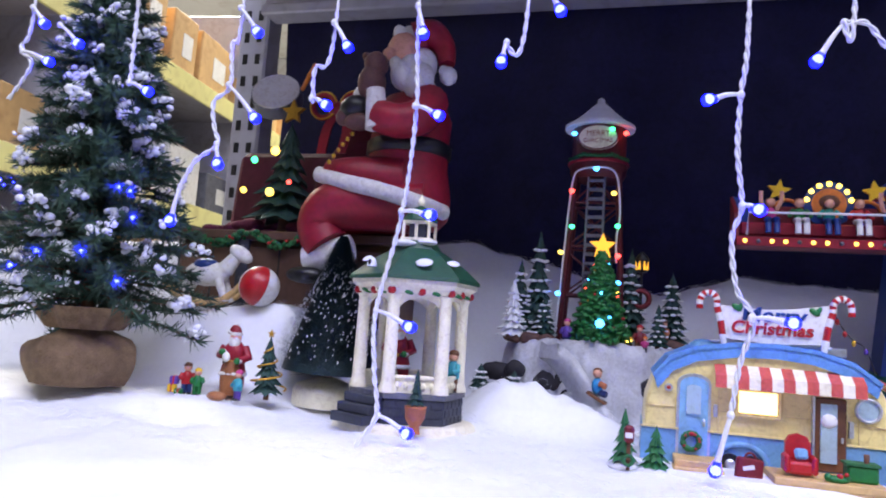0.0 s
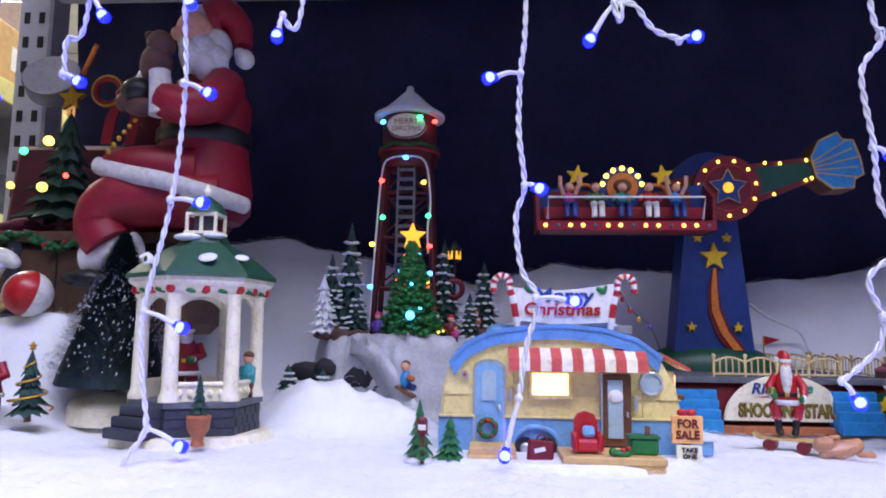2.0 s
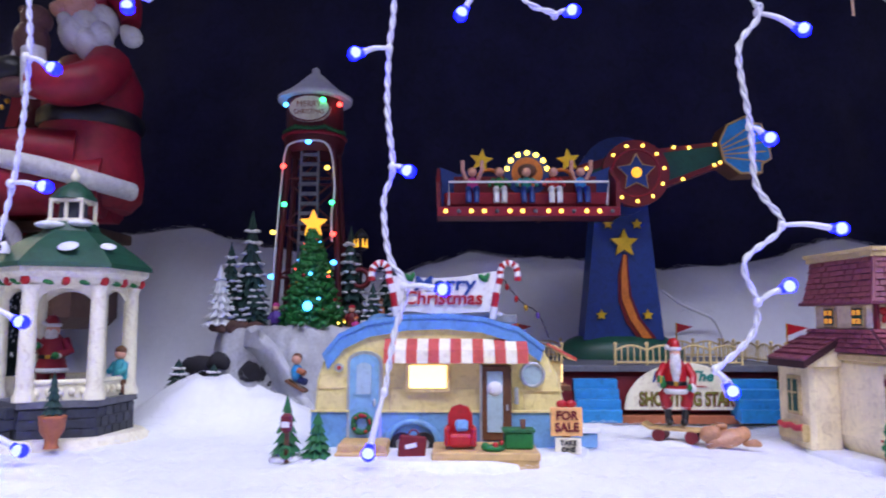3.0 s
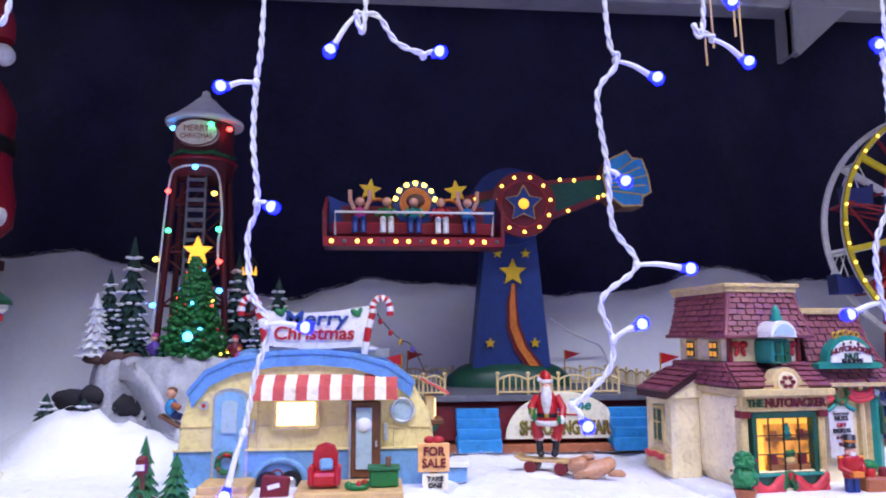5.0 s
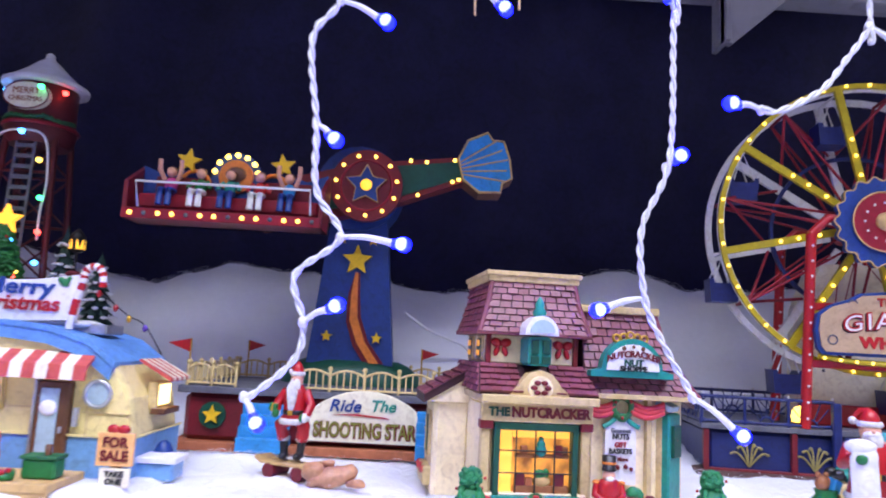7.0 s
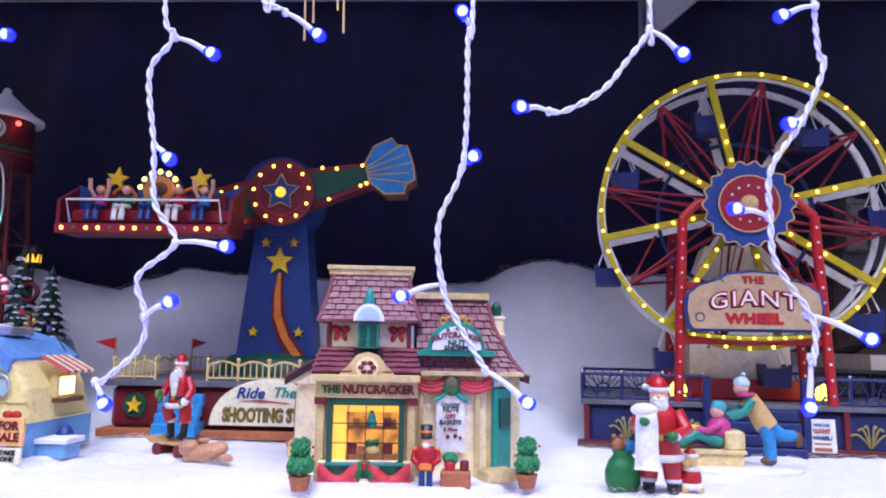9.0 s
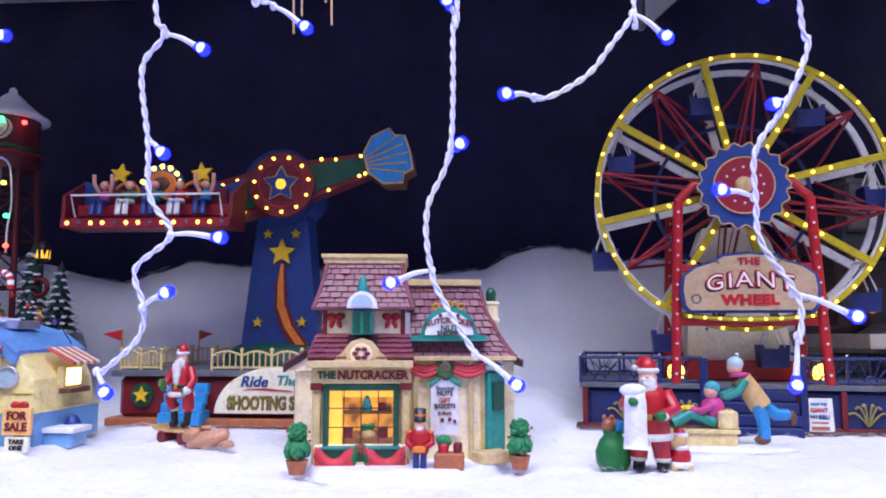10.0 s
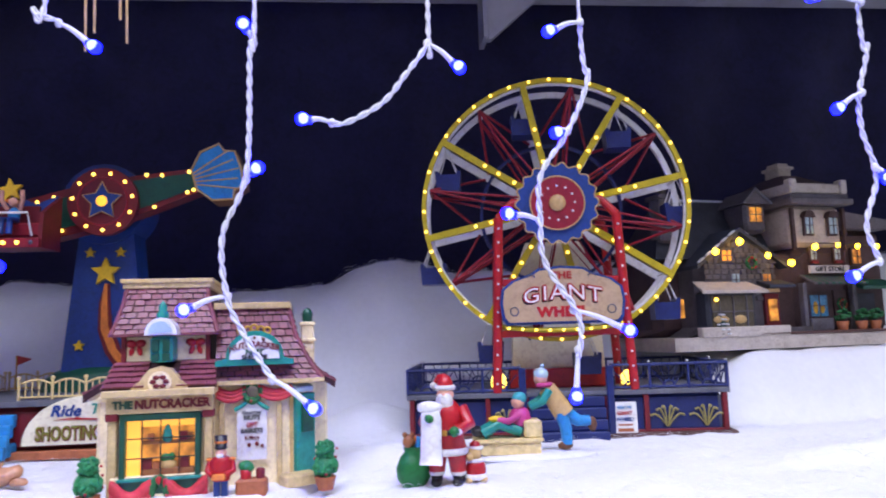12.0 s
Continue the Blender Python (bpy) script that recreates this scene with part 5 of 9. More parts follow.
part("glow_panel", B().box((-0.0235, -0.0022, 0.031), (0.041, 0.001, 0.039)), L_ROOM, fr, "warm lit shop interior")
# Flat glowing panels put the light on wall and ceiling into colour.
part("lit_wall", B().box((-0.0488, -0.0026, 0.031), (0.0100, 0.001, 0.039)), L_SIDE, fr, "bright yellow glowing panel standing for a lit side wall")
part("lit_ceiling", B().box((-0.0235, -0.0028, 0.0470), (0.040, 0.001, 0.0045)), L_SIDE, fr, "bright yellow glowing panel standing for a lit ceiling")
for k in range(1, 4):
    part("mullion", B().box((-0.0555 + 0.0135 * k, -0.007, 0.031), (0.0007, 0.0015, 0.04)), BLACK, fr)
for k in range(1, 3):
    part("mullion", B().box((-0.0285, -0.007, 0.0115 + 0.013 * k), (0.052, 0.0015, 0.0007)), BLACK, fr)
part("display_shelf", B().box((-0.0232, -0.0040, 0.0345), (0.038, 0.0028, 0.0024)), LEATHER, fr)
part("shop_table", B().box((-0.0232, -0.0042, 0.0150), (0.038, 0.0030, 0.0046)), LEATHER, fr)
for x, z, q, m in ((-0.0360, 0.0380, 0.0046, TERRA), (-0.0120, 0.0382, 0.0058, DRED), (-0.0072, 0.0380, 0.0042, LEATHER), (-0.0385, 0.0205, 0.0070, DRED), (-0.0320, 0.0195, 0.0048, TERRA), (-0.0110, 0.0205, 0.0070, DRED)):
    part("parcel", B().box((x, -0.0046, z), (q, 0.0026, q)), m, fr)
for x, z, q in ((-0.0240, 0.0375, 0.0042), (-0.0240, 0.0412, 0.0032), (-0.0240, 0.0442, 0.0020)):
    part("table_tree", B().ball((x, -0.0048, z), q, (1.0, 0.4, 0.9), 10, 6), TEAL, fr)
part("fruit_basket", B().ball((-0.0230, -0.0050, 0.0200), 0.0056, (1.2, 0.35, 0.62), 10, 6), TAN, fr)
part("basket_greens", B().ball((-0.0250, -0.0056, 0.0240), 0.0032, (1.3, 0.4, 0.9), 8, 6).ball((-0.0205, -0.0056, 0.0245), 0.0026, (1, 0.4, 1.1), 8, 6), GREEN, fr)
part("apron_wall", B().box((-0.0285, -0.005, 0.0060), (0.072, 0.008, 0.014)), STUCCO, sh)


def swag(x0, x1, y, z, h, m):
    b = B()
    for k in range(3):
        pts = [(x0 + (x1 - x0) * t / 8, y - 0.0015, z - h * 0.28 * k - h * 0.35 * math.sin(math.pi * t / 8)) for t in range(9)]
        b.tube(pts, h * 0.19, 6)
    return part("swag", b, m, sh, "gathered red swag")


swag(-0.0635, -0.034, -0.009, 0.0105, 0.010, PINK)
swag(-0.024, 0.0065, -0.009, 0.0105, 0.010, PINK)
wreath(sh, (-0.0285, -0.010, 0.0055), 0.0062)


def shingles(parent, quad, rows, cols, m=SHINGLE, backing=MORTAR, lift=0.0012):
    """Rows of separate shingles on a sloped four-cornered face (bottom left, bottom right, top right, top left)."""
    q = [Vector(p) for p in quad]
    nrm = (q[1] - q[0]).cross(q[3] - q[0]).normalized()
    part("roof_bed", B().add([p - nrm * 0.002 for p in q] + [p for p in q], [(4, 5, 6, 7), (3, 2, 1, 0), (0, 1, 5, 4), (1, 2, 6, 5), (2, 3, 7, 6), (3, 0, 4, 7)]), backing, parent)

    def at(u, v, h):
        a, b_ = q[0].lerp(q[1], u), q[3].lerp(q[2], u)
        return a.lerp(b_, v) + nrm * h
    rr = random.Random(int(q[0].x * 9999))
    for i in range(rows):
        v0, v1 = i / rows + 0.012, (i + 1) / rows - 0.02
        x = -0.5 / cols if i % 2 else 0.0
        while x < 0.999:
            u0, u1 = max(0, x) + 0.008, min(1, x + 1 / cols) - 0.006
            if u1 - u0 > 0.02:
                h = lift * rr.uniform(0.8, 1.5)
                w = [at(u0, v0, h * 1.3), at(u1, v0, h * 1.3), at(u1, v1, h * 0.6), at(u0, v1, h * 0.6)]
                g = [at(u0, v0, 0), at(u1, v0, 0), at(u1, v1, 0), at(u0, v1, 0)]
                part("shingle", B().add(w + g, [(0, 1, 2, 3), (0, 4, 5, 1), (1, 5, 6, 2), (2, 6, 7, 3), (3, 7, 4, 0)]), m, parent)
            x += 1 / cols


# lower bay roof, either side of the centre gable
lr = part("bay_roof", B().add([(-0.069, -0.012, 0.071), (0.012, -0.012, 0.071), (0.008, 0.012, 0.0905), (-0.065, 0.012, 0.0905), (-0.069, 0.09, 0.071), (0.012, 0.09, 0.071), (0.008, 0.085, 0.0905), (-0.065, 0.085, 0.0905)], [(0, 1, 2, 3), (1, 5, 6, 2), (4, 0, 3, 7), (3, 2, 6, 7), (5, 4, 7, 6), (0, 4, 5, 1)]), MORTAR, sh)
shingles(lr, [(-0.070, -0.0135, 0.0715), (-0.040, -0.0135, 0.0715), (-0.040, 0.010, 0.091), (-0.066, 0.010, 0.091)], 5, 4)
shingles(lr, [(-0.017, -0.0135, 0.0715), (0.013, -0.0135, 0.0715), (0.009, 0.010, 0.091), (-0.017, 0.010, 0.091)], 5, 4)
shingles(lr, [(-0.0705, 0.09, 0.0715), (-0.0705, -0.0125, 0.0715), (-0.0665, 0.0105, 0.091), (-0.0665, 0.085, 0.091)], 5, 10)
gb = part("gable", B().plate([(-0.050, 0.0675), (-0.007, 0.0675), (-0.0085, 0.073), (-0.0135, 0.0765), (-0.0165, 0.081), (-0.0205, 0.0855), (-0.0285, 0.088), (-0.0365, 0.0855), (-0.0405, 0.081), (-0.0435, 0.0765), (-0.0485, 0.073)], -0.0135, -0.004), STONEY, sh, "scrolled tan gable")
part("gable_panel", B().plate(disc(-0.0285, 0.0755, 0.0085, 18), -0.0150, -0.013), STUCCO, gb)
nu = B()
for k in range(6):
    nu.ball((-0.0285 + 0.0048 * math.cos(k * 1.05), -0.0155, 0.076 + 0.0038 * math.sin(k * 1.05)), 0.0022, (1.1, 0.5, 0.8), 8, 5)
part("nut_cluster", nu, DRED, gb)
# upper storey
part("upper_wall", B().box((-0.0285, 0.048, 0.101), (0.066, 0.074, 0.024)), STUCCO, sh)
for x in (-0.0605, 0.0035):
    part("corner_post", B().box((x, 0.0105, 0.100), (0.0035, 0.004, 0.022)), DRED, sh)
for x in (-0.0515, -0.0060):
    part("bow", B().ball((x - 0.0035, 0.0095, 0.1055), 0.0042, (1, 0.5, 0.75), 8, 6, (0, 15, 0)).ball((x + 0.0035, 0.0095, 0.1055), 0.0042, (1, 0.5, 0.75), 8, 6, (0, -15, 0)).ball((x - 0.003, 0.0095, 0.0995), 0.003, (0.7, 0.5, 1.3), 8, 6, (0, 20, 0)).ball((x + 0.003, 0.0095, 0.0995), 0.003, (0.7, 0.5, 1.3), 8, 6, (0, -20, 0)), RED, sh, "red ribbon bow")
dm = part("dormer", B().box((-0.0285, 0.001, 0.1005), (0.0165, 0.024, 0.020)), TEAL, sh, "teal dormer with snow white hood")
for x in (-0.0325, -0.0245):
    part("dormer_pane", B().box((x, -0.0115, 0.1035), (0.0052, 0.002, 0.0095)), DTEAL, dm)
    part("dormer_rail", B().box((x, -0.0118, 0.0945), (0.0056, 0.0025, 0.0055)), DTEAL, dm)
part("hood", B().plate([(-0.0405, 0.1115)] + [(-0.0285 - 0.0118 * math.cos(math.pi * k / 10), 0.1125 + 0.0125 * math.sin(math.pi * k / 10)) for k in range(11)] + [(-0.0165, 0.1115)], -0.014, 0.016), WHITE, dm)
part("hood_shell", B().plate([(-0.0375, 0.1130)] + [(-0.0285 - 0.0085 * math.cos(math.pi * k / 10), 0.1135 + 0.0085 * math.sin(math.pi * k / 10)) for k in range(11)], -0.016, -0.013), FROST, dm)
part("finial", B().lathe([(0.0042, 0), (0.005, 0.003), (0.003, 0.006), (0.0034, 0.008), (0.002, 0.011), (0.0004, 0.013)], (-0.0285, -0.006, 0.1245), 12), TEAL, dm)
for y in (0.028, 0.062):
    sw_ = part("side_window", B().box((-0.0618, y, 0.101), (0.003, 0.015, 0.018)), STONEY, sh)
    part("side_pane", B().box((-0.0632, y, 0.101), (0.002, 0.011, 0.014)), DTEAL, sw_)
    for dz in (-0.0035, 0.0035):
        for dy in (-0.0028, 0.0028):
            part("lit_light", B().box((-0.0641, y + dy, 0.101 + dz), (0.001, 0.0036, 0.0042)), L_SHOP, sw_, "dim warm lit pane")
# mansard over the left block
mw = ((-0.0685, -0.066, -0.0615, -0.0590), (0.0115, 0.009, 0.0045, 0.002))
mz, my = (0.1125, 0.1205, 0.135, 0.148), (0.004, 0.0065, 0.0105, 0.013)
mr = part("mansard_roof", B().ring([[(mw[0][k], my[k], mz[k]), (mw[1][k], my[k], mz[k]), (mw[1][k], 0.09 - my[k] * 0.3, mz[k]), (mw[0][k], 0.09 - my[k] * 0.3, mz[k])] for k in range(4)], smooth=False), MORTAR, sh, "plum shingled mansard roof")
for k in range(3):
    shingles(mr, [(mw[0][k], my[k] - 0.0008, mz[k]), (mw[1][k], my[k] - 0.0008, mz[k]), (mw[1][k + 1], my[k + 1] - 0.0008, mz[k + 1]), (mw[0][k + 1], my[k + 1] - 0.0008, mz[k + 1])], (2, 3, 3)[k], 8)
    shingles(mr, [(mw[0][k] - 0.0008, 0.088, mz[k]), (mw[0][k] - 0.0008, my[k], mz[k]), (mw[0][k + 1] - 0.0008, my[k + 1], mz[k + 1]), (mw[0][k + 1] - 0.0008, 0.088, mz[k + 1])], (2, 3, 3)[k], 8)
for x in (0, 1):
    part("hip_trim", B().tube([(mw[x][k], my[k] - 0.001, mz[k]) for k in range(4)], 0.0022, 6), SHINGLE, mr)
part("eave", B().box((-0.0285, 0.047, 0.1125), (0.084, 0.090, 0.003)), SHINGLE, mr)
part("top_cornice", B().box((-0.0285, 0.0505, 0.1500), (0.068, 0.082, 0.005)).box((-0.0285, 0.0505, 0.1530), (0.071, 0.085, 0.003)), STONEY, mr, "tan top cornice")
# right block
part("right_wall", B().add([(0.0085, 0.012, 0.004), (0.066, 0.012, 0.004), (0.090, 0.036, 0.004), (0.090, 0.09, 0.004), (0.0085, 0.09, 0.004), (0.0085, 0.012, 0.078), (0.066, 0.012, 0.078), (0.090, 0.036, 0.078), (0.090, 0.09, 0.078), (0.0085, 0.09, 0.078)], [(0, 1, 6, 5), (1, 2, 7, 6), (2, 3, 8, 7), (3, 4, 9, 8), (4, 0, 5, 9), (5, 6, 7, 8, 9)]), STUCCO, sh, "cream stucco wall")
rz, ry = (0.0725, 0.085, 0.108, 0.132), (0.004, 0.007, 0.014, 0.018)
rx1 = (0.0945, 0.085, 0.073, 0.0665)
rr2 = part("right_mansard", B().ring([[(0.0095, ry[k], rz[k]), (rx1[k], ry[k] + 0.0, rz[k]), (rx1[k], 0.092, rz[k]), (0.0095, 0.092, rz[k])] for k in range(4)], smooth=False), MORTAR, sh, "plum shingled mansard roof")
for k in range(3):
    shingles(rr2, [(0.0095, ry[k] - 0.0008, rz[k]), (rx1[k], ry[k] - 0.0008, rz[k]), (rx1[k + 1], ry[k + 1] - 0.0008, rz[k + 1]), (0.0095, ry[k + 1] - 0.0008, rz[k + 1])], (3, 4, 4)[k], 8)
    shingles(rr2, [(rx1[k] + 0.0008, ry[k], rz[k]), (rx1[k] + 0.0008, 0.09, rz[k]), (rx1[k + 1] + 0.0008, 0.09, rz[k + 1]), (rx1[k + 1] + 0.0008, ry[k + 1], rz[k + 1])], (3, 4, 4)[k], 7)
part("hip_trim", B().tube([(rx1[k], ry[k] - 0.001, rz[k]) for k in range(4)], 0.0022, 6), SHINGLE, rr2)
part("top_cornice", B().box((0.038, 0.054, 0.1335), (0.062, 0.082, 0.005)), STONEY, rr2)
part("eave_trim", B().box((0.052, 0.006, 0.0715), (0.088, 0.010, 0.0035)), STONEY, rr2)
sb = part("shop_sign", B().plate([(0.0105, 0.0855), (0.0105, 0.0895), (0.0155, 0.0905)] + [(0.0410 - 0.0225 * math.cos(math.pi * k / 14), 0.0915 + 0.0215 * math.sin(math.pi * k / 14)) for k in range(15)] + [(0.0665, 0.0905), (0.0715, 0.0895), (0.0715, 0.0855)], -0.004, 0.004), TEAL, sh, "green and white half-round lettered sign")
part("sign_face", B().plate([(0.0410 - 0.0195 * math.cos(math.pi * k / 14), 0.0905 + 0.0185 * math.sin(math.pi * k / 14)) for k in range(15)], -0.0055, -0.003), WHITE, sb)
lettering("NUTCRACKER", 0.0062, (0.0410, -0.006, 0.0985), sb, DRED, 0.0005, 0.98, arc=0.0035, bold=0.03)
lettering("NUT", 0.0062, (0.0410, -0.006, 0.0958), sb, DTEAL, 0.0005, 1.1, bold=0.03)
lettering("SHOPPE", 0.0052, (0.0410, -0.006, 0.0916), sb, BLACK, 0.0005, 1.1, bold=0.03)
part("sign_nuts", B().ball((0.034, -0.0055, 0.106), 0.0017, (1, 0.5, 1), 8, 5).ball((0.041, -0.0055, 0.1072), 0.0013, (1, 0.5, 1), 8, 5).ball((0.048, -0.0055, 0.106), 0.0017, (1, 0.5, 1), 8, 5), BROWN, sb)
cr = B()
for k in range(5):
    cr.torus((0.030 + 0.0052 * k, -0.001, 0.1130 + (0.0022 if k == 2 else 0.0009 * (k % 2))), 0.0025, 0.0009, 10, 5, "y")
part("sign_scroll", cr, GOLD, sb, "gilt scrollwork")
swag(0.0105, 0.033, 0.008, 0.0675, 0.010, PINK)
swag(0.045, 0.070, 0.008, 0.0675, 0.010, PINK)
wreath(sh, (0.0385, 0.007, 0.0645), 0.0068)
bd = part("menu_board", B().plate([(0.0265, 0.017), (0.0495, 0.017), (0.0495, 0.0535), (0.0455, 0.0545), (0.038, 0.0585), (0.0305, 0.0545), (0.0265, 0.0535)], 0.0075, 0.0125), WHITE, sh, "white lettered board with teal scroll top")
part("scroll_top", B().tube(spline([(0.0245, 0.007, 0.052), (0.030, 0.007, 0.0545), (0.038, 0.007, 0.059), (0.046, 0.007, 0.0545), (0.0515, 0.007, 0.052)], 5), 0.0016, 6), TEAL, bd)
for z, s, m, tx in ((0.0500, 0.0040, GREY, "Gourmet"), (0.0462, 0.0050, BLACK, "NUTS"), (0.0412, 0.0044, RED, "GIFT"), (0.0372, 0.0044, BLACK, "BASKETS"), (0.0325, 0.0036, DRED, "& More")):
    lettering(tx, s, (0.038, 0.0070, z), bd, m, 0.0004, 1.0, bold=0.02)
part("board_nuts", B().ball((0.036, 0.007, 0.0275), 0.0016).ball((0.042, 0.007, 0.0280), 0.0016).ball((0.046, 0.007, 0.0265), 0.0014), DRED, bd)
for x, r in ((0.0145, 0), (0.0595, 0)):
    part("wall_pilaster", B().box((x, 0.010, 0.039), (0.004, 0.005, 0.070)), STONEY, sh)
# angled corner entrance
part("doorway", B().box((0.0735, 0.0205, 0.040), (0.018, 0.012, 0.068), (0, 0, 45)), STONEY, sh)
dr = part("door", B().box((0.0785, 0.0165, 0.034), (0.0190, 0.010, 0.054), (0, 0, 38)), TEAL, sh, "teal entrance door")
part("door_glass", B().box((0.0818, 0.0122, 0.044), (0.012, 0.004, 0.020), (0, 0, 38)), DTEAL, dr)
part("door_bow", B().ball((0.080, 0.0118, 0.045), 0.0035, (1, 0.7, 1.5), 8, 6), RED, dr)
part("awning", B().box((0.0765, 0.0145, 0.066), (0.019, 0.012, 0.004), (20, 0, 45)), FROST, sh)
part("door_step", B().box((0.0745, 0.000, 0.0105), (0.027, 0.017, 0.008), (0, 0, 25)), STONEY, sh)
part("side_wing", B().box((0.092, 0.060, 0.036), (0.014, 0.05, 0.066)), STUCCO, sh)
wr = part("wing_roof", B().add([(0.084, 0.030, 0.080), (0.106, 0.030, 0.067), (0.106, 0.092, 0.067), (0.084, 0.092, 0.080), (0.084, 0.030, 0.076), (0.106, 0.030, 0.063), (0.106, 0.092, 0.063), (0.084, 0.092, 0.076)], [(0, 1, 2, 3), (0, 4, 5, 1), (1, 5, 6, 2), (2, 6, 7, 3), (4, 7, 6, 5), (0, 3, 7, 4)]), MORTAR, sh)
shingles(wr, [(0.1065, 0.030, 0.0675), (0.1065, 0.092, 0.0675), (0.084, 0.092, 0.0808), (0.084, 0.030, 0.0808)], 4, 6)
cm = part("chimney", B().box((0.083, 0.066, 0.096), (0.012, 0.012, 0.046)).box((0.083, 0.066, 0.119), (0.014, 0.014, 0.003)).box((0.083, 0.066, 0.104), (0.015, 0.015, 0.003)), STUCCO, sh, "cream chimney")
part("chimney_pot", B().lathe([(0.0042, 0), (0.0045, 0.006), (0.005, 0.008), (0.003, 0.012), (0.0005, 0.013)], (0.083, 0.066, 0.120), 12), DTEAL, cm)
# left lean-to
part("lean_to", B().box((-0.077, 0.074, 0.033), (0.028, 0.048, 0.058)), STUCCO, sh, "cream stucco side wing")
ll = part("lean_to_roof", B().add([(-0.0655, 0.044, 0.084), (-0.100, 0.044, 0.064), (-0.100, 0.096, 0.064), (-0.0655, 0.096, 0.084), (-0.0655, 0.044, 0.079), (-0.100, 0.044, 0.059), (-0.100, 0.096, 0.059), (-0.0655, 0.096, 0.079)], [(0, 3, 2, 1), (0, 1, 5, 4), (1, 2, 6, 5), (2, 3, 7, 6), (4, 5, 6, 7), (0, 4, 7, 3)]), MORTAR, sh)
shingles(ll, [(-0.1005, 0.096, 0.0645), (-0.1005, 0.044, 0.0645), (-0.066, 0.044, 0.0848), (-0.066, 0.096, 0.0848)], 5, 8)
part("lean_to_gable", B().plate([(-0.100, 0.060), (-0.0655, 0.060), (-0.0655, 0.084)], 0.046, 0.052), STUCCO, sh)
sw_ = part("side_window", B().box((-0.0915, 0.072, 0.038), (0.003, 0.018, 0.030)), STONEY, sh)
part("side_pane", B().box((-0.0928, 0.072, 0.038), (0.002, 0.012, 0.024)), DTEAL, sw_)
part("side_mullion", B().box((-0.0940, 0.072, 0.038), (0.001, 0.0014, 0.024)).box((-0.0940, 0.072, 0.040), (0.001, 0.012, 0.0014)), STONEY, sw_)
part("flower_box", B().box((-0.0935, 0.072, 0.013), (0.007, 0.034, 0.008)), STONEY, sh)
part("flower_row", B().tube(spline([(-0.096, 0.056, 0.0150), (-0.0965, 0.064, 0.0138), (-0.096, 0.072, 0.0150), (-0.0965, 0.080, 0.0138), (-0.096, 0.088, 0.0150)], 4), 0.0026, 6), PINK, sh)


# The ground floor stands on a tall skirting: raise what lies above it, less and less towards the roofs.
SKIRT = ((0.0, 0.008, 0.0105, 0.0515, 0.060, 0.071, 0.0905, 0.1125, 0.130, 0.155), (0.0, 0.008, 0.0180, 0.0590, 0.0680, 0.0785, 0.0955, 0.1150, 0.1305, 0.155))
for o in sh.children_recursive:
    if o.name.startswith("door_step"):
        continue
    for v in o.data.vertices:
        if v.co.z > 0:
            v.co.z = lerp(v.co.z, *SKIRT)


def topiary(m, label):
    t = thing("topiary", m, label, "plant", "potted topiaries by the shop")
    part("pot", B().lathe([(0.0055, 0), (0.0075, 0.008), (0.008, 0.0095), (0.0065, 0.0095)], n=14), TERRA, t)
    rr = random.Random(3)
    b = B()
    for z, r in ((0.0165, 0.0090), (0.0285, 0.0072)):
        for k in range(60):
            u, a = rr.uniform(-1, 1), rr.random() * math.tau
            q = math.sqrt(1 - u * u)
            b.ball((r * 0.85 * q * math.cos(a), r * 0.85 * q * math.sin(a), z + r * 0.85 * u), r * 0.24, (1, 1, 1), 5, 4)
        b.ball((0, 0, z), r * 0.86, u=10, v=8)
    part("foliage", b, paintleaf, t)
    bb = B()
    for k in range(7):
        a = rr.random() * math.tau
        bb.ball((0.0088 * math.cos(a), 0.0088 * math.sin(a), rr.uniform(0.012, 0.032)), 0.0010, u=6, v=5)
    part("berries", bb, RED, t)


paintleaf = paint("bush_green", S(34, 128, 76), 0.5, var=0.45, grain=250, bump=0.5)
topiary(pose(0.4130, 0.568, -0.006), "bright green two-ball topiary in a clay pot")
topiary(pose(0.5690, 0.592, -0.005), "bright green two-ball topiary in a clay pot")
ct = thing("flower_crate", pose(0.5190, 0.580, -0.007), "wooden crate with potted greenery before the shop", "crate")
part("crate", B().box((0, 0, 0.0075), (0.021, 0.013, 0.015)), TERRA, ct)
part("pot", B().lathe([(0.0035, 0), (0.0042, 0.006), (0.0036, 0.0062)], (-0.004, -0.001, 0.015), 12), RED, ct)
part("jar", B().lathe([(0.003, 0), (0.0032, 0.006), (0.002, 0.007)], (0.006, -0.001, 0.015), 12), DRED, ct)
part("leaves", B().ball((-0.004, -0.001, 0.0235), 0.0048, (1.1, 1, 0.8), 8, 6).ball((-0.001, -0.002, 0.0225), 0.003, u=8, v=6), paintleaf, ct)


# ---- figurines ----
def tilt_ball(b, c, r, s, rot=(0, 0, 0)):
    return b.ball(c, r, s, 12, 8, rot)


# nutcracker soldier by the shop window
b = B()
for sx in (-1, 1):
    b.slot(3).box((sx * 0.0026, 0, 0.0025), (0.0046, 0.006, 0.005))
    b.slot(2).box((sx * 0.0026, 0, 0.0095), (0.0042, 0.0048, 0.011))
b.slot(0).lathe([(0.0058, 0.015), (0.0072, 0.022), (0.0078, 0.028), (0.0055, 0.031)], n=14, sy=0.75)
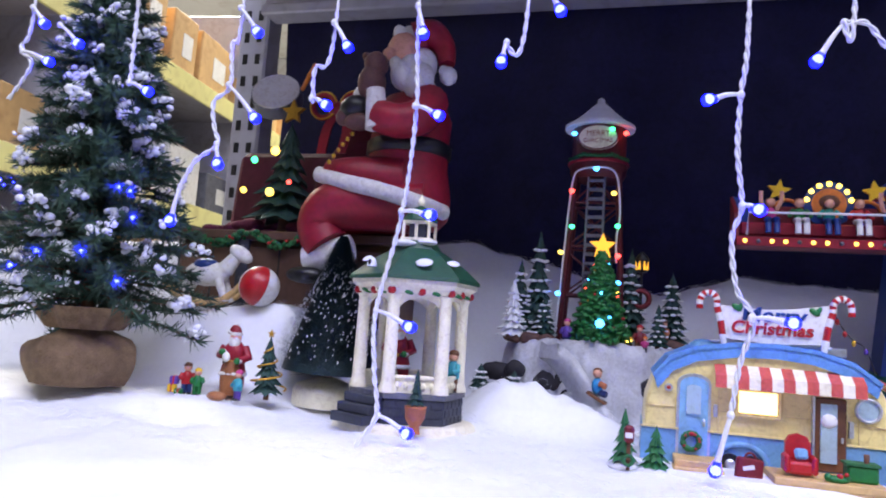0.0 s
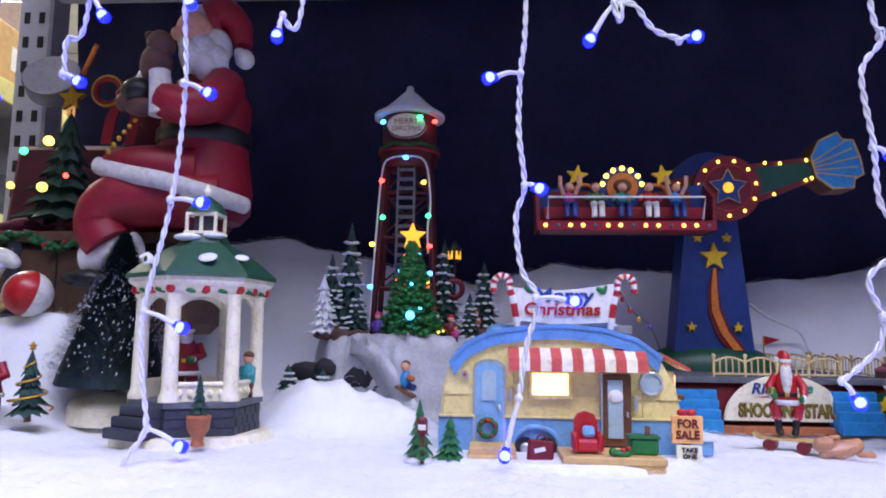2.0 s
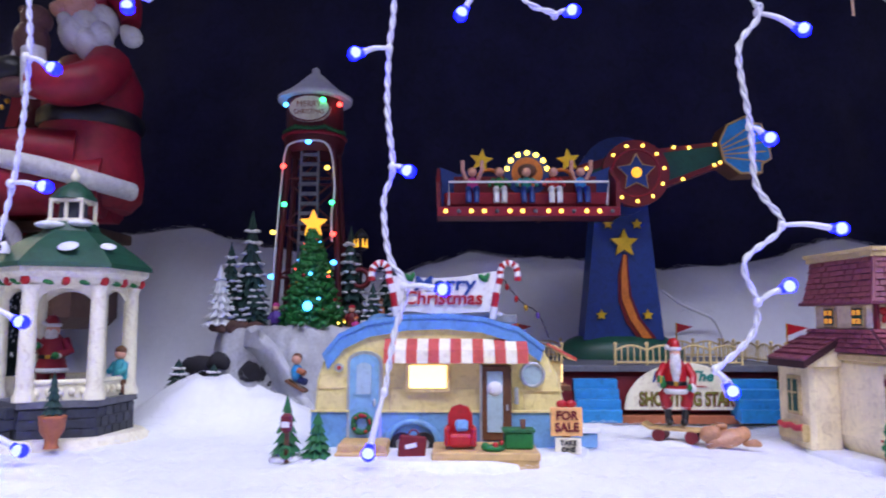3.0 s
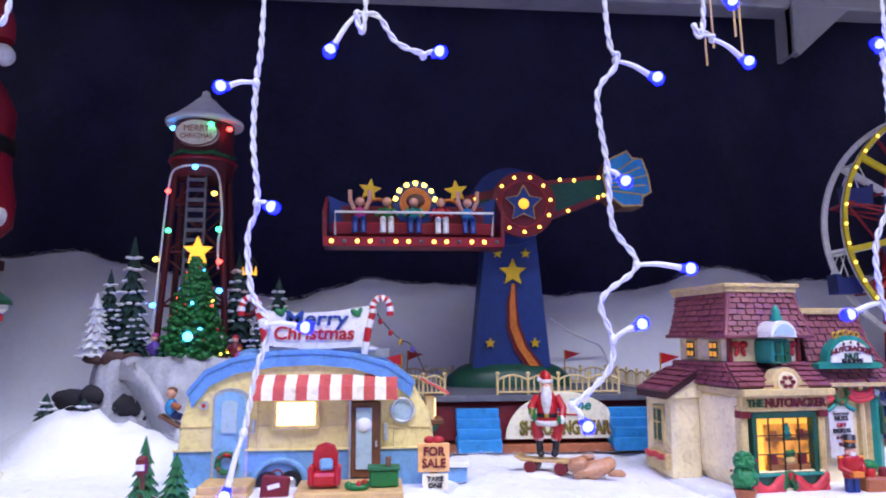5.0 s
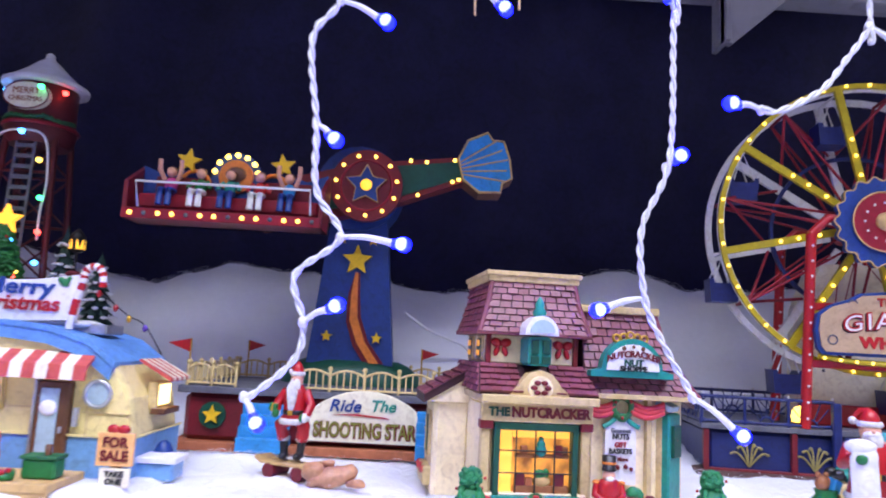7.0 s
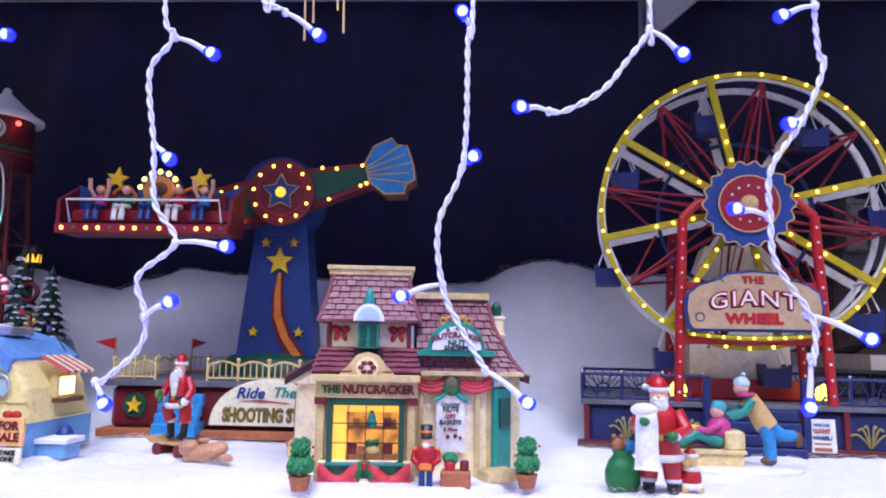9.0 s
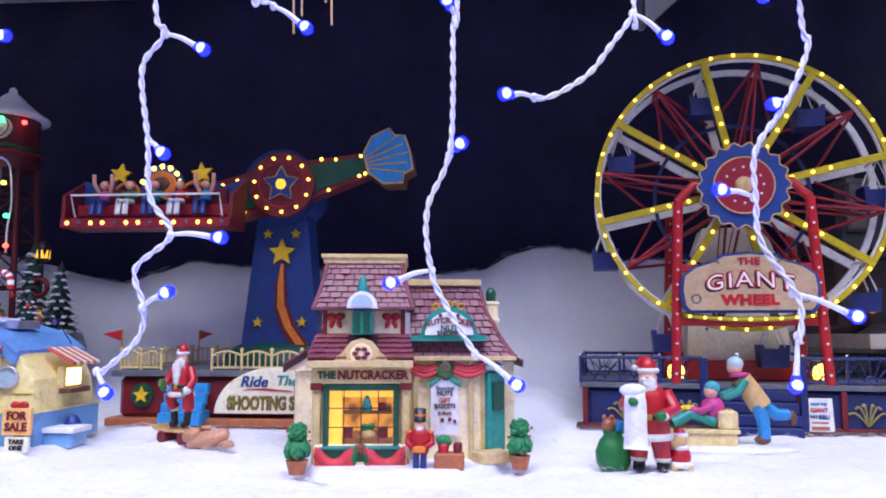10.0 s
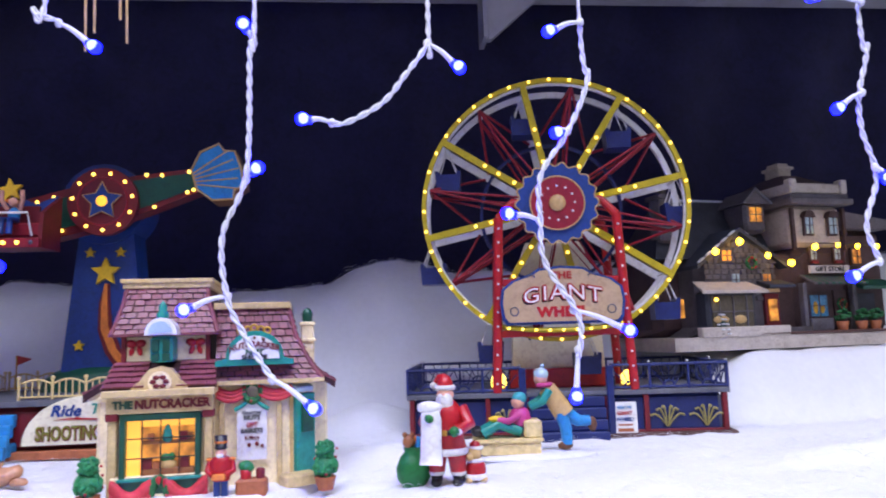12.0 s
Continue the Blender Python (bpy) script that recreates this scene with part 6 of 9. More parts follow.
for sx in (-1, 1):
    b.slot(0).tube([(sx * 0.0075, 0, 0.0285), (sx * 0.0088, -0.001, 0.022), (sx * 0.004, -0.0065, 0.0195)], 0.0021, 7)
    b.slot(5).ball((sx * 0.0078, 0, 0.0295), 0.0026, (1, 1, 0.5), 8, 5)
b.slot(5).box((0, -0.0062, 0.0185), (0.009, 0.005, 0.004))
b.slot(4).ball((0, -0.0003, 0.0335), 0.0040, u=10, v=8)
b.slot(1).ball((0, -0.0032, 0.0322), 0.0022, (1.2, 0.6, 1), 8, 6)
b.slot(3).lathe([(0.0042, 0.0365), (0.0046, 0.0375), (0.0040, 0.0380), (0.0044, 0.0455), (0.001, 0.046)], n=12)
b.slot(5).lathe([(0.0044, 0.0405), (0.0046, 0.0412), (0.0044, 0.042)], n=12)
solid("nutcracker_figure", b, [RED, WHITE, RIDEBLUE, BLACK, SKIN, ORANGE], "painted soldier nutcracker in a red coat by the shop", "figurine", pose(0.4985, 0.576, -0.007))


def greybeard(name, m, h, label, pose_kind="stand", extra=None, coat=RED):
    """A painted figurine about h high, as one mesh."""
    b = B()
    k = h
    sq = pose_kind == "crouch"
    for sx in (-1, 1):
        b.slot(3).ball((sx * 0.10 * k, -0.03 * k, 0.035 * k), 0.06 * k, (0.9, 1.5, 0.7), 10, 6)
        if sq:
            b.slot(3).cyl((sx * 0.11 * k, 0, 0.03 * k), (sx * 0.13 * k, 0.0, 0.20 * k), 0.052 * k, 0.055 * k, 10)
            b.slot(1).torus((sx * 0.13 * k, 0, 0.21 * k), 0.055 * k, 0.03 * k, 12, 6)
            b.slot(0).tube([(sx * 0.13 * k, 0, 0.22 * k), (sx * 0.17 * k, -0.05 * k, 0.34 * k), (sx * 0.07 * k, 0.02 * k, 0.42 * k)], 0.085 * k, 10)
        else:
            b.slot(3).cyl((sx * 0.10 * k, 0, 0.03 * k), (sx * 0.10 * k, 0, 0.10 * k), 0.05 * k, 0.055 * k, 10)
            b.slot(1).torus((sx * 0.10 * k, 0, 0.115 * k), 0.052 * k, 0.026 * k, 12, 6)
            b.slot(0).cyl((sx * 0.10 * k, 0, 0.12 * k), (sx * 0.08 * k, 0, 0.34 * k), 0.072 * k, 0.09 * k, 10)
    z0 = 0.38 if sq else 0.30
    b.slot(0).lathe([(0.175 * k, z0 * k), (0.185 * k, (z0 + 0.02) * k), (0.150 * k, 0.47 * k), (0.160 * k, 0.58 * k), (0.150 * k, 0.68 * k), (0.08 * k, 0.76 * k)], n=18, sy=0.82)
    b.slot(1).torus((0, 0, (z0 + 0.01) * k), 0.170 * k, 0.034 * k, 20, 6)
    b.slot(3).lathe([(0.152 * k, 0.455 * k), (0.160 * k, 0.46 * k), (0.160 * k, 0.50 * k), (0.152 * k, 0.505 * k)], n=18, sy=0.84)
    b.slot(5).box((0, -0.135 * k, 0.48 * k), (0.06 * k, 0.02 * k, 0.05 * k))
    arms = {"stand": (((-0.20, -0.03, 0.56), (-0.13, -0.14, 0.62)), ((0.22, -0.04, 0.55), (0.12, -0.15, 0.50))), "crouch": (((-0.24, -0.03, 0.56), (-0.20, -0.14, 0.47)), ((0.24, -0.03, 0.56), (0.22, -0.13, 0.44)))}["crouch" if sq else "stand"]
    for (e, w), sx in zip(arms, (-1, 1)):
        b.slot(0).tube([(sx * 0.14 * k, 0, 0.69 * k), (e[0] * k, e[1] * k, e[2] * k), (w[0] * k, w[1] * k, w[2] * k)], 0.062 * k, 10, 0.055 * k)
        b.slot(1).ball((w[0] * k, w[1] * k, w[2] * k), 0.062 * k, (1, 1, 0.7), 10, 6)
        b.slot(4).ball((w[0] * k * 0.9, (w[1] - 0.045) * k, w[2] * k), 0.048 * k, u=10, v=6)
    b.slot(2).ball((0, -0.01 * k, 0.815 * k), 0.080 * k, (1, 1, 1.05), 14, 10)
    b.slot(2).ball((0, -0.09 * k, 0.82 * k), 0.018 * k, u=8, v=6)
    b.slot(1).ball((0, -0.055 * k, 0.745 * k), 0.082 * k, (1.0, 0.7, 1.25), 12, 8)
    b.slot(1).ball((0, -0.085 * k, 0.792 * k), 0.034 * k, (1.6, 0.7, 0.6), 10, 6)
    b.slot(1).torus((0, 0, 0.875 * k), 0.075 * k, 0.026 * k, 16, 6)
    b.slot(0).lathe([(0.076 * k, 0.88 * k), (0.070 * k, 0.93 * k), (0.045 * k, 0.975 * k), (0.010 * k, 0.995 * k)], n=14)
    b.slot(0).tube([(0, 0, 0.97 * k), (-0.06 * k, 0.03 * k, 0.97 * k), (-0.10 * k, 0.03 * k, 0.92 * k)], 0.035 * k, 8, 0.02 * k)
    b.slot(1).ball((-0.115 * k, 0.03 * k, 0.895 * k), 0.033 * k, u=10, v=6)
    if extra:
        extra(b, k)
    return solid(name, b, [coat, FUR, SKIN, BLACK, GREEN, GOLD, WHITE, LEATHER], label, "figurine", m)


def scroll(b, k):
    b.slot(6)
    rings = []
    for z, y, w in ((0.70, -0.19, 0.10), (0.66, -0.23, 0.11), (0.60, -0.20, 0.12), (0.50, -0.21, 0.12), (0.40, -0.235, 0.12), (0.32, -0.225, 0.125), (0.25, -0.235, 0.13), (0.22, -0.27, 0.13)):
        rings.append([(-0.09 * k - w * k * 0.9, y * k + 0.02 * k, z * k), (-0.09 * k + w * k * 0.7, y * k, z * k), (-0.09 * k + w * k * 0.7, y * k + 0.014 * k, z * k), (-0.09 * k - w * k * 0.9, y * k + 0.034 * k, z * k)])
    b.ring(rings)
    b.ball((-0.12 * k, -0.17 * k, 0.71 * k), 0.075 * k, (1.6, 0.7, 0.8), 10, 6)


greybeard("bearded_figurine", pose(0.6560, 0.566, -0.001, 0, 0, -16), 0.077, "painted red and white bearded figurine reading a long white list", extra=scroll)


def gifts(b, k):
    b.slot(4).box((-0.21 * k, -0.19 * k, 0.53 * k), (0.10 * k, 0.08 * k, 0.08 * k), (0, 10, 0))
    b.slot(5).box((-0.21 * k, -0.19 * k, 0.53 * k), (0.025 * k, 0.085 * k, 0.085 * k), (0, 10, 0))
    b.slot(6).ball((0.22 * k, -0.17 * k, 0.44 * k), 0.05 * k, u=10, v=6)
    for z, w in ((0.70, 0.085), (0.63, 0.075), (0.56, 0.055), (0.51, 0.035)):
        b.slot(1).ball((0, -0.125 * k, z * k), w * k, (1, 0.55, 1.15), 10, 7)


sk = pose(0.2915, 0.653, -0.004, 0, 0, -28)
greybeard("bearded_figurine", sk @ pose(0, 0, 0.0185, 0, 0, 12) @ Matrix.Diagonal((0.82, 0.9, 1.04, 1)), 0.066, "crouching painted bearded figurine with gifts on a skateboard", "crouch", gifts)
bo = thing("skateboard", sk @ pose(0, 0, 0.0), "tan skateboard with red wheels on a snow patch", "skateboard")
part("board", B().add([(x, y, z) for x, z in ((-0.026, 0.0195), (-0.020, 0.0165), (0.020, 0.0165), (0.027, 0.0205)) for y in (-0.009, 0.009)] + [(x, y, z - 0.0018) for x, z in ((-0.026, 0.0195), (-0.020, 0.0165), (0.020, 0.0165), (0.027, 0.0205)) for y in (-0.009, 0.009)],
     [(0, 2, 3, 1), (2, 4, 5, 3), (4, 6, 7, 5), (8, 9, 11, 10), (10, 11, 13, 12), (12, 13, 15, 14), (0, 8, 10, 2), (2, 10, 12, 4), (4, 12, 14, 6), (1, 3, 11, 9), (3, 5, 13, 11), (5, 7, 15, 13), (0, 1, 9, 8), (6, 14, 15, 7)]), TAN, bo)
for x in (-0.013, 0.012):
    part("wheel", B().cyl((x, -0.009, 0.0105), (x, 0.009, 0.0105), 0.0052, n=14), DRED, bo)
part("snow_base", B().ball((-0.006, 0, 0.001), 0.020, (1.6, 0.8, 0.32), 18, 8).ball((0.022, -0.006, 0.0), 0.010, (1.6, 0.6, 0.4), 12, 6), RSNOW, bo)
b = B().ball((0, 0, 0.0085), 0.0095, (1.9, 0.85, 0.66), 20, 14, (0, -14, 10)).ball((-0.013, -0.002, 0.0115), 0.0068, (1.2, 0.9, 0.9), 16, 10).ball((0.017, -0.002, 0.0055), 0.0045, (1.6, 0.9, 0.7), 12, 8).ball((-0.004, 0.003, 0.0165), 0.0032, (1.5, 0.8, 0.9), 10, 6)
b.v = [tuple(Vector(p) + Vector((0, 0, 0.0022 * noise.noise(Vector(p) * 160)))) for p in b.v]
solid("resin_lump_figure", b, paint("tan_resin", S(190, 138, 104), 0.4, var=0.35, coat=0.2), "plain brown moulded resin shape lying on the snow", "figurine", pose(0.3235, 0.632, -0.001, 0, 0, -8))

# green gift sack and a toy beside the list reader
sk2 = thing("gift_sack", pose(0.6325, 0.574, -0.002) @ Matrix.Diagonal((0.82, 0.82, 0.92, 1)), "bulging green sack with toys at its mouth", "sack")
part("sack", B().lathe([(0.010, 0.0), (0.0145, 0.006), (0.0150, 0.014), (0.0115, 0.022), (0.0075, 0.026), (0.0088, 0.0295)], n=18, sy=0.85), GREEN, sk2)
part("toy", B().ball((-0.004, -0.002, 0.0335), 0.0052, u=10, v=8).ball((-0.007, -0.002, 0.039), 0.0022, u=8, v=6).ball((-0.001, -0.002, 0.039), 0.0022, u=8, v=6), LEATHER, sk2, "brown soft toy")
part("parcel", B().box((0.006, 0.0, 0.032), (0.008, 0.008, 0.009), (10, 12, 20)), SKY, sk2, "blue parcel")
part("horn", B().ball((0.001, 0.002, 0.034), 0.004, u=8, v=6), ORANGE, sk2)
b = B().ball((0, 0, 0.0085), 0.0075, (1, 0.9, 1.15), 12, 8)
b.slot(1).torus((0, 0, 0.004), 0.0065, 0.0022, 14, 6).torus((0, 0, 0.015), 0.0048, 0.0016, 12, 6)
b.slot(2).ball((-0.001, -0.001, 0.0195), 0.0056, u=12, v=8).ball((-0.0045, -0.0045, 0.0182), 0.0030, u=8, v=6).ball((-0.0055, 0.001, 0.0205), 0.0022, (0.7, 1, 1.4), 8, 6)
b.slot(1).torus((0.0005, 0, 0.0235), 0.0042, 0.0015, 12, 6)
b.slot(0).lathe([(0.0042, 0.0235), (0.0036, 0.0268), (0.0005, 0.0285)], n=12)
for sx in (-1, 1):
    b.slot(2).ball((sx * 0.005, -0.004, 0.002), 0.003, (1, 1.3, 0.8), 8, 6)
solid("plush_toy_figure", b, [RED, WHITE, TAN], "small tan plush toy in a red suit", "toy", pose(0.6760, 0.568, 0.0))

# sled with a child, pushed by another
sl = thing("sled", pose(0.7170, 0.662, 0.002, 0, 0, -4), "cream painted wooden sled on a snow patch", "sled")
part("runner", B().plate([(-0.026, 0.004), (-0.022, 0.001), (0.026, 0.001), (0.026, 0.011), (-0.030, 0.012)], -0.010, -0.007), RAILY, sl)
part("runner", B().plate([(-0.026, 0.004), (-0.022, 0.001), (0.026, 0.001), (0.026, 0.011), (-0.030, 0.012)], 0.007, 0.010), RAILY, sl)
part("seat", B().box((-0.001, 0, 0.0125), (0.058, 0.024, 0.003)), RAILY, sl)
part("backrest", B().box((0.020, 0, 0.021), (0.015, 0.022, 0.015)), RAILY, sl)
part("snow_base", B().ball((0.018, 0, -0.002), 0.03, (1.9, 0.75, 0.12), 24, 8), RSNOW, sl)
b = B()
b.slot(1).tube([(0.010, -0.004, 0.019), (-0.008, -0.006, 0.026), (-0.022, -0.006, 0.018)], 0.0048, 8)
b.slot(1).tube([(0.010, 0.004, 0.019), (-0.008, 0.005, 0.026), (-0.022, 0.006, 0.018)], 0.0048, 8)
b.slot(3).ball((-0.026, -0.006, 0.0195), 0.0042, (1.3, 0.9, 1), 8, 6).ball((-0.026, 0.006, 0.0195), 0.0042, (1.3, 0.9, 1), 8, 6)
b.slot(0).ball((0.010, 0, 0.029), 0.0088, (1.1, 0.9, 1.2), 12, 8, (0, 20, 0))
b.slot(0).tube([(0.009, -0.007, 0.033), (0.0, -0.009, 0.028), (-0.009, -0.007, 0.029)], 0.003, 8)
b.slot(5).ball((-0.010, -0.006, 0.030), 0.0045, (1.6, 0.8, 0.6), 8, 6)
b.slot(2).ball((0.009, -0.001, 0.0425), 0.0056, u=10, v=8)
b.slot(4).ball((0.0105, 0, 0.046), 0.0064, (1, 1, 0.85), 10, 6)
solid("sledding_child_figurine", b, [MAGENTA, TEAL, SKIN, BLACK, CYAN, STAR], "painted child figurine in pink coat sitting on a sled", "figurine", pose(0.7170, 0.662, 0.002, 0, 0, -4))
b = B()
b.slot(1).tube([(-0.002, -0.003, 0.030), (0.001, -0.004, 0.018), (0.002, -0.004, 0.004)], 0.0058, 8, 0.0045)
b.slot(1).tube([(0.002, 0.004, 0.030), (0.014, 0.005, 0.022), (0.024, 0.005, 0.022)], 0.0058, 8, 0.0045)
b.slot(3).ball((0.000, -0.004, 0.003), 0.0044, (1.5, 0.9, 0.8), 8, 6).ball((0.026, 0.005, 0.019), 0.0044, (0.9, 0.9, 1.5), 8, 6)
b.slot(0).tube([(0.001, 0, 0.029), (-0.007, 0, 0.042), (-0.013, 0, 0.051)], 0.0092, 10, 0.0078)
for sy in (-1, 1):
    b.slot(5).tube([(-0.012, sy * 0.007, 0.050), (-0.018, sy * 0.008, 0.041), (-0.028, sy * 0.005, 0.036)], 0.0034, 8)
b.slot(6).torus((-0.015, 0, 0.054), 0.0055, 0.0022, 12, 6)
b.slot(2).ball((-0.018, 0, 0.0595), 0.0062, u=10, v=8)
b.slot(4).ball((-0.0175, 0, 0.0630), 0.0068, (1, 1, 0.85), 10, 6).ball((-0.016, 0, 0.070), 0.002, u=8, v=6)
solid("pushing_child_figurine", b, [TAN, SKY, SKIN, BROWN, FROST, TEAL, MAGENTA], "painted child figurine in vest and blue trousers pushing the sled", "figurine", pose(0.7660, 0.666, 0.004, 0, 0, -4))


# ---- gazebo ----
gz = thing("gazebo", pose(-0.208, 0.663, 0.0, 0, 0, 0) @ Matrix.Diagonal((0.89, 0.89, 1.0, 1)), "white columned model gazebo with green snow-dotted roof", "gazebo")


def octo(r, z, sy=0.95, turn=-96.0, n=6):
    return [(r * math.cos(radians(turn) + math.tau * k / n), sy * r * math.sin(radians(turn) + math.tau * k / n), z) for k in range(n)]


part("snow_base", B().ring([[(0.074 * q * math.cos(a) * (1 + 0.05 * math.sin(4 * a)), -0.003 + 0.066 * q * math.sin(a), z) for a in (math.tau * k / 32 for k in range(32))] for q, z in ((1.02, -0.004), (1.0, 0.004), (0.94, 0.007))]), CREAM, gz)
part("stone_drum", B().ring([octo(0.0605, 0.004), octo(0.0605, 0.031)], smooth=False), DARK, gz, "dark stone base")
part("floor_slab", B().ring([octo(0.0635, 0.030), octo(0.0635, 0.035)], smooth=False), GREY, gz)
rr = random.Random(8)
P8 = octo(0.0605, 0)
for k in range(6):
    a, b_ = Vector(P8[k]), Vector(P8[(k + 1) % 6])
    if (a.y + b_.y) > 0.02:
        continue
    nrm = Vector(((a + b_).x, (a + b_).y, 0)).normalized()
    for row in range(3):
        for j in range(5):
            u0, u1 = (j + (0.5 if row % 2 else 0)) / 5 + 0.01, (j + 1 + (0.5 if row % 2 else 0)) / 5 - 0.02
            u1 = min(u1, 0.985)
            if u1 - u0 < 0.05:
                continue
            z0, z1 = 0.0065 + 0.0078 * row, 0.0065 + 0.0078 * row + 0.0068
            w = [a.lerp(b_, u0), a.lerp(b_, u1)]
            o = nrm * rr.uniform(0.0008, 0.0015)
            q = [w[0] + Vector((0, 0, z0)), w[1] + Vector((0, 0, z0)), w[1] + Vector((0, 0, z1)), w[0] + Vector((0, 0, z1))]
            part("stone_block", B().add([p + o for p in q] + q, [(0, 1, 2, 3), (0, 4, 5, 1), (1, 5, 6, 2), (2, 6, 7, 3), (3, 7, 4, 0)]), DARK, gz)
for k in range(3):
    part("step", B().box((-0.030 - 0.004 * (2 - k), -0.044 - 0.0065 * (2 - k), 0.010 + 0.0085 * k), (0.048, 0.022, 0.0085), (0, 0, -26)), DARK, gz, "dark grey step")
for k in range(6):
    x, y, _ = octo(0.0545, 0)[k]
    c = part("column", B().lathe([(0.0095, 0.035), (0.0095, 0.039), (0.0078, 0.042), (0.0072, 0.046), (0.0064, 0.115), (0.0062, 0.119), (0.0082, 0.124)], (x, y, 0), 14), CREAM, gz, "fluted cream column")
    nx, ny, _ = octo(0.0545, 0)[(k + 1) % 6]
    # arch panel between columns
    a, b_ = Vector((x, y, 0)), Vector((nx, ny, 0))
    inn = Vector((-(a + b_).x, -(a + b_).y, 0)).normalized() * 0.003
    n = 10
    top, bot = [], []
    for j in range(n + 1):
        p = a.lerp(b_, j / n)
        t = abs(j / n - 0.5) * 2
        top.append(p + Vector((0, 0, 0.127)))
        bot.append(p + Vector((0, 0, 0.097 + 0.025 * math.sqrt(max(0, 1 - t ** 2)))))
    vs = top + bot + [p + inn for p in top] + [p + inn for p in bot]
    m = n + 1
    part("arch_panel", B().add(vs, [(m + j, m + j + 1, j + 1, j) for j in range(n)] + [(2 * m + j, 2 * m + j + 1, 3 * m + j + 1, 3 * m + j) for j in range(n)] + [(3 * m + j, 3 * m + j + 1, m + j + 1, m + j) for j in range(n)]), CREAM, gz)
    if k not in (5, 2):
        low = [a + Vector((0, 0, 0.034)), b_ + Vector((0, 0, 0.034)), b_ + Vector((0, 0, 0.0485)), a + Vector((0, 0, 0.0485))]
        panel = part("low_panel", B().add(low + [p + inn for p in low], [(0, 1, 2, 3), (7, 6, 5, 4), (3, 2, 6, 7), (0, 4, 5, 1)]), CREAM, gz, "low cream panel with a moulded scroll")
        rail = B().tube([tuple(a + Vector((0, 0, 0.049))), tuple(b_ + Vector((0, 0, 0.049)))], 0.0022, 6)
        part("rail", rail, CREAM, panel)
        scr = B()
        for j in range(1, 6):
            p = a.lerp(b_, j / 6) - inn * 0.3
            scr.ball((p.x, p.y, 0.0415), 0.0030, (1, 0.5, 1.1), 8, 6)
        part("moulding", scr, CREAM, panel)
part("frieze", B().ring([octo(0.0625, 0.126), octo(0.0635, 0.130), octo(0.0695, 0.134), octo(0.0695, 0.139)], smooth=False), CREAM, gz, "cream frieze")
for k in range(6):
    a, b_ = Vector(octo(0.0610, 0.1275)[k]), Vector(octo(0.0610, 0.1275)[(k + 1) % 6])
    for t, m in ((0.0, RED), (0.27, GREEN), (0.5, RED), (0.73, GREEN)):
        p = a.lerp(b_, t)
        part("garland_piece", B().ball((p.x * 1.02, p.y * 1.02, p.z - (0.0 if m is RED else 0.001)), 0.0040, (1.15 if m is RED else 1.6, 0.5, 1.0 if m is RED else 0.5), 8, 6, (0, 0 if m is RED else 15, 0)), m, gz)
part("ceiling_board", B().ring([octo(0.06, 0.1245), octo(0.06, 0.1265)], smooth=False), CREAM, gz)
part("roof", B().ring([octo(0.073, 0.138), octo(0.072, 0.1415), octo(0.058, 0.152), octo(0.042, 0.162), octo(0.026, 0.170), octo(0.020, 0.178)], smooth=False), ROOFG, gz, "green roof with snow patches")
sp = B()
for x, y, z, r, q in ((0.022, -0.046, 0.1545, 0.0095, 0.5), (0.048, -0.026, 0.156, 0.007, 0.4), (-0.01, -0.02, 0.1745, 0.014, 0.25), (-0.046, -0.033, 0.157, 0.007, 0.5), (0.013, -0.012, 0.1765, 0.012, 0.25)):
    sp.ball((x, y, z), r, (1, 0.7, 0.16 if q > 0.3 else 0.25), 12, 6, (38 if q > 0.3 else 0, 0, 30 if x > 0.03 else (-30 if x < -0.03 else 0)))
part("roof_snow", sp, RSNOW, gz, "white snow patches")
for x, y in ((-0.036, -0.044),):
    v = part("roof_vent", B().lathe([(0.0052, 0), (0.0050, 0.004), (0.003, 0.0075), (0.001, 0.0085)], (x, y, 0.149), 10), RSNOW, gz)
    part("vent_hole", B().ball((x - 0.001, y - 0.0042, 0.1525), 0.0024, (0.9, 0.6, 1.2), 10, 6), BLACK, v)
cu = part("cupola", B().box((0, 0, 0.1795), (0.034, 0.030, 0.003)).box((0, 0, 0.1965), (0.032, 0.028, 0.003)), CREAM, gz, "open white cupola")
for sx in (-1, 0, 1):
    for sy in (-1, 1):
        part("cupola_post", B().box((sx * 0.0145, sy * 0.0125, 0.188), (0.003, 0.003, 0.016)), CREAM, cu)
part("cupola_core", B().box((0, 0, 0.188), (0.02, 0.018, 0.016)), DARK, cu)
part("cupola_roof", B().lathe([(0.020, 0.198), (0.0195, 0.2), (0.014, 0.207), (0.006, 0.212), (0.002, 0.214)], n=6, turn=-1.675), ROOFG, cu)
part("finial", B().lathe([(0.002, 0.213), (0.0042, 0.216), (0.0042, 0.219), (0.0015, 0.223), (0.0005, 0.2255)], n=10), CREAM, cu)
pt = thing("potted_shrub", pose(-0.1795, 0.598, 0.004), "small dark green conical shrub in a clay urn", "plant")
part("urn", B().lathe([(0.0055, 0), (0.0045, 0.003), (0.0045, 0.006), (0.0085, 0.013), (0.0092, 0.021), (0.0098, 0.023), (0.008, 0.0235)], n=16), TERRA, pt)
small_pine(pt, (0, 0, 0.021), 0.034, 0.0085, 5, (PINE, RSNOW), False, 9)
greybeard("bearded_figurine", pose(-0.222, 0.668, 0.035, 0, 0, 10), 0.066, "painted bearded figurine standing inside the gazebo", coat=DEEPRED)


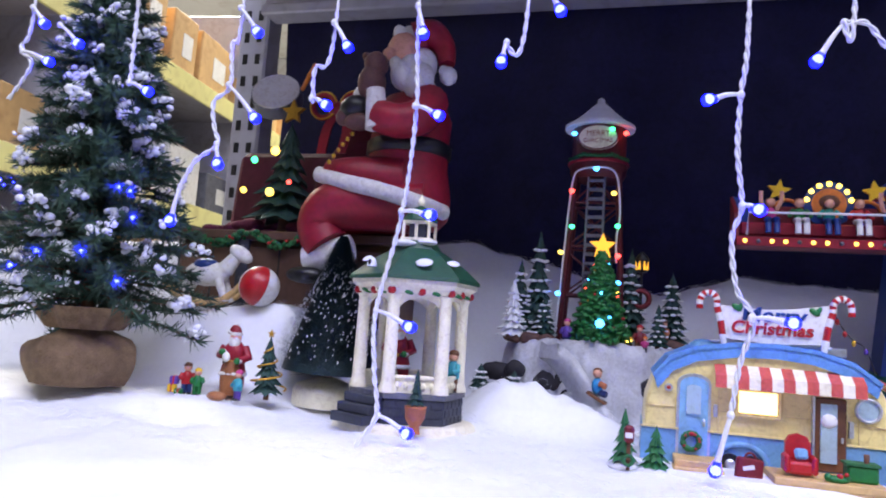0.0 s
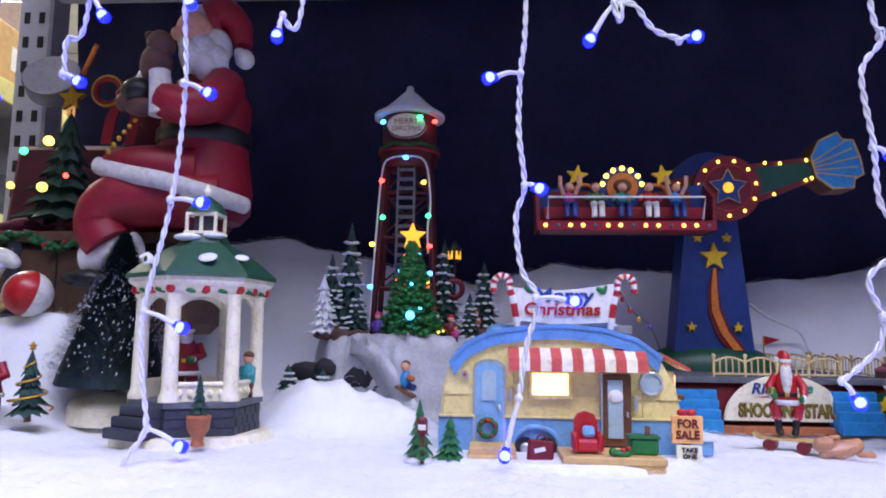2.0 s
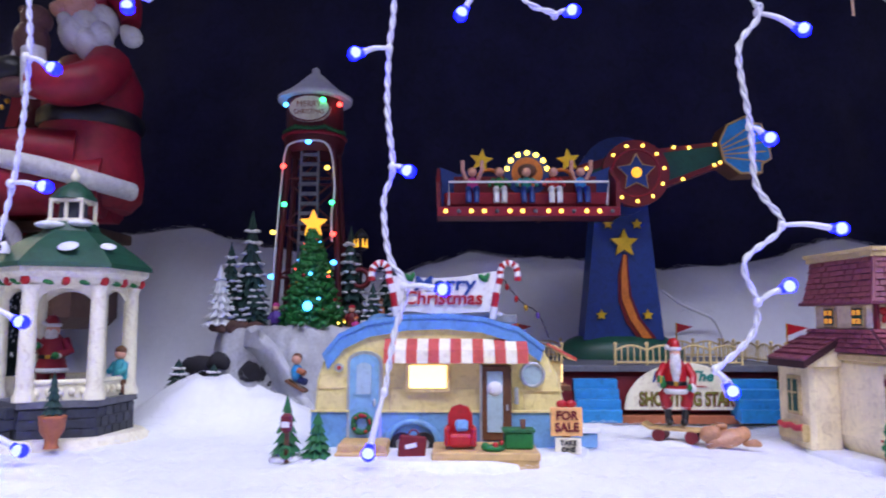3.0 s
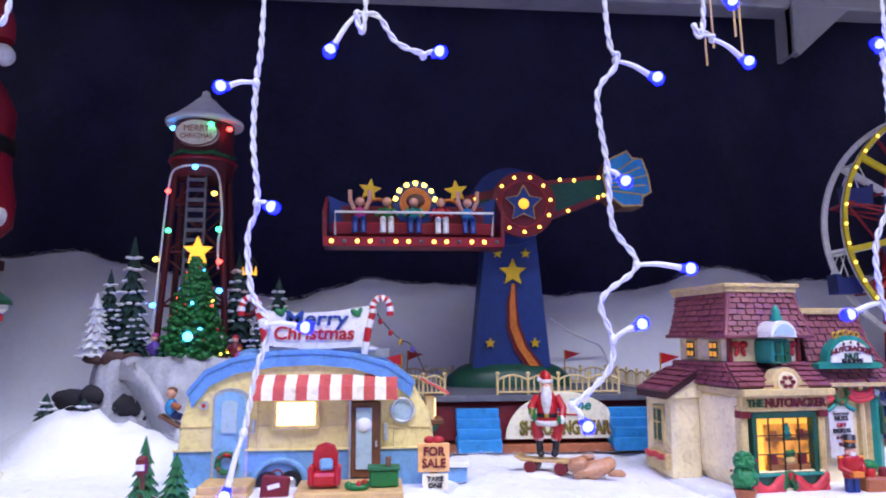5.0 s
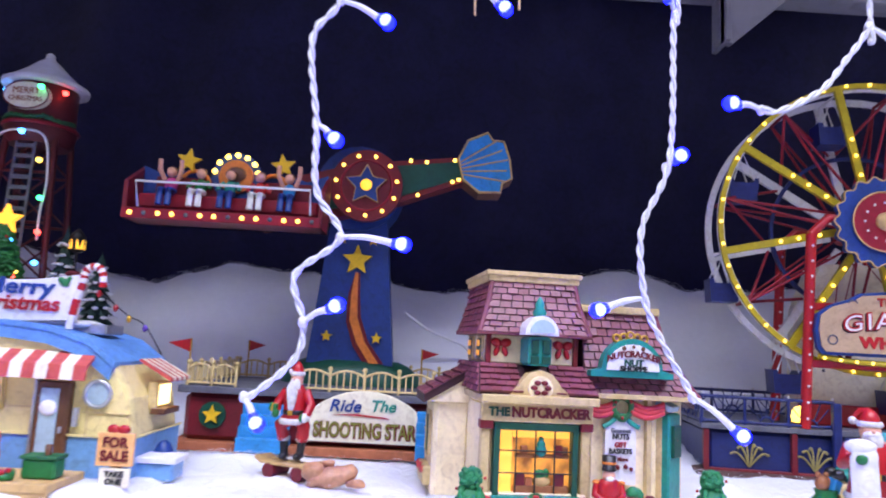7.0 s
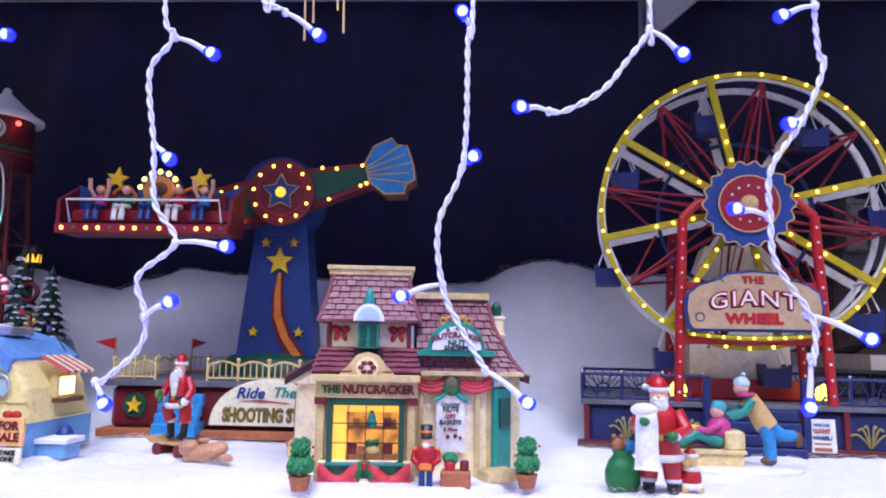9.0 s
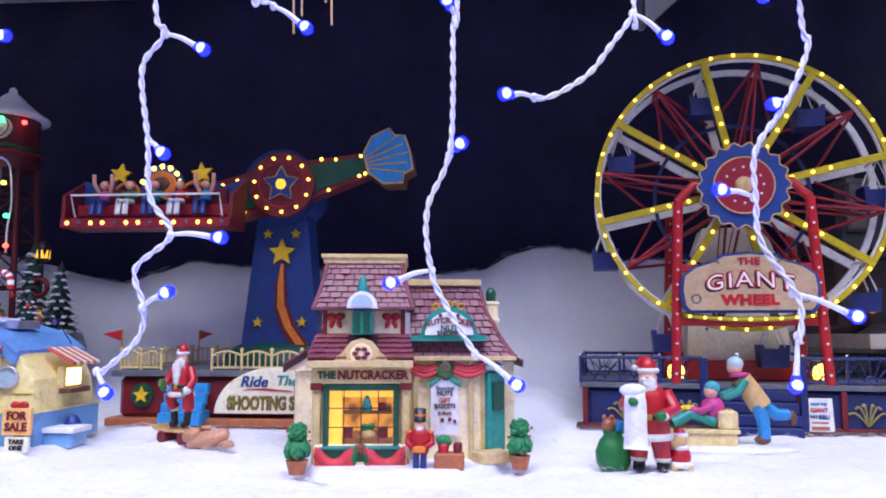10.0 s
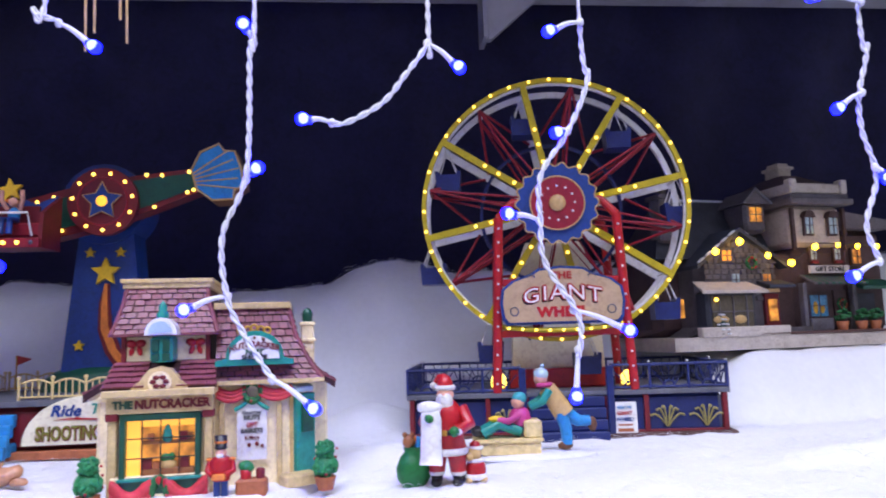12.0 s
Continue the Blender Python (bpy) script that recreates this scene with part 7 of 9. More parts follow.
def child(name, m, h, coat, trousers, hat, label):
    b = B()
    k = h
    for sx in (-1, 1):
        b.slot(1).cyl((sx * 0.08 * k, 0, 0), (sx * 0.07 * k, 0, 0.35 * k), 0.075 * k, 0.085 * k, 8)
        b.slot(0).tube([(sx * 0.15 * k, 0, 0.62 * k), (sx * 0.22 * k, -0.05 * k, 0.5 * k), (sx * 0.15 * k, -0.14 * k, 0.45 * k)], 0.06 * k, 7)
        b.slot(3).ball((sx * 0.08 * k, -0.03 * k, 0.02 * k), 0.09 * k, (0.9, 1.3, 0.5), 8, 5)
    b.slot(0).lathe([(0.17 * k, 0.30 * k), (0.18 * k, 0.4 * k), (0.15 * k, 0.62 * k), (0.07 * k, 0.7 * k)], n=12, sy=0.8)
    b.slot(2).ball((0, 0, 0.80 * k), 0.12 * k, u=10, v=8)
    b.slot(4).ball((0, 0.015 * k, 0.87 * k), 0.13 * k, (1, 1, 0.75), 10, 6)
    return solid(name, b, [coat, trousers, SKIN, BLACK, hat], label, "figurine", m)


child("child_figurine", pose(-0.168, 0.676, 0.035, 0, 0, -30), 0.042, CYAN, BROWN, BROWN, "small painted child figurine in a pale blue coat")

# bottle-brush tree beside the gazebo
def bristles(rng, n, h, r, z0, power, wid, length=1.0):
    vs, fs = [], []
    for i in range(n):
        t = 1 - rng.random() ** power
        z = z0 + (h - z0) * t
        R = r * (1 - t) ** 0.85 + 0.004
        a = rng.random() * math.tau
        q = R * rng.uniform(0.75, 1.08) * length
        d = Vector((math.cos(a), math.sin(a), rng.uniform(-0.05, 0.45)))
        p0, p1 = Vector((0, 0, z)), Vector((0, 0, z)) + d * q
        sd = d.cross(Vector((0, 0, 1))).normalized() * wid
        k = len(vs)
        st_ = p0.lerp(p1, 0.45)
        vs += [st_ + sd, st_ - sd, p1]
        fs.append((k, k + 1, k + 2))
    return vs, fs


bt = thing("bottle_brush_tree", pose(-0.316, 0.715, 0.016, 0, 2, 0), "dark green bottle-brush fir with frosted bristle tips", "tree")
rng = random.Random(5)
part("crown", B().add(*bristles(rng, 26000, 0.170, 0.063, 0.022, 1.7, 0.0007)), BRUSH, bt)
part("inner_core", B().lathe([(0.050, 0.024), (0.047, 0.036), (0.033, 0.08), (0.015, 0.13), (0.002, 0.165)], n=14), BRUSH, bt)
fl = B()
for i in range(1300):
    t = 1 - rng.random() ** 1.7
    z = 0.024 + 0.13 * t
    R = (0.062 * (1 - t) ** 0.85 + 0.002) * rng.uniform(0.86, 1.0)
    a = rng.random() * math.tau
    c = (R * math.cos(a), R * math.sin(a), z + 0.2 * R)
    e = rng.uniform(0.0006, 0.0015)
    fl.add([(c[0] - e, c[1], c[2] - e), (c[0] + e, c[1] - e, c[2]), (c[0], c[1] + e, c[2] + e), (c[0] + e * 0.3, c[1] - e, c[2] + 2 * e)], [(0, 1, 2), (0, 3, 1), (1, 3, 2), (0, 2, 3)])
tagged(part("frost", fl, RSNOW, bt, "white frost"), kind="stuff")
part("trunk", B().cyl((0, 0, 0), (0, 0, 0.165), 0.006, 0.002, 8), BROWN, bt)
part("base_disc", B().lathe([(0.036, -0.012), (0.036, 0.004), (0.032, 0.010), (0.01, 0.018)], n=20), CREAM, bt)

# bearded figure with children
def robe(b, k):
    b.slot(7).lathe([(0.15 * k, 0.02 * k), (0.16 * k, 0.3 * k), (0.10 * k, 0.5 * k)], (0, -0.045 * k, 0), 14)
    b.slot(6).ball((-0.05 * k, -0.2 * k, 0.55 * k), 0.06 * k, (1, 0.6, 1.2), 8, 6)


greybeard("bearded_figurine", pose(-0.385, 0.640, 0.014, 0, 0, 12), 0.070, "painted bearded figurine in a dark red and brown robe", extra=robe, coat=DEEPRED)
child("child_figurine", pose(-0.412, 0.622, 0.013, 0, 0, 20), 0.028, GREEN, GREEN, STAR, "small painted child figurine in green with a yellow hat")
child("child_figurine", pose(-0.428, 0.628, 0.013, 0, 0, 40), 0.032, RED, RIDEBLUE, BROWN, "small painted child figurine in red and blue")
child("child_figurine", pose(-0.366, 0.620, 0.013, 0, 0, -30), 0.030, CYAN, PURPLE, MAGENTA, "small painted child figurine in blue and violet")
solid("brown_parcel", B().ball((0, 0, 0.004), 0.0065, (1.6, 1, 0.7), 12, 6), LEATHER, "brown rounded gift bundle on the snow", "parcel", pose(-0.383, 0.612, 0.012))
for x, m, z in ((-0.440, STAR, 0.016), (-0.432, GREEN, 0.012), (-0.438, PURPLE, 0.024)):
    g = thing("gift_box", pose(x, 0.622, z - 0.002, 0, 0, 15), "small bright gift box beside the children", "gift", "gift boxes")
    part("box", B().box((0, 0, 0.004), (0.008, 0.007, 0.008)), m, g)
    part("ribbon", B().box((0, 0, 0.0042), (0.0018, 0.0074, 0.0084)), RED, g)
t = thing("decorated_fir", pose(-0.345, 0.638, 0.014), "green model fir wound with a gold garland", "tree")
small_pine(t, (0, 0, 0), 0.062, 0.018, 6, (PINE, GOLD), False, 11)
part("garland", B().tube([(0.019 * (1 - u) * math.cos(u * 22), 0.019 * (1 - u) * math.sin(u * 22), 0.010 + 0.048 * u) for u in (i / 70 for i in range(70))], 0.0010, 5), GOLD, t, "gold garland")
part("star", B().plate(starpts(0, 0.064, 0.004), -0.001, 0.001), GOLD, t)

# ---- snowy artificial tree in burlap ----
st = thing("artificial_tree", pose(-0.533, 0.60, 0.026), "snow-dusted green artificial fir with its root ball in burlap", "tree")
rng = random.Random(12)
lm = B()
sack = []
for i in range(10):
    u = i / 9
    sack.append([((0.044 + 0.010 * math.sin(math.pi * u)) * (1 + 0.07 * math.sin(5 * a + u * 3) + 0.04 * math.sin(11 * a)) * math.cos(a) * (1 - 0.55 * step(0.72, 1, u)), (0.042 + 0.009 * math.sin(math.pi * u)) * (1 + 0.06 * math.sin(4 * a + 1)) * math.sin(a) * (1 - 0.55 * step(0.72, 1, u)), -0.010 + 0.054 * u + 0.004 * math.sin(3 * a) * u) for a in (math.tau * k / 40 for k in range(40))])
part("burlap_wrap", B().ring(sack), BURLAP, st, "brown burlap wrapping")
part("burlap_collar", B().ring([[((0.034 + 0.016 * u) * (1 + 0.12 * math.sin(9 * a)) * math.cos(a), (0.032 + 0.015 * u) * (1 + 0.12 * math.sin(9 * a + 1)) * math.sin(a), 0.044 + 0.022 * u) for a in (math.tau * k / 48 for k in range(48))] for u in (0, 0.5, 1.0)]), BURLAP, st)
part("trunk", B().cyl((0, 0, 0.04), (-0.012, 0, 0.46), 0.008, 0.002, 8), BROWN, st)
nv, nf = [], []
sc_ = B()
wood = B()
tips = []
for i in range(300):
    t = (i + rng.random()) / 300
    z = 0.065 + 0.385 * t
    L = 0.118 * (1 - t) ** 0.9 + 0.010
    a = i * 2.4 + rng.uniform(-0.3, 0.3)
    L *= rng.uniform(0.75, 1.1)
    base = Vector((-0.012 * t, 0, z))
    rise = rng.uniform(-0.12, 0.35)
    pts = [base + Vector((math.cos(a) * L * s, math.sin(a) * L * s * 0.85, rise * L * s - 0.15 * L * s * s)) for s in (0, 0.35, 0.7, 1.0)]
    wood.tube(pts, 0.0011, 4, 0.0006, caps=False)
    tips.append(pts[-1])
    line = spline(pts, 7)
    for j, p in enumerate(line):
        if j < 2:
            continue
        d = (line[min(j + 1, len(line) - 1)] - line[j - 1]).normalized()
        for q in range(8):
            o = Vector((rng.gauss(0, 1), rng.gauss(0, 1), rng.gauss(0, 1))).normalized()
            w = (d * 0.75 + o).normalized() * rng.uniform(0.010, 0.018)
            sd = w.cross(o + Vector((0.01, 0.02, 0.03))).normalized() * 0.0014
            k = len(nv)
            nv += [p + sd, p - sd, p + w]
            nf.append((k, k + 1, k + 2))
    for j in range(rng.choice((0, 0, 0, 1, 1, 2))):
        p = line[rng.randrange(9, len(line))] + Vector((0, 0, 0.003))
        for e in range(11):
            sc_.ball(tuple(p + Vector((rng.gauss(0, 0.0048), rng.gauss(0, 0.0048), rng.gauss(0.001, 0.0032)))), rng.uniform(0.0018, 0.0046), (1.2, 1, 0.8), 6, 4, (rng.uniform(-40, 40), rng.uniform(-40, 40), 0))
tagged(part("branch_wood", wood, BROWN, st), kind="stuff")
tagged(part("needle_mass", B().add(nv, nf), NEEDLE, st), kind="stuff")
tagged(part("snow_flocking", sc_, RSNOW, st, "white flocked snow"), kind="stuff")
led = 0
for p in tips:
    if p.y < -0.02 and led < 12 and rng.random() < 0.25:
        part("tree_bulb", B().ball(tuple(p), 0.0022, u=8, v=6), L_BLUE, st, "tiny glowing blue bulb")
        led += 1

# ---- toy chest with the large seated figure ----
CM = pose(-0.375, 0.835, 0.095)
ce = thing("toy_chest", CM, "dark brown wooden toy chest with iron straps and garland", "chest")
part("body", B().box((-0.065, 0.035, 0.045), (0.30, 0.13, 0.105)), CHEST, ce)
part("seat_rim", B().box((-0.065, 0.035, 0.100), (0.312, 0.14, 0.012)), CHEST, ce)
part("lid", B().box((-0.09, 0.115, 0.170), (0.26, 0.03, 0.15), (-8, 0, 0), 0.01), paint("lid_plum", S(98, 34, 56), 0.6, var=0.4, grain=25), ce, "plum coloured raised lid")
for x in (-0.11, 0.03):
    s_ = part("strap", B().box((x, -0.032, 0.045), (0.016, 0.004, 0.107)), DARK, ce)
    for k in range(5):
        part("rivet", B().ball((x, -0.0345, 0.005 + 0.02 * k), 0.0022, u=8, v=5), GREY, s_)
for x in (-0.205, -0.155, -0.06, -0.01):
    part("plank_joint", B().box((x, -0.0302, 0.045), (0.002, 0.001, 0.10)), BLACK, ce)
rng = random.Random(21)
for x0, x1 in ((-0.19, -0.105), (-0.095, -0.022)):
    b = B()
    b2 = B()
    for i in range(90):
        u = i / 89
        c = (x0 + (x1 - x0) * u + rng.uniform(-0.004, 0.004), -0.036 + rng.uniform(-0.004, 0.004), 0.104 - 0.016 * math.sin(math.pi * u) + rng.uniform(-0.004, 0.004))
        (b if i % 6 else b2).ball(c, rng.uniform(0.0028, 0.0045) if i % 6 else 0.003, (1, 1, 0.8), 5, 4)
    g = part("garland", b, LEAF, ce, "green garland swag with berries")
    part("garland_berries", b2, RED, g)
b = B()
for i in range(40):
    b.ball((rng.uniform(-0.19, -0.02), rng.uniform(-0.01, 0.08), 0.108 + rng.uniform(0, 0.012)), rng.uniform(0.008, 0.016), (1.2, 1, 0.6), 8, 5)
part("fabric_lining", b, paint("lining_plum", S(110, 40, 70), 0.8, var=0.4, grain=60), ce)

sa_ = B()
# seated on the chest, turned to the left, a teddy in his arms
YS = -0.03
sa_.slot(0).lathe([(0.050, 0.118), (0.062, 0.130), (0.064, 0.155), (0.057, 0.19), (0.056, 0.22), (0.056, 0.258), (0.042, 0.285), (0.02, 0.296)], (0.094, 0.012 + YS, 0), 26, sy=0.9)
sa_.slot(1).tube(spline([(-0.013, -0.040 + YS, 0.172), (0.03, -0.060 + YS, 0.160), (0.085, -0.064 + YS, 0.150), (0.135, -0.046 + YS, 0.139), (0.156, 0.0 + YS, 0.136)], 6), 0.0098, 10)
sa_.slot(0).tube(spline([(0.10, -0.02 + YS, 0.170), (0.04, -0.042 + YS, 0.172), (0.0, -0.040 + YS, 0.176)], 5), 0.030, 12, 0.012)
sa_.slot(0).tube(spline([(0.13, -0.015 + YS, 0.138), (0.06, -0.034 + YS, 0.138), (0.012, -0.040 + YS, 0.132), (-0.004, -0.042 + YS, 0.110), (0.010, -0.042 + YS, 0.086)], 6), 0.032, 14, 0.029)
sa_.slot(0).tube(spline([(0.12, 0.03 + YS, 0.138), (0.04, 0.02 + YS, 0.134), (0.0, 0.02 + YS, 0.12), (0.0, 0.02 + YS, 0.08)], 5), 0.032, 12, 0.028)
sa_.slot(1).tube([(-0.018, -0.044 + YS, 0.069), (0.045, -0.044 + YS, 0.084)], 0.0165, 14)
sa_.slot(3).ball((-0.014, -0.05 + YS, 0.050), 0.017, (1.7, 0.8, 0.6), 12, 8)
sa_.slot(3).lathe([(0.0575, 0.204), (0.0600, 0.207), (0.0600, 0.221), (0.0570, 0.224)], (0.094, 0.012 + YS, 0), 26, sy=0.9)
sa_.slot(0).tube(spline([(0.128, -0.020 + YS, 0.272), (0.132, -0.050 + YS, 0.245), (0.108, -0.066 + YS, 0.232), (0.076, -0.066 + YS, 0.240)], 6), 0.0255, 12, 0.020)
sa_.slot(1).tube([(0.078, -0.068 + YS, 0.222), (0.070, -0.070 + YS, 0.272)], 0.0150, 12, 0.0120)
sa_.slot(7).ball((0.050, -0.064 + YS, 0.232), 0.014, (1.5, 0.9, 0.8), 12, 8).ball((0.026, -0.060 + YS, 0.240), 0.010, (1.2, 0.9, 1.2), 12, 8)
sa_.slot(3).ball((0.040, -0.058 + YS, 0.252), 0.019, (1.15, 0.9, 0.9), 14, 8)
sa_.slot(7).ball((0.056, -0.054 + YS, 0.286), 0.021, (0.9, 0.9, 1.2), 14, 8).ball((0.060, -0.054 + YS, 0.312), 0.0165, u=12, v=8).ball((0.046, -0.056 + YS, 0.322), 0.006, u=8, v=6)
sa_.slot(4).ball((0.036, -0.040 + YS, 0.272), 0.013, (0.9, 0.9, 1.4), 12, 8)
sa_.slot(2).ball((0.082, -0.014 + YS, 0.345), 0.0245, (1, 0.95, 1.1), 16, 10).ball((0.060, -0.022 + YS, 0.341), 0.0065, u=8, v=6).ball((0.070, -0.034 + YS, 0.335), 0.009, u=8, v=6)
sa_.slot(4)
for x, y, z, r in ((0.088, -0.030, 0.306, 0.017), (0.098, -0.022, 0.318, 0.018), (0.105, -0.028, 0.296, 0.017), (0.120, -0.020, 0.288, 0.015), (0.112, -0.010, 0.330, 0.018), (0.130, -0.014, 0.276, 0.011), (0.078, -0.032, 0.322, 0.009), (0.094, -0.008, 0.356, 0.017), (0.076, -0.020, 0.369, 0.010), (0.086, -0.006, 0.372, 0.012), (0.118, -0.024, 0.308, 0.014), (0.138, -0.016, 0.263, 0.007)):
    sa_.ball((x, y + YS, z), r, (1, 0.85, 1.25), 10, 7, (0, -20, 0))
sa_.slot(0).tube(spline([(0.098, 0.0 + YS, 0.368), (0.116, 0.0 + YS, 0.374), (0.134, 0.0 + YS, 0.358), (0.142, -0.004 + YS, 0.330)], 6), 0.027, 12, 0.011)
sa_.slot(4).ball((0.147, -0.010 + YS, 0.312), 0.0125, u=12, v=8).ball((0.141, -0.012 + YS, 0.318), 0.008, u=8, v=6)
for i in range(7):
    sa_.slot(5).ball((0.012 + 0.006 * i, -0.062 + YS, 0.182 + 0.007 * i), 0.003, u=6, v=5)
sa_.v = [(0.098 + (x - 0.095) * 0.87 + 0.004 * step(0.20, 0.30, z), y, z if z < 0.2 else 0.2 + (z - 0.2) * 0.90) for x, y, z in sa_.v]
solid("bearded_figurine", sa_, [DEEPRED, FUR, SKIN, BLACK, WHITE, GOLD, GREEN, paint("toy_brown", S(96, 62, 58), 0.6, var=0.3)], "large painted bearded figurine seated on the chest holding toys", "figurine", CM)

lt = thing("lit_tabletop_tree", CM @ pose(-0.075, 0.0, 0.108), "small dark lit fir with a gold star on the chest", "tree")
small_pine(lt, (0, 0, 0), 0.150, 0.052, 7, (PINE, RSNOW), False, 31)
part("star", B().plate(starpts(0, 0.163, 0.017), -0.003, 0.003), GOLD, lt, "gold star")
for x, y, z, m, r in ((0.001, -0.040, 0.100, L_WARM, 0.0055), (-0.026, -0.042, 0.088, L_GRN, 0.0042), (0.004, -0.050, 0.045, L_YEL, 0.0055), (-0.036, -0.045, 0.048, L_YEL, 0.004), (0.024, -0.04, 0.06, L_RED, 0.003)):
    part("bulb", B().ball((x, y, z), r, u=10, v=8), m, lt, "glowing coloured bulb")
bw = thing("ribbon_bow", CM @ pose(-0.010, 0.0, 0.250), "dark red ribbon bow with hanging tails above the chest", "bow")
for sx in (-1, 1):
    part("loop", B().torus((sx * 0.021, 0, 0.029), 0.016, 0.0042, 18, 6, "y"), DEEPRED, bw)
    part("loop_edge", B().torus((sx * 0.021, -0.003, 0.029), 0.0185, 0.0014, 18, 5, "y"), GOLD, bw, "gold ribbon edge")
    line = spline([(0, 0, 0.02), (sx * 0.014, 0, 0.0), (sx * 0.014 - 0.006, 0, -0.035)], 5)
    part("tail", B().ring([[(p.x - 0.0065, -0.001, p.z), (p.x + 0.0065, -0.001, p.z), (p.x + 0.0065, 0.001, p.z), (p.x - 0.0065, 0.001, p.z)] for p in line], smooth=False), DEEPRED, bw)
part("knot", B().ball((0, -0.004, 0.024), 0.009), DEEPRED, bw)
sk3 = thing("toy_sack", CM @ pose(0.005, 0.06, 0.095), "dark red toy sack leaning behind the bow", "sack")
part("sack", B().lathe([(0.055, 0), (0.072, 0.04), (0.064, 0.10), (0.04, 0.14), (0.022, 0.155), (0.028, 0.168)], n=22, sy=0.7), paint("sack_red", S(92, 20, 40), 0.8, var=0.3, grain=40), sk3)
bl = B()
NB, NV = 36, 14
vv = [(0.0235 * math.sin(t) * math.cos(a), 0.0235 * math.sin(t) * math.sin(a), -0.0235 * math.cos(t)) for t in (math.pi * (0.01 + 0.98 * v / NV) for v in range(NV + 1)) for a in (math.tau * k / NB for k in range(NB))]
bl.add(vv, [(v * NB + k, v * NB + (k + 1) % NB, (v + 1) * NB + (k + 1) % NB, (v + 1) * NB + k) for v in range(NV) for k in range(NB)], True)
bl.m = [(k // 9) % 2 for v in range(NV) for k in range(NB)]
solid("beach_ball", bl, [RED, WHITE], "red and white striped toy ball on the snow", "ball", pose(-0.423, 0.742, 0.128, 14, 16, 52))
rh = B()
rh.ball((0, 0, 0.040), 0.017, (1.7, 0.9, 0.9), 14, 8).tube([(0.022, 0, 0.046), (0.034, 0, 0.062)], 0.011, 10, 0.008).ball((0.040, 0, 0.066), 0.011, (1.5, 0.8, 0.8), 12, 8, (0, 30, 0))
for sx in (-1, 1):
    for sy in (-1, 1):
        rh.tube([(sx * 0.018, sy * 0.008, 0.034), (sx * 0.030, sy * 0.010, 0.008)], 0.006, 8, 0.004)
ho = thing("rocking_horse", pose(-0.500, 0.752, 0.100, 0, 0, 8), "white and blue model rocking horse on tan rockers", "toy horse")
part("horse", rh, WHITE, ho, "white horse shape")
part("saddle", B().ball((-0.002, 0, 0.050), 0.013, (1.2, 1.15, 0.7), 12, 6), RIDEBLUE, ho)
for sy in (-1, 1):
    part("rocker", B().tube([(0.058 * math.sin(u), sy * 0.011, 0.060 - 0.056 * math.cos(u)) for u in (i * 0.16 for i in range(-6, 7))], 0.004, 8), TAN, ho)
dd = thing("tin_drum", CM @ pose(-0.115, 0.03, 0.295, 60, 20, 0), "grey and white round toy drum on the lid", "drum")
part("drum_shell", B().cyl((0, 0, 0), (0, 0, 0.02), 0.034, n=28), GREY, dd)
part("drum_skin", B().cyl((0, 0, 0.0201), (0, 0, 0.022), 0.0325, n=28), WHITE, dd)
part("stick", B().cyl((0.03, 0.02, 0.02), (0.05, 0.035, 0.06), 0.003, n=8), ORANGE, dd)


# ---- snowy rock with the water tower ----
def rock_z(x, y):
    e = math.hypot((x + 0.045) / 0.115, (y - 0.88) / 0.085)
    return 0.091 * (1 - step(0.86, 1.12, e + 0.10 * noise.noise(Vector((x * 30, y * 30, 5)))))


nx_, ny_ = 80, 64
rk = B()
gx_, gy_ = np.linspace(-0.19, 0.10, nx_), np.linspace(0.77, 1.0, ny_)
vs = []
for y in gy_:
    for x in gx_:
        z = rock_z(x, y)
        rough = 0.006 * noise.noise(Vector((x * 45, y * 45, z * 40))) + 0.003 * noise.noise(Vector((x * 120, y * 120, 2)))
        vs.append((float(x), float(y) + (0.012 * noise.noise(Vector((x * 35, z * 60, 7))) if 0.01 < z < 0.088 else 0), z + rough * (1 if z > 0.005 else 0) - 0.002))
rk.add(vs, [(j * nx_ + i, j * nx_ + i + 1, (j + 1) * nx_ + i + 1, (j + 1) * nx_ + i) for j in range(ny_ - 1) for i in range(nx_ - 1)], True)
rock = thing("snowy_rock", pose(0, 0, 0), "white moulded snow rock carrying the tower and trees", "rock")
ROCKSNOW = paint("frosted_rock", (0.50, 0.51, 0.56), 0.5, var=0.25, grain=70, bump=0.5, wash=0.25, coat=0.2)
part("snow_shell", rk, ROCKSNOW, rock)
rng = random.Random(2)
# Brown stones on top; the lower dark lumps paint the shade of cave hollows.
CAVE = paint("hollow_shade", S(40, 38, 46), 0.8, var=0.4)
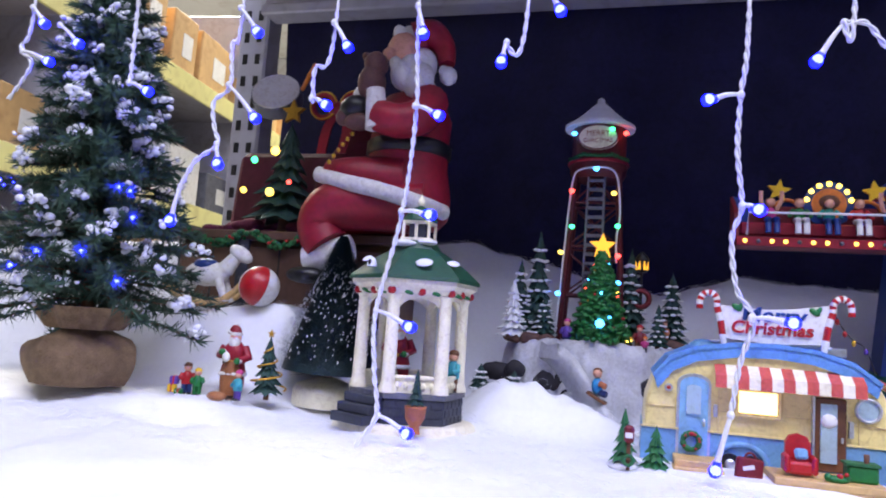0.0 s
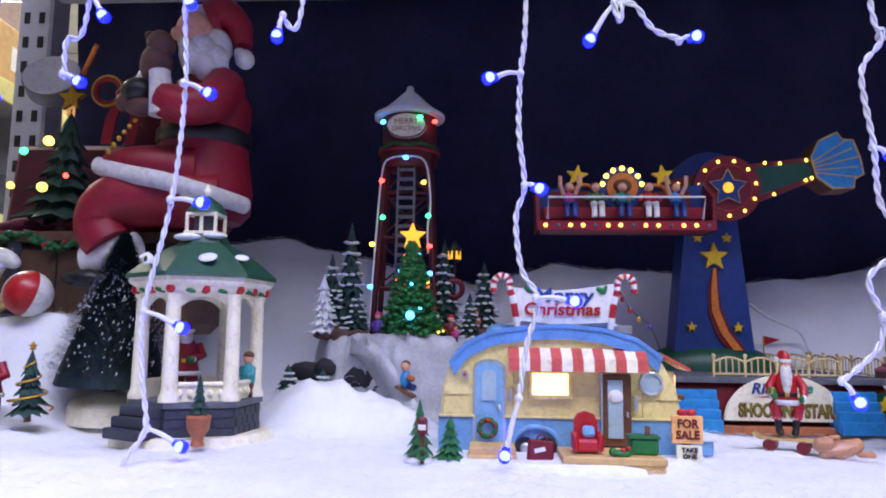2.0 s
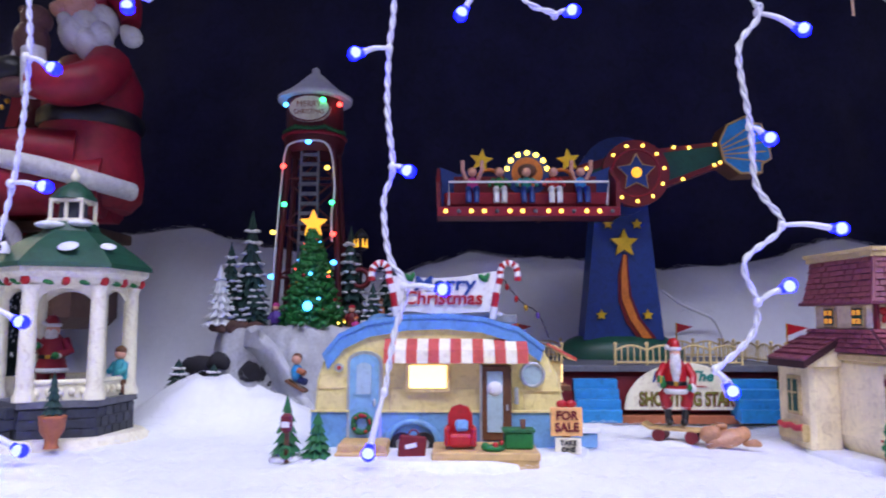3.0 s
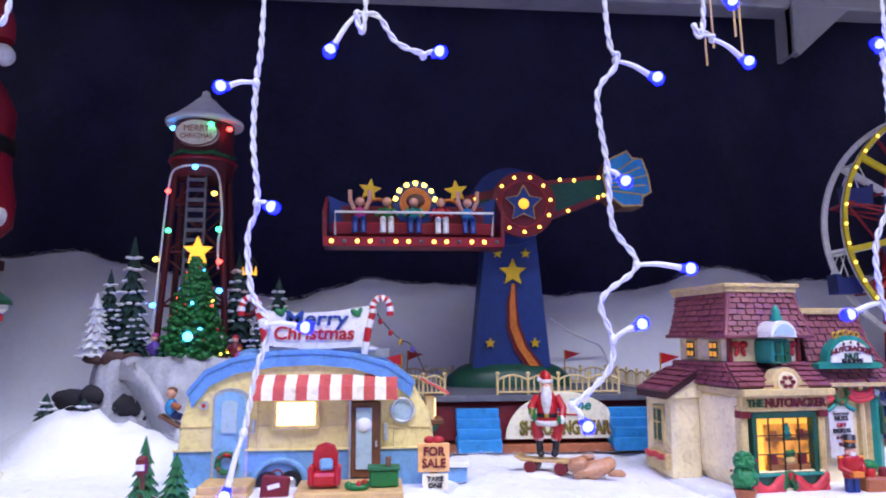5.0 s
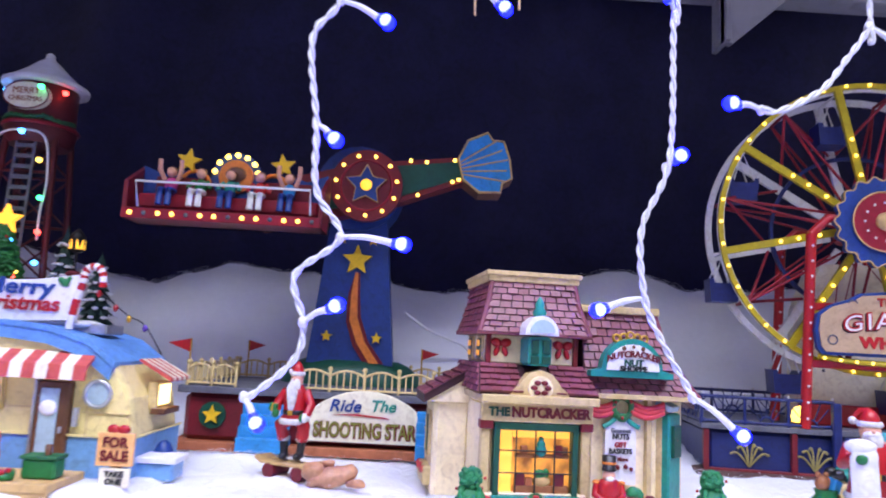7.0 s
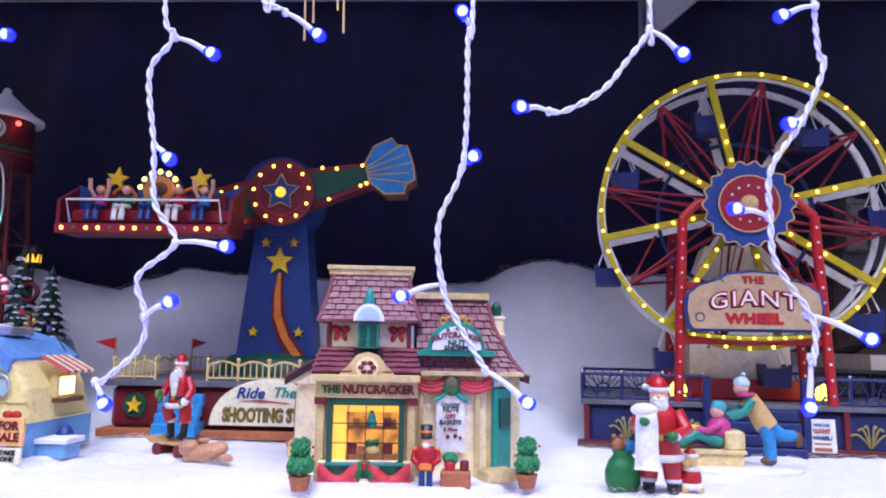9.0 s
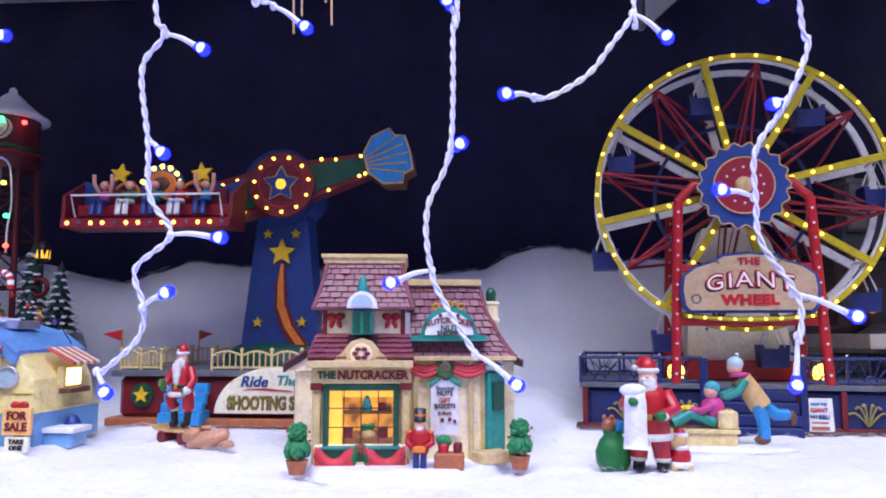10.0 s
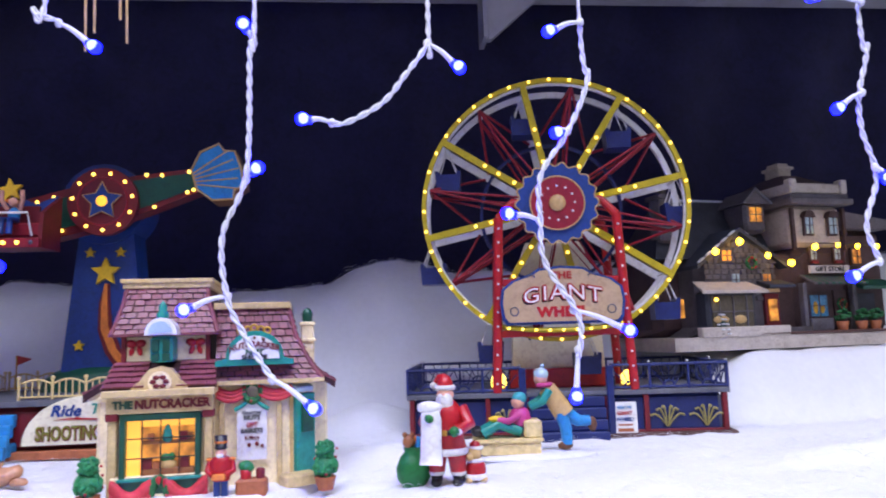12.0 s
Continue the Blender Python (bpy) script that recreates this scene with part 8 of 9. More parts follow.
for x, y, z, r in ((-0.150, 0.815, 0.050, 0.020), (-0.128, 0.806, 0.055, 0.014), (-0.090, 0.803, 0.045, 0.020), (-0.062, 0.800, 0.030, 0.016), (0.02, 0.805, 0.045, 0.022), (0.055, 0.83, 0.06, 0.02), (-0.137, 0.832, 0.090, 0.013), (-0.116, 0.826, 0.090, 0.014), (-0.098, 0.824, 0.088, 0.013), (0.045, 0.842, 0.090, 0.016)):
    b = B().ball((x, y + 0.004, z), r * 0.85, (1.1, 0.5, 0.62), 10, 7)
    b.v = [tuple(Vector(p) + Vector((noise.noise(Vector(p) * 90), noise.noise(Vector(p) * 90 + Vector((5, 0, 0))), noise.noise(Vector(p) * 90 + Vector((0, 9, 0))))) * 0.005) for p in b.v]
    part("bare_stone", b, MUD if z > 0.08 else CAVE, rock, "bare brown stone above, dark lump painting a hollow's shade below")
# sled run down the front
run = []
for i in range(15):
    u = i / 14
    c = Vector((-0.090 + 0.092 * u, 0.792 - 0.065 * u, 0.084 - 0.088 * u + 0.006 * math.sin(u * 7)))
    run.append([(c.x - 0.012, c.y + 0.012, c.z - 0.014), (c.x - 0.010, c.y + 0.012, c.z + 0.004), (c.x, c.y, c.z), (c.x + 0.010, c.y - 0.012, c.z + 0.004), (c.x + 0.012, c.y - 0.012, c.z - 0.014)])
part("sled_run", B().ring(run), ROCKSNOW, rock, "sloping white sled run")

tt_ = thing("water_tower", pose(-0.052, 0.90, 0.086), "dark red model water tower with snowy roof and lights", "tower")
for sx in (-1, 1):
    for sy in (-1, 1):
        part("leg", B().tube([(sx * 0.0375, sy * 0.026, 0), (sx * 0.0255, sy * 0.017, 0.218)], 0.0036, 8), TOWERRED, tt_, "dark red leg")
for zz, w in ((0.06, 0.034), (0.12, 0.031), (0.175, 0.0278)):
    for sy in (-1, 1):
        part("brace", B().tube([(-w, sy * w * 0.66, zz), (w, sy * w * 0.66, zz)], 0.0017, 6).tube([(-w, sy * w * 0.66, zz), (w * 0.87, sy * w * 0.58, zz + 0.052)], 0.0012, 6).tube([(w, sy * w * 0.66, zz), (-w * 0.87, sy * w * 0.58, zz + 0.052)], 0.0012, 6), TOWERRED, tt_)
lad = part("ladder", B().tube([(-0.0105, -0.036, 0.0), (-0.0095, -0.024, 0.222)], 0.0017, 6).tube([(0.0115, -0.036, 0.0), (0.0095, -0.024, 0.222)], 0.0017, 6), GREY, tt_, "grey ladder")
for k in range(19):
    z = 0.006 + 0.0115 * k
    part("rung", B().box((0.0, -0.0362 + 0.012 * z / 0.222, z), (0.020, 0.003, 0.0042)), GREY, lad)
tk = part("tank", B().lathe([(0.030, 0.206), (0.034, 0.212), (0.036, 0.224), (0.0335, 0.232), (0.0335, 0.276), (0.030, 0.279)], n=28), TOWERRED, tt_, "dark red tank")
part("walkway", B().torus((0, 0, 0.226), 0.0365, 0.0022, 28, 6), DEEPRED, tk)
g = B()
rng = random.Random(6)
for i in range(90):
    a = math.pi * (1.0 + i / 89)
    g.ball((0.0355 * math.cos(a), 0.0355 * math.sin(a), 0.2335 - 0.003 * abs(math.sin(3 * a)) + rng.uniform(-0.001, 0.001)), 0.0022, u=5, v=4)
part("garland", g, LEAF, tk, "green garland round the tank")
part("roof", B().lathe([(0.0435, 0.271), (0.0440, 0.275), (0.034, 0.281), (0.021, 0.292), (0.011, 0.302), (0.005, 0.307), (0.0045, 0.312), (0.001, 0.3145)], n=28), RSNOW, tt_, "snow covered conical roof")
ts = part("sign_plate", B().plate([(0.024 * math.cos(a), 0.2535 + 0.0155 * math.sin(a)) for a in (math.tau * k / 28 for k in range(28))], -0.0375, -0.030), CREAM, tt_, "oval cream lettered sign")
lettering("MERRY", 0.0098, (0, -0.0378, 0.2580), ts, TERRA, 0.0003, 0.95)
lettering("CHRISTMAS", 0.0080, (0, -0.0378, 0.2490), ts, TERRA, 0.0003, 0.84)
part("sign_rim", B().tube([(0.0235 * math.cos(math.tau * k / 28), -0.0372, 0.2535 + 0.0150 * math.sin(math.tau * k / 28)) for k in range(29)], 0.0008, 5), DRED, ts)
part("light_cord", B().tube(spline([(-0.040, -0.034, 0.004), (-0.037, -0.034, 0.06), (-0.034, -0.032, 0.12), (-0.031, -0.031, 0.17), (-0.027, -0.031, 0.205), (-0.018, -0.033, 0.214), (0.0, -0.034, 0.2165), (0.018, -0.033, 0.214), (0.026, -0.031, 0.20), (0.030, -0.031, 0.16), (0.027, -0.031, 0.13), (0.028, -0.032, 0.10)], 5), 0.0013, 6), CABLE, tt_, "white light cord")
for x, z, m in ((-0.028, 0.186, L_RED), (0.022, 0.184, L_YEL), (-0.038, 0.110, L_YEL), (0.030, 0.108, L_RED), (0.0, 0.214, L_CYN), (-0.030, 0.262, L_CYN), (0.033, 0.262, L_RED), (0.017, 0.262, L_GRN), (-0.026, 0.142, L_GRN), (0.028, 0.144, L_GRN), (-0.039, 0.06, L_CYN), (0.031, 0.076, L_CYN)):
    part("light_bulb", B().ball((x, -0.036 if abs(z - 0.262) > 0.001 else (-0.022 if abs(x) > 0.02 else -0.041), z), 0.0031, (1.1, 1, 0.9), 8, 6), m, tt_, "small coloured glowing bulb")

tr = thing("christmas_tree", pose(-0.039, 0.838, 0.086), "green model Christmas tree with coloured bulbs and amber star", "tree")
rng = random.Random(14)
cr = B()
for i in range(620):
    t = i / 620
    z = 0.006 + 0.102 * t
    R = 0.0335 * (1 - t) ** 0.9 + 0.002
    a = i * 2.39996
    q = R * rng.uniform(0.8, 1.1)
    c = (q * math.cos(a), q * math.sin(a), z + rng.uniform(-0.003, 0.003))
    cr.ball(c, rng.uniform(0.0024, 0.0042), (1.2, 1.2, 0.7), 5, 4, (rng.uniform(-30, 30), rng.uniform(-30, 30), 0))
cr.lathe([(0.030, 0.004), (0.028, 0.012), (0.015, 0.06), (0.002, 0.108)], n=14)
part("crown", cr, paint("tinsel_green", S(34, 112, 52), 0.35, var=0.6, grain=300, bump=0.5), tr)
part("star", B().plate(starpts(0, 0.116, 0.0155), -0.003, 0.003), L_STAR, tr, "amber glowing star")
for i in range(26):
    t = rng.random() ** 1.3
    a = math.pi + rng.random() * math.pi
    R = 0.0345 * (1 - t) ** 0.9 + 0.003
    part("bulb", B().ball((R * math.cos(a), R * math.sin(a), 0.008 + 0.098 * t), rng.uniform(0.0012, 0.0022), u=7, v=5), rng.choice((L_RED, L_YEL, L_CYN, RED, GOLD, WHITE, RED, GOLD)), tr)
part("bulb", B().ball((0.002, -0.034, 0.026), 0.0048, u=12, v=8), L_CYN, tr, "large cyan blue glowing bulb")
part("trunk", B().cyl((0, 0, -0.004), (0, 0, 0.01), 0.005, n=8), BROWN, tr)

for i, (x, y, h, r) in enumerate(((-0.116, 0.875, 0.126, 0.021), (-0.137, 0.868, 0.092, 0.018), (-0.140, 0.842, 0.066, 0.0155), (-0.103, 0.850, 0.052, 0.015), (-0.006, 0.895, 0.112, 0.021), (0.042, 0.875, 0.086, 0.019), (0.026, 0.845, 0.048, 0.013), (-0.122, 0.885, 0.085, 0.018))):
    t = thing("snowy_fir", pose(x, y, 0.085), ("tall" if h > 0.1 else "small") + " dark green model fir with snow-tipped branches", "tree", "firs on the rock")
    small_pine(t, (0, 0, 0), h * 1.12, r * 1.30, 9 if h > 0.08 else 7, (RSNOW if i == 2 else PINE, RSNOW), True, 40 + i, cap=0.115, often=0.7)
lp = thing("lamp_post", pose(0.006, 0.893, 0.086), "dark model street lamp with a lit amber lantern", "street lamp")
part("pole", B().cyl((0, 0, 0), (0, 0, 0.092), 0.0022, 0.0016, 8), BLACK, lp)
part("lantern", B().lathe([(0.0045, 0.092), (0.007, 0.094), (0.0085, 0.107), (0.009, 0.108), (0.005, 0.114), (0.001, 0.118)], n=8), BLACK, lp)
for k in range(4):
    a = math.tau * k / 4 + 0.785
    part("lantern_pane", B().box((0.0066 * math.cos(a), 0.0066 * math.sin(a), 0.1005), (0.0014, 0.0075, 0.010), (0, 0, math.degrees(a))), L_STAR, lp, "amber lit pane")
part("wreath", B().torus((0, -0.003, 0.060), 0.010, 0.0032, 18, 6, "y"), DRED, lp)
for x, y, z, h, c1, c2, hat, lab in ((-0.074, 0.822, 0.085, 0.032, PURPLE, NAVY, MAGENTA, "small painted child figurine in a violet coat"), (0.006, 0.825, 0.085, 0.030, DRED, BROWN, RED, "small painted child figurine in a dark red coat"), (0.032, 0.850, 0.088, 0.036, TERRA, DARK, BROWN, "small painted child figurine in a rust coat"), (0.012, 0.815, 0.084, 0.018, MAGENTA, DARK, ORANGE, "small painted child figurine crouching in pink")):
    child("child_figurine", pose(x, y, z, 0, 0, rng.uniform(-40, 40)), h, c1, c2, hat, lab)
b = B()
b.slot(3).box((0, 0, 0.002), (0.022, 0.010, 0.003), (0, 28, 0))
b.slot(1).tube([(0.002, 0, 0.008), (0.010, -0.003, 0.006)], 0.0035, 7)
b.slot(0).ball((0, 0, 0.014), 0.0065, (0.9, 0.9, 1.3), 10, 7)
b.slot(2).ball((0, -0.001, 0.0265), 0.0048, u=10, v=8)
b.slot(3).ball((0, 0.0005, 0.0285), 0.0050, (1, 1, 0.8), 10, 6)
b.slot(4).tube([(0.003, -0.004, 0.017), (0.010, -0.005, 0.014)], 0.003, 7)
solid("sledging_child_figurine", b, [SKY, NAVY, SKIN, BROWN, TERRA], "painted child figurine in blue riding a sled down the rock", "figurine", pose(-0.034, 0.748, 0.034, 0, 0, -10))
for x, y, h in ((-0.166, 0.80, 0.030), (-0.125, 0.785, 0.026)):
    t = thing("snowy_shrub", pose(x, y, 0.028), "dark green snow-dusted model shrub by the rock", "shrub", "shrubs by the rock")
    small_pine(t, (0, 0, 0), h, 0.014, 4, (PINE, RSNOW), True, 77)


# ---- lit town house on the hill ----
hs = thing("town_house", pose(1.037, 0.868, 0.080, 0, 0, 10) @ Matrix.Diagonal((0.92, 0.88, 0.76, 1)), "dark model town house row with lit windows and bulbs", "house")
part("snow_plinth", B().plate([(-0.115, -0.006), (0.30, -0.006), (0.30, 0.014), (-0.115, 0.014)], -0.030, 0.16), BCREAM, hs, "cream snowy plinth")
part("pavement", B().box((0.15, -0.014, 0.0165), (0.30, 0.036, 0.004)), MUD, hs)
# stone gabled house
part("stone_wall", B().box((-0.010, 0.075, 0.078), (0.146, 0.15, 0.128)), BSTONE, hs, "grey stone wall")
gp = [(-0.082, 0.128), (0.066, 0.128), (-0.008, 0.176)]
part("gable_wall", B().plate(gp, 0.0, 0.15), BSTONE, hs)
rng = random.Random(3)
for row in range(14):
    z = 0.072 + 0.0085 * row
    half = 0.070 if z < 0.126 else max(0.0, 0.070 * (1 - (z - 0.126) / 0.048))
    x = -half + rng.uniform(0, 0.004)
    while x < half - 0.004:
        w = rng.uniform(0.008, 0.015)
        w = min(w, half - x)
        part("wall_stone", B().box((-0.009 + x + w / 2, -0.0008, z), (w - 0.0015, 0.003, 0.0072), bev=0.0008), BSTONE, hs)
        x += w
for sx in (-1, 1):
    part("gable_roof", B().plate([(-0.008 + sx * 0.084, 0.119), (-0.008 + sx * 0.084, 0.125), (-0.008, 0.1845), (-0.008, 0.1775)], -0.008, 0.155), DARK, hs, "dark slate roof slope")
    for k in range(5):
        u = 0.12 + 0.18 * k
        part("roof_snow", B().ball((-0.008 + sx * 0.084 * (1 - u), -0.004, 0.126 + 0.059 * u), 0.004, (2.2, 1, 0.5), 8, 6, (0, sx * 35, 0)), RSNOW, hs, "patch of snow on the verge")
ch = part("chimney", B().box((-0.100, 0.055, 0.205), (0.034, 0.030, 0.075)).box((-0.100, 0.055, 0.243), (0.040, 0.035, 0.007)).box((-0.100, 0.0395, 0.212), (0.012, 0.003, 0.020)), BSTONE, hs, "grey stone chimney turret")
part("chimney_ornament", B().lathe([(0.011, 0), (0.007, 0.006), (0.009, 0.014), (0.003, 0.02), (0.004, 0.026), (0.0006, 0.032)], (-0.100, 0.055, 0.246), 12), BSTONE, ch)
part("rear_wall", B().box((-0.020, 0.100, 0.080), (0.216, 0.100, 0.130)), BDARK, hs)
part("rear_roof", B().ring([[(-0.134, 0.036, 0.140), (0.092, 0.036, 0.140), (0.092, 0.16, 0.140), (-0.134, 0.16, 0.140)], [(-0.080, 0.090, 0.246), (0.092, 0.090, 0.246), (0.092, 0.104, 0.246), (-0.080, 0.104, 0.246)]], smooth=False), DARK, hs, "dark slate main roof")
part("ridge_snow", B().tube([(-0.080, 0.096, 0.247), (-0.02, 0.096, 0.2485), (0.09, 0.096, 0.247)], 0.0035, 8), RSNOW, hs)
dm = part("dormer", B().box((0.060, 0.055, 0.208), (0.040, 0.05, 0.050)), BSTONE, hs)
part("dormer_gable", B().plate([(0.034, 0.231), (0.086, 0.231), (0.060, 0.256)], 0.026, 0.09), BSTONE, dm)
part("dormer_verge", B().tube([(0.034, 0.025, 0.231), (0.060, 0.025, 0.257), (0.086, 0.025, 0.231)], 0.0028, 6), GREY, dm)
part("dormer_pane", B().box((0.060, 0.029, 0.213), (0.021, 0.003, 0.024)), L_ROOM, dm, "warm lit pane")
part("dormer_mullion", B().box((0.060, 0.0272, 0.213), (0.0014, 0.002, 0.024)).box((0.060, 0.0272, 0.213), (0.021, 0.002, 0.0014)), BSTONE, dm)


def hwindow(parent, x, y, z, w, h, pane, frame_m=BSTONE):
    f = part("window", B().box((x, y, z), (w + 0.006, 0.004, h + 0.006)), frame_m, parent)
    part("pane", B().box((x, y - 0.002, z), (w, 0.003, h)), pane, f)
    part("mullion", B().box((x, y - 0.0038, z), (0.0013, 0.002, h)).box((x, y - 0.0038, z), (w, 0.002, 0.0013)), frame_m, f)
    return f


hwindow(hs, -0.020, -0.002, 0.102, 0.013, 0.018, FROST)
hwindow(hs, 0.040, -0.002, 0.102, 0.013, 0.016, L_ROOM)
hwindow(hs, -0.034, -0.002, 0.140, 0.016, 0.016, L_SHOP)
wreath(hs, (0.012, -0.004, 0.128), 0.0085)
bay = part("bay_window", B().box((0.004, -0.010, 0.050), (0.072, 0.026, 0.066)), DARK, hs, "dark framed bay window")
part("bay_pane", B().box((0.004, -0.0232, 0.051), (0.060, 0.003, 0.050)), paint("dim_pane", S(92, 84, 70), 0.15, var=0.5, grain=60), bay)
part("bay_goods", B().ball((-0.014, -0.0245, 0.040), 0.009, (1.3, 0.3, 0.7), 10, 6).ball((0.014, -0.0245, 0.040), 0.008, (1.2, 0.3, 0.8), 10, 6), TAN, bay)
part("bay_bulb", B().ball((-0.020, -0.0258, 0.070), 0.0025, u=8, v=6), L_WARM, bay)
for x in (-0.016, 0.004, 0.024):
    part("bay_mullion", B().box((x, -0.0255, 0.051), (0.0016, 0.002, 0.05)), BSTONE, bay)
part("bay_mullion", B().box((0.004, -0.0255, 0.052), (0.060, 0.002, 0.0016)), BSTONE, bay)
part("bay_roof", B().add([(-0.044, -0.034, 0.083), (0.052, -0.034, 0.083), (0.044, 0.0, 0.100), (-0.036, 0.0, 0.100), (-0.044, -0.034, 0.079), (0.052, -0.034, 0.079)], [(0, 1, 2, 3), (4, 0, 3), (1, 5, 2), (0, 4, 5, 1)]), BCREAM, bay)
part("low_wall", B().box((-0.012, -0.026, 0.021), (0.13, 0.012, 0.016)), BCREAM, hs)
part("side_window", B().box((-0.0840, 0.05, 0.06), (0.004, 0.02, 0.03)), L_ROOM, hs)
# red door
d1 = part("door", B().box((0.080, 0.006, 0.048), (0.022, 0.006, 0.062)), DRED, hs, "dark red door with a lit pane")
part("door_pane", B().box((0.080, 0.002, 0.053), (0.012, 0.003, 0.034)), L_ROOM, d1)
part("door_sign", B().box((0.080, 0.002, 0.084), (0.022, 0.004, 0.006)), TAN, d1)
porch = part("porch_roof", B().box((0.080, -0.006, 0.094), (0.040, 0.03, 0.005), (18, 0, 0)), DARK, hs)
part("recess_wall", B().box((0.080, 0.08, 0.08), (0.040, 0.14, 0.13)), BDARK, hs)
part("door_step", B().box((0.084, -0.004, 0.0215), (0.036, 0.02, 0.008)), BSTONE, hs)
# brick house with cream upper storey
part("brick_wall", B().box((0.150, 0.075, 0.085), (0.104, 0.15, 0.142)), BDARK, hs, "dark red brick wall")
part("upper_wall", B().box((0.152, 0.077, 0.190), (0.108, 0.146, 0.072)), BCREAM, hs, "cream upper storey")
for x in (0.098, 0.206):
    part("corner_post", B().box((x, 0.002, 0.185), (0.006, 0.006, 0.07)), BDARK, hs)
part("cornice", B().box((0.152, 0.070, 0.229), (0.128, 0.165, 0.010)).box((0.152, 0.072, 0.238), (0.120, 0.158, 0.009)), BSTONE, hs)
part("parapet", B().box((0.152, 0.072, 0.252), (0.114, 0.150, 0.018)), BCREAM, hs)
for x in (0.099, 0.205):
    part("parapet_block", B().box((x, 0.0, 0.255), (0.014, 0.014, 0.024)), BCREAM, hs)
part("hip_roof", B().ring([[(0.100, 0.01, 0.262), (0.204, 0.01, 0.262), (0.204, 0.14, 0.262), (0.100, 0.14, 0.262)], [(0.138, 0.05, 0.287), (0.166, 0.05, 0.287), (0.166, 0.10, 0.287), (0.138, 0.10, 0.287)]], smooth=False), BDARK, hs)
part("chimney", B().box((0.152, 0.072, 0.294), (0.030, 0.03, 0.016)).box((0.152, 0.072, 0.303), (0.036, 0.036, 0.005)).box((0.152, 0.072, 0.3085), (0.024, 0.024, 0.007)), BCREAM, hs)
for x in (0.128, 0.178):
    w = hwindow(hs, x, -0.0, 0.190, 0.014, 0.028, FROST, BDARK)
    part("window_hood", B().plate([(x - 0.011, 0.203)] + [(x - 0.0105 * math.cos(math.pi * k / 8), 0.2045 + 0.0105 * math.sin(math.pi * k / 8)) for k in range(9)] + [(x + 0.011, 0.203)], -0.006, 0.004), BDARK, w)
    w2 = hwindow(hs, x, -0.003, 0.142, 0.010, 0.018, FROST, BDARK)
    part("window_box", B().box((x, -0.006, 0.129), (0.013, 0.006, 0.005)), DRED, w2)
sg = part("shop_sign", B().box((0.152, -0.010, 0.1165), (0.082, 0.004, 0.0125)), BCREAM, hs, "cream lettered sign board")
lettering("GIFT STORE", 0.0105, (0.152, -0.0125, 0.1165), sg, BLACK, 0.0004, 1.1, bold=0.02)
for k in range(16):
    x0 = 0.100 + 0.0070 * k
    part("awning_slat", B().add([(x0, 0.0, 0.109), (x0 + 0.0062, 0.0, 0.109), (x0 + 0.0062, -0.028, 0.094), (x0, -0.028, 0.094), (x0, 0.0, 0.106), (x0 + 0.0062, 0.0, 0.106), (x0 + 0.0062, -0.028, 0.091), (x0, -0.028, 0.091)], [(0, 3, 2, 1), (4, 5, 6, 7), (0, 4, 7, 3), (1, 2, 6, 5), (3, 7, 6, 2)]), DTEAL if k % 2 else BSTONE, hs)
sw2 = hwindow(hs, 0.128, -0.004, 0.058, 0.034, 0.034, paint("picture_pane", S(70, 120, 150), 0.2, var=0.7, grain=70), BDARK)
part("window_goods", B().ball((0.120, -0.0068, 0.055), 0.007, (0.8, 0.25, 1.6), 10, 6).ball((0.134, -0.0068, 0.052), 0.006, (1, 0.25, 1.2), 10, 6), GOLD, sw2)
part("sill_wall", B().box((0.128, -0.006, 0.028), (0.045, 0.012, 0.02)), BSTONE, hs)
d2 = part("door", B().box((0.178, 0.0, 0.050), (0.026, 0.006, 0.066)), BDARK, hs)
wreath(d2, (0.178, -0.0045, 0.060), 0.0075)
for x in (0.100, 0.204):
    part("shop_pilaster", B().box((x, -0.004, 0.055), (0.008, 0.010, 0.08)), BSTONE, hs)
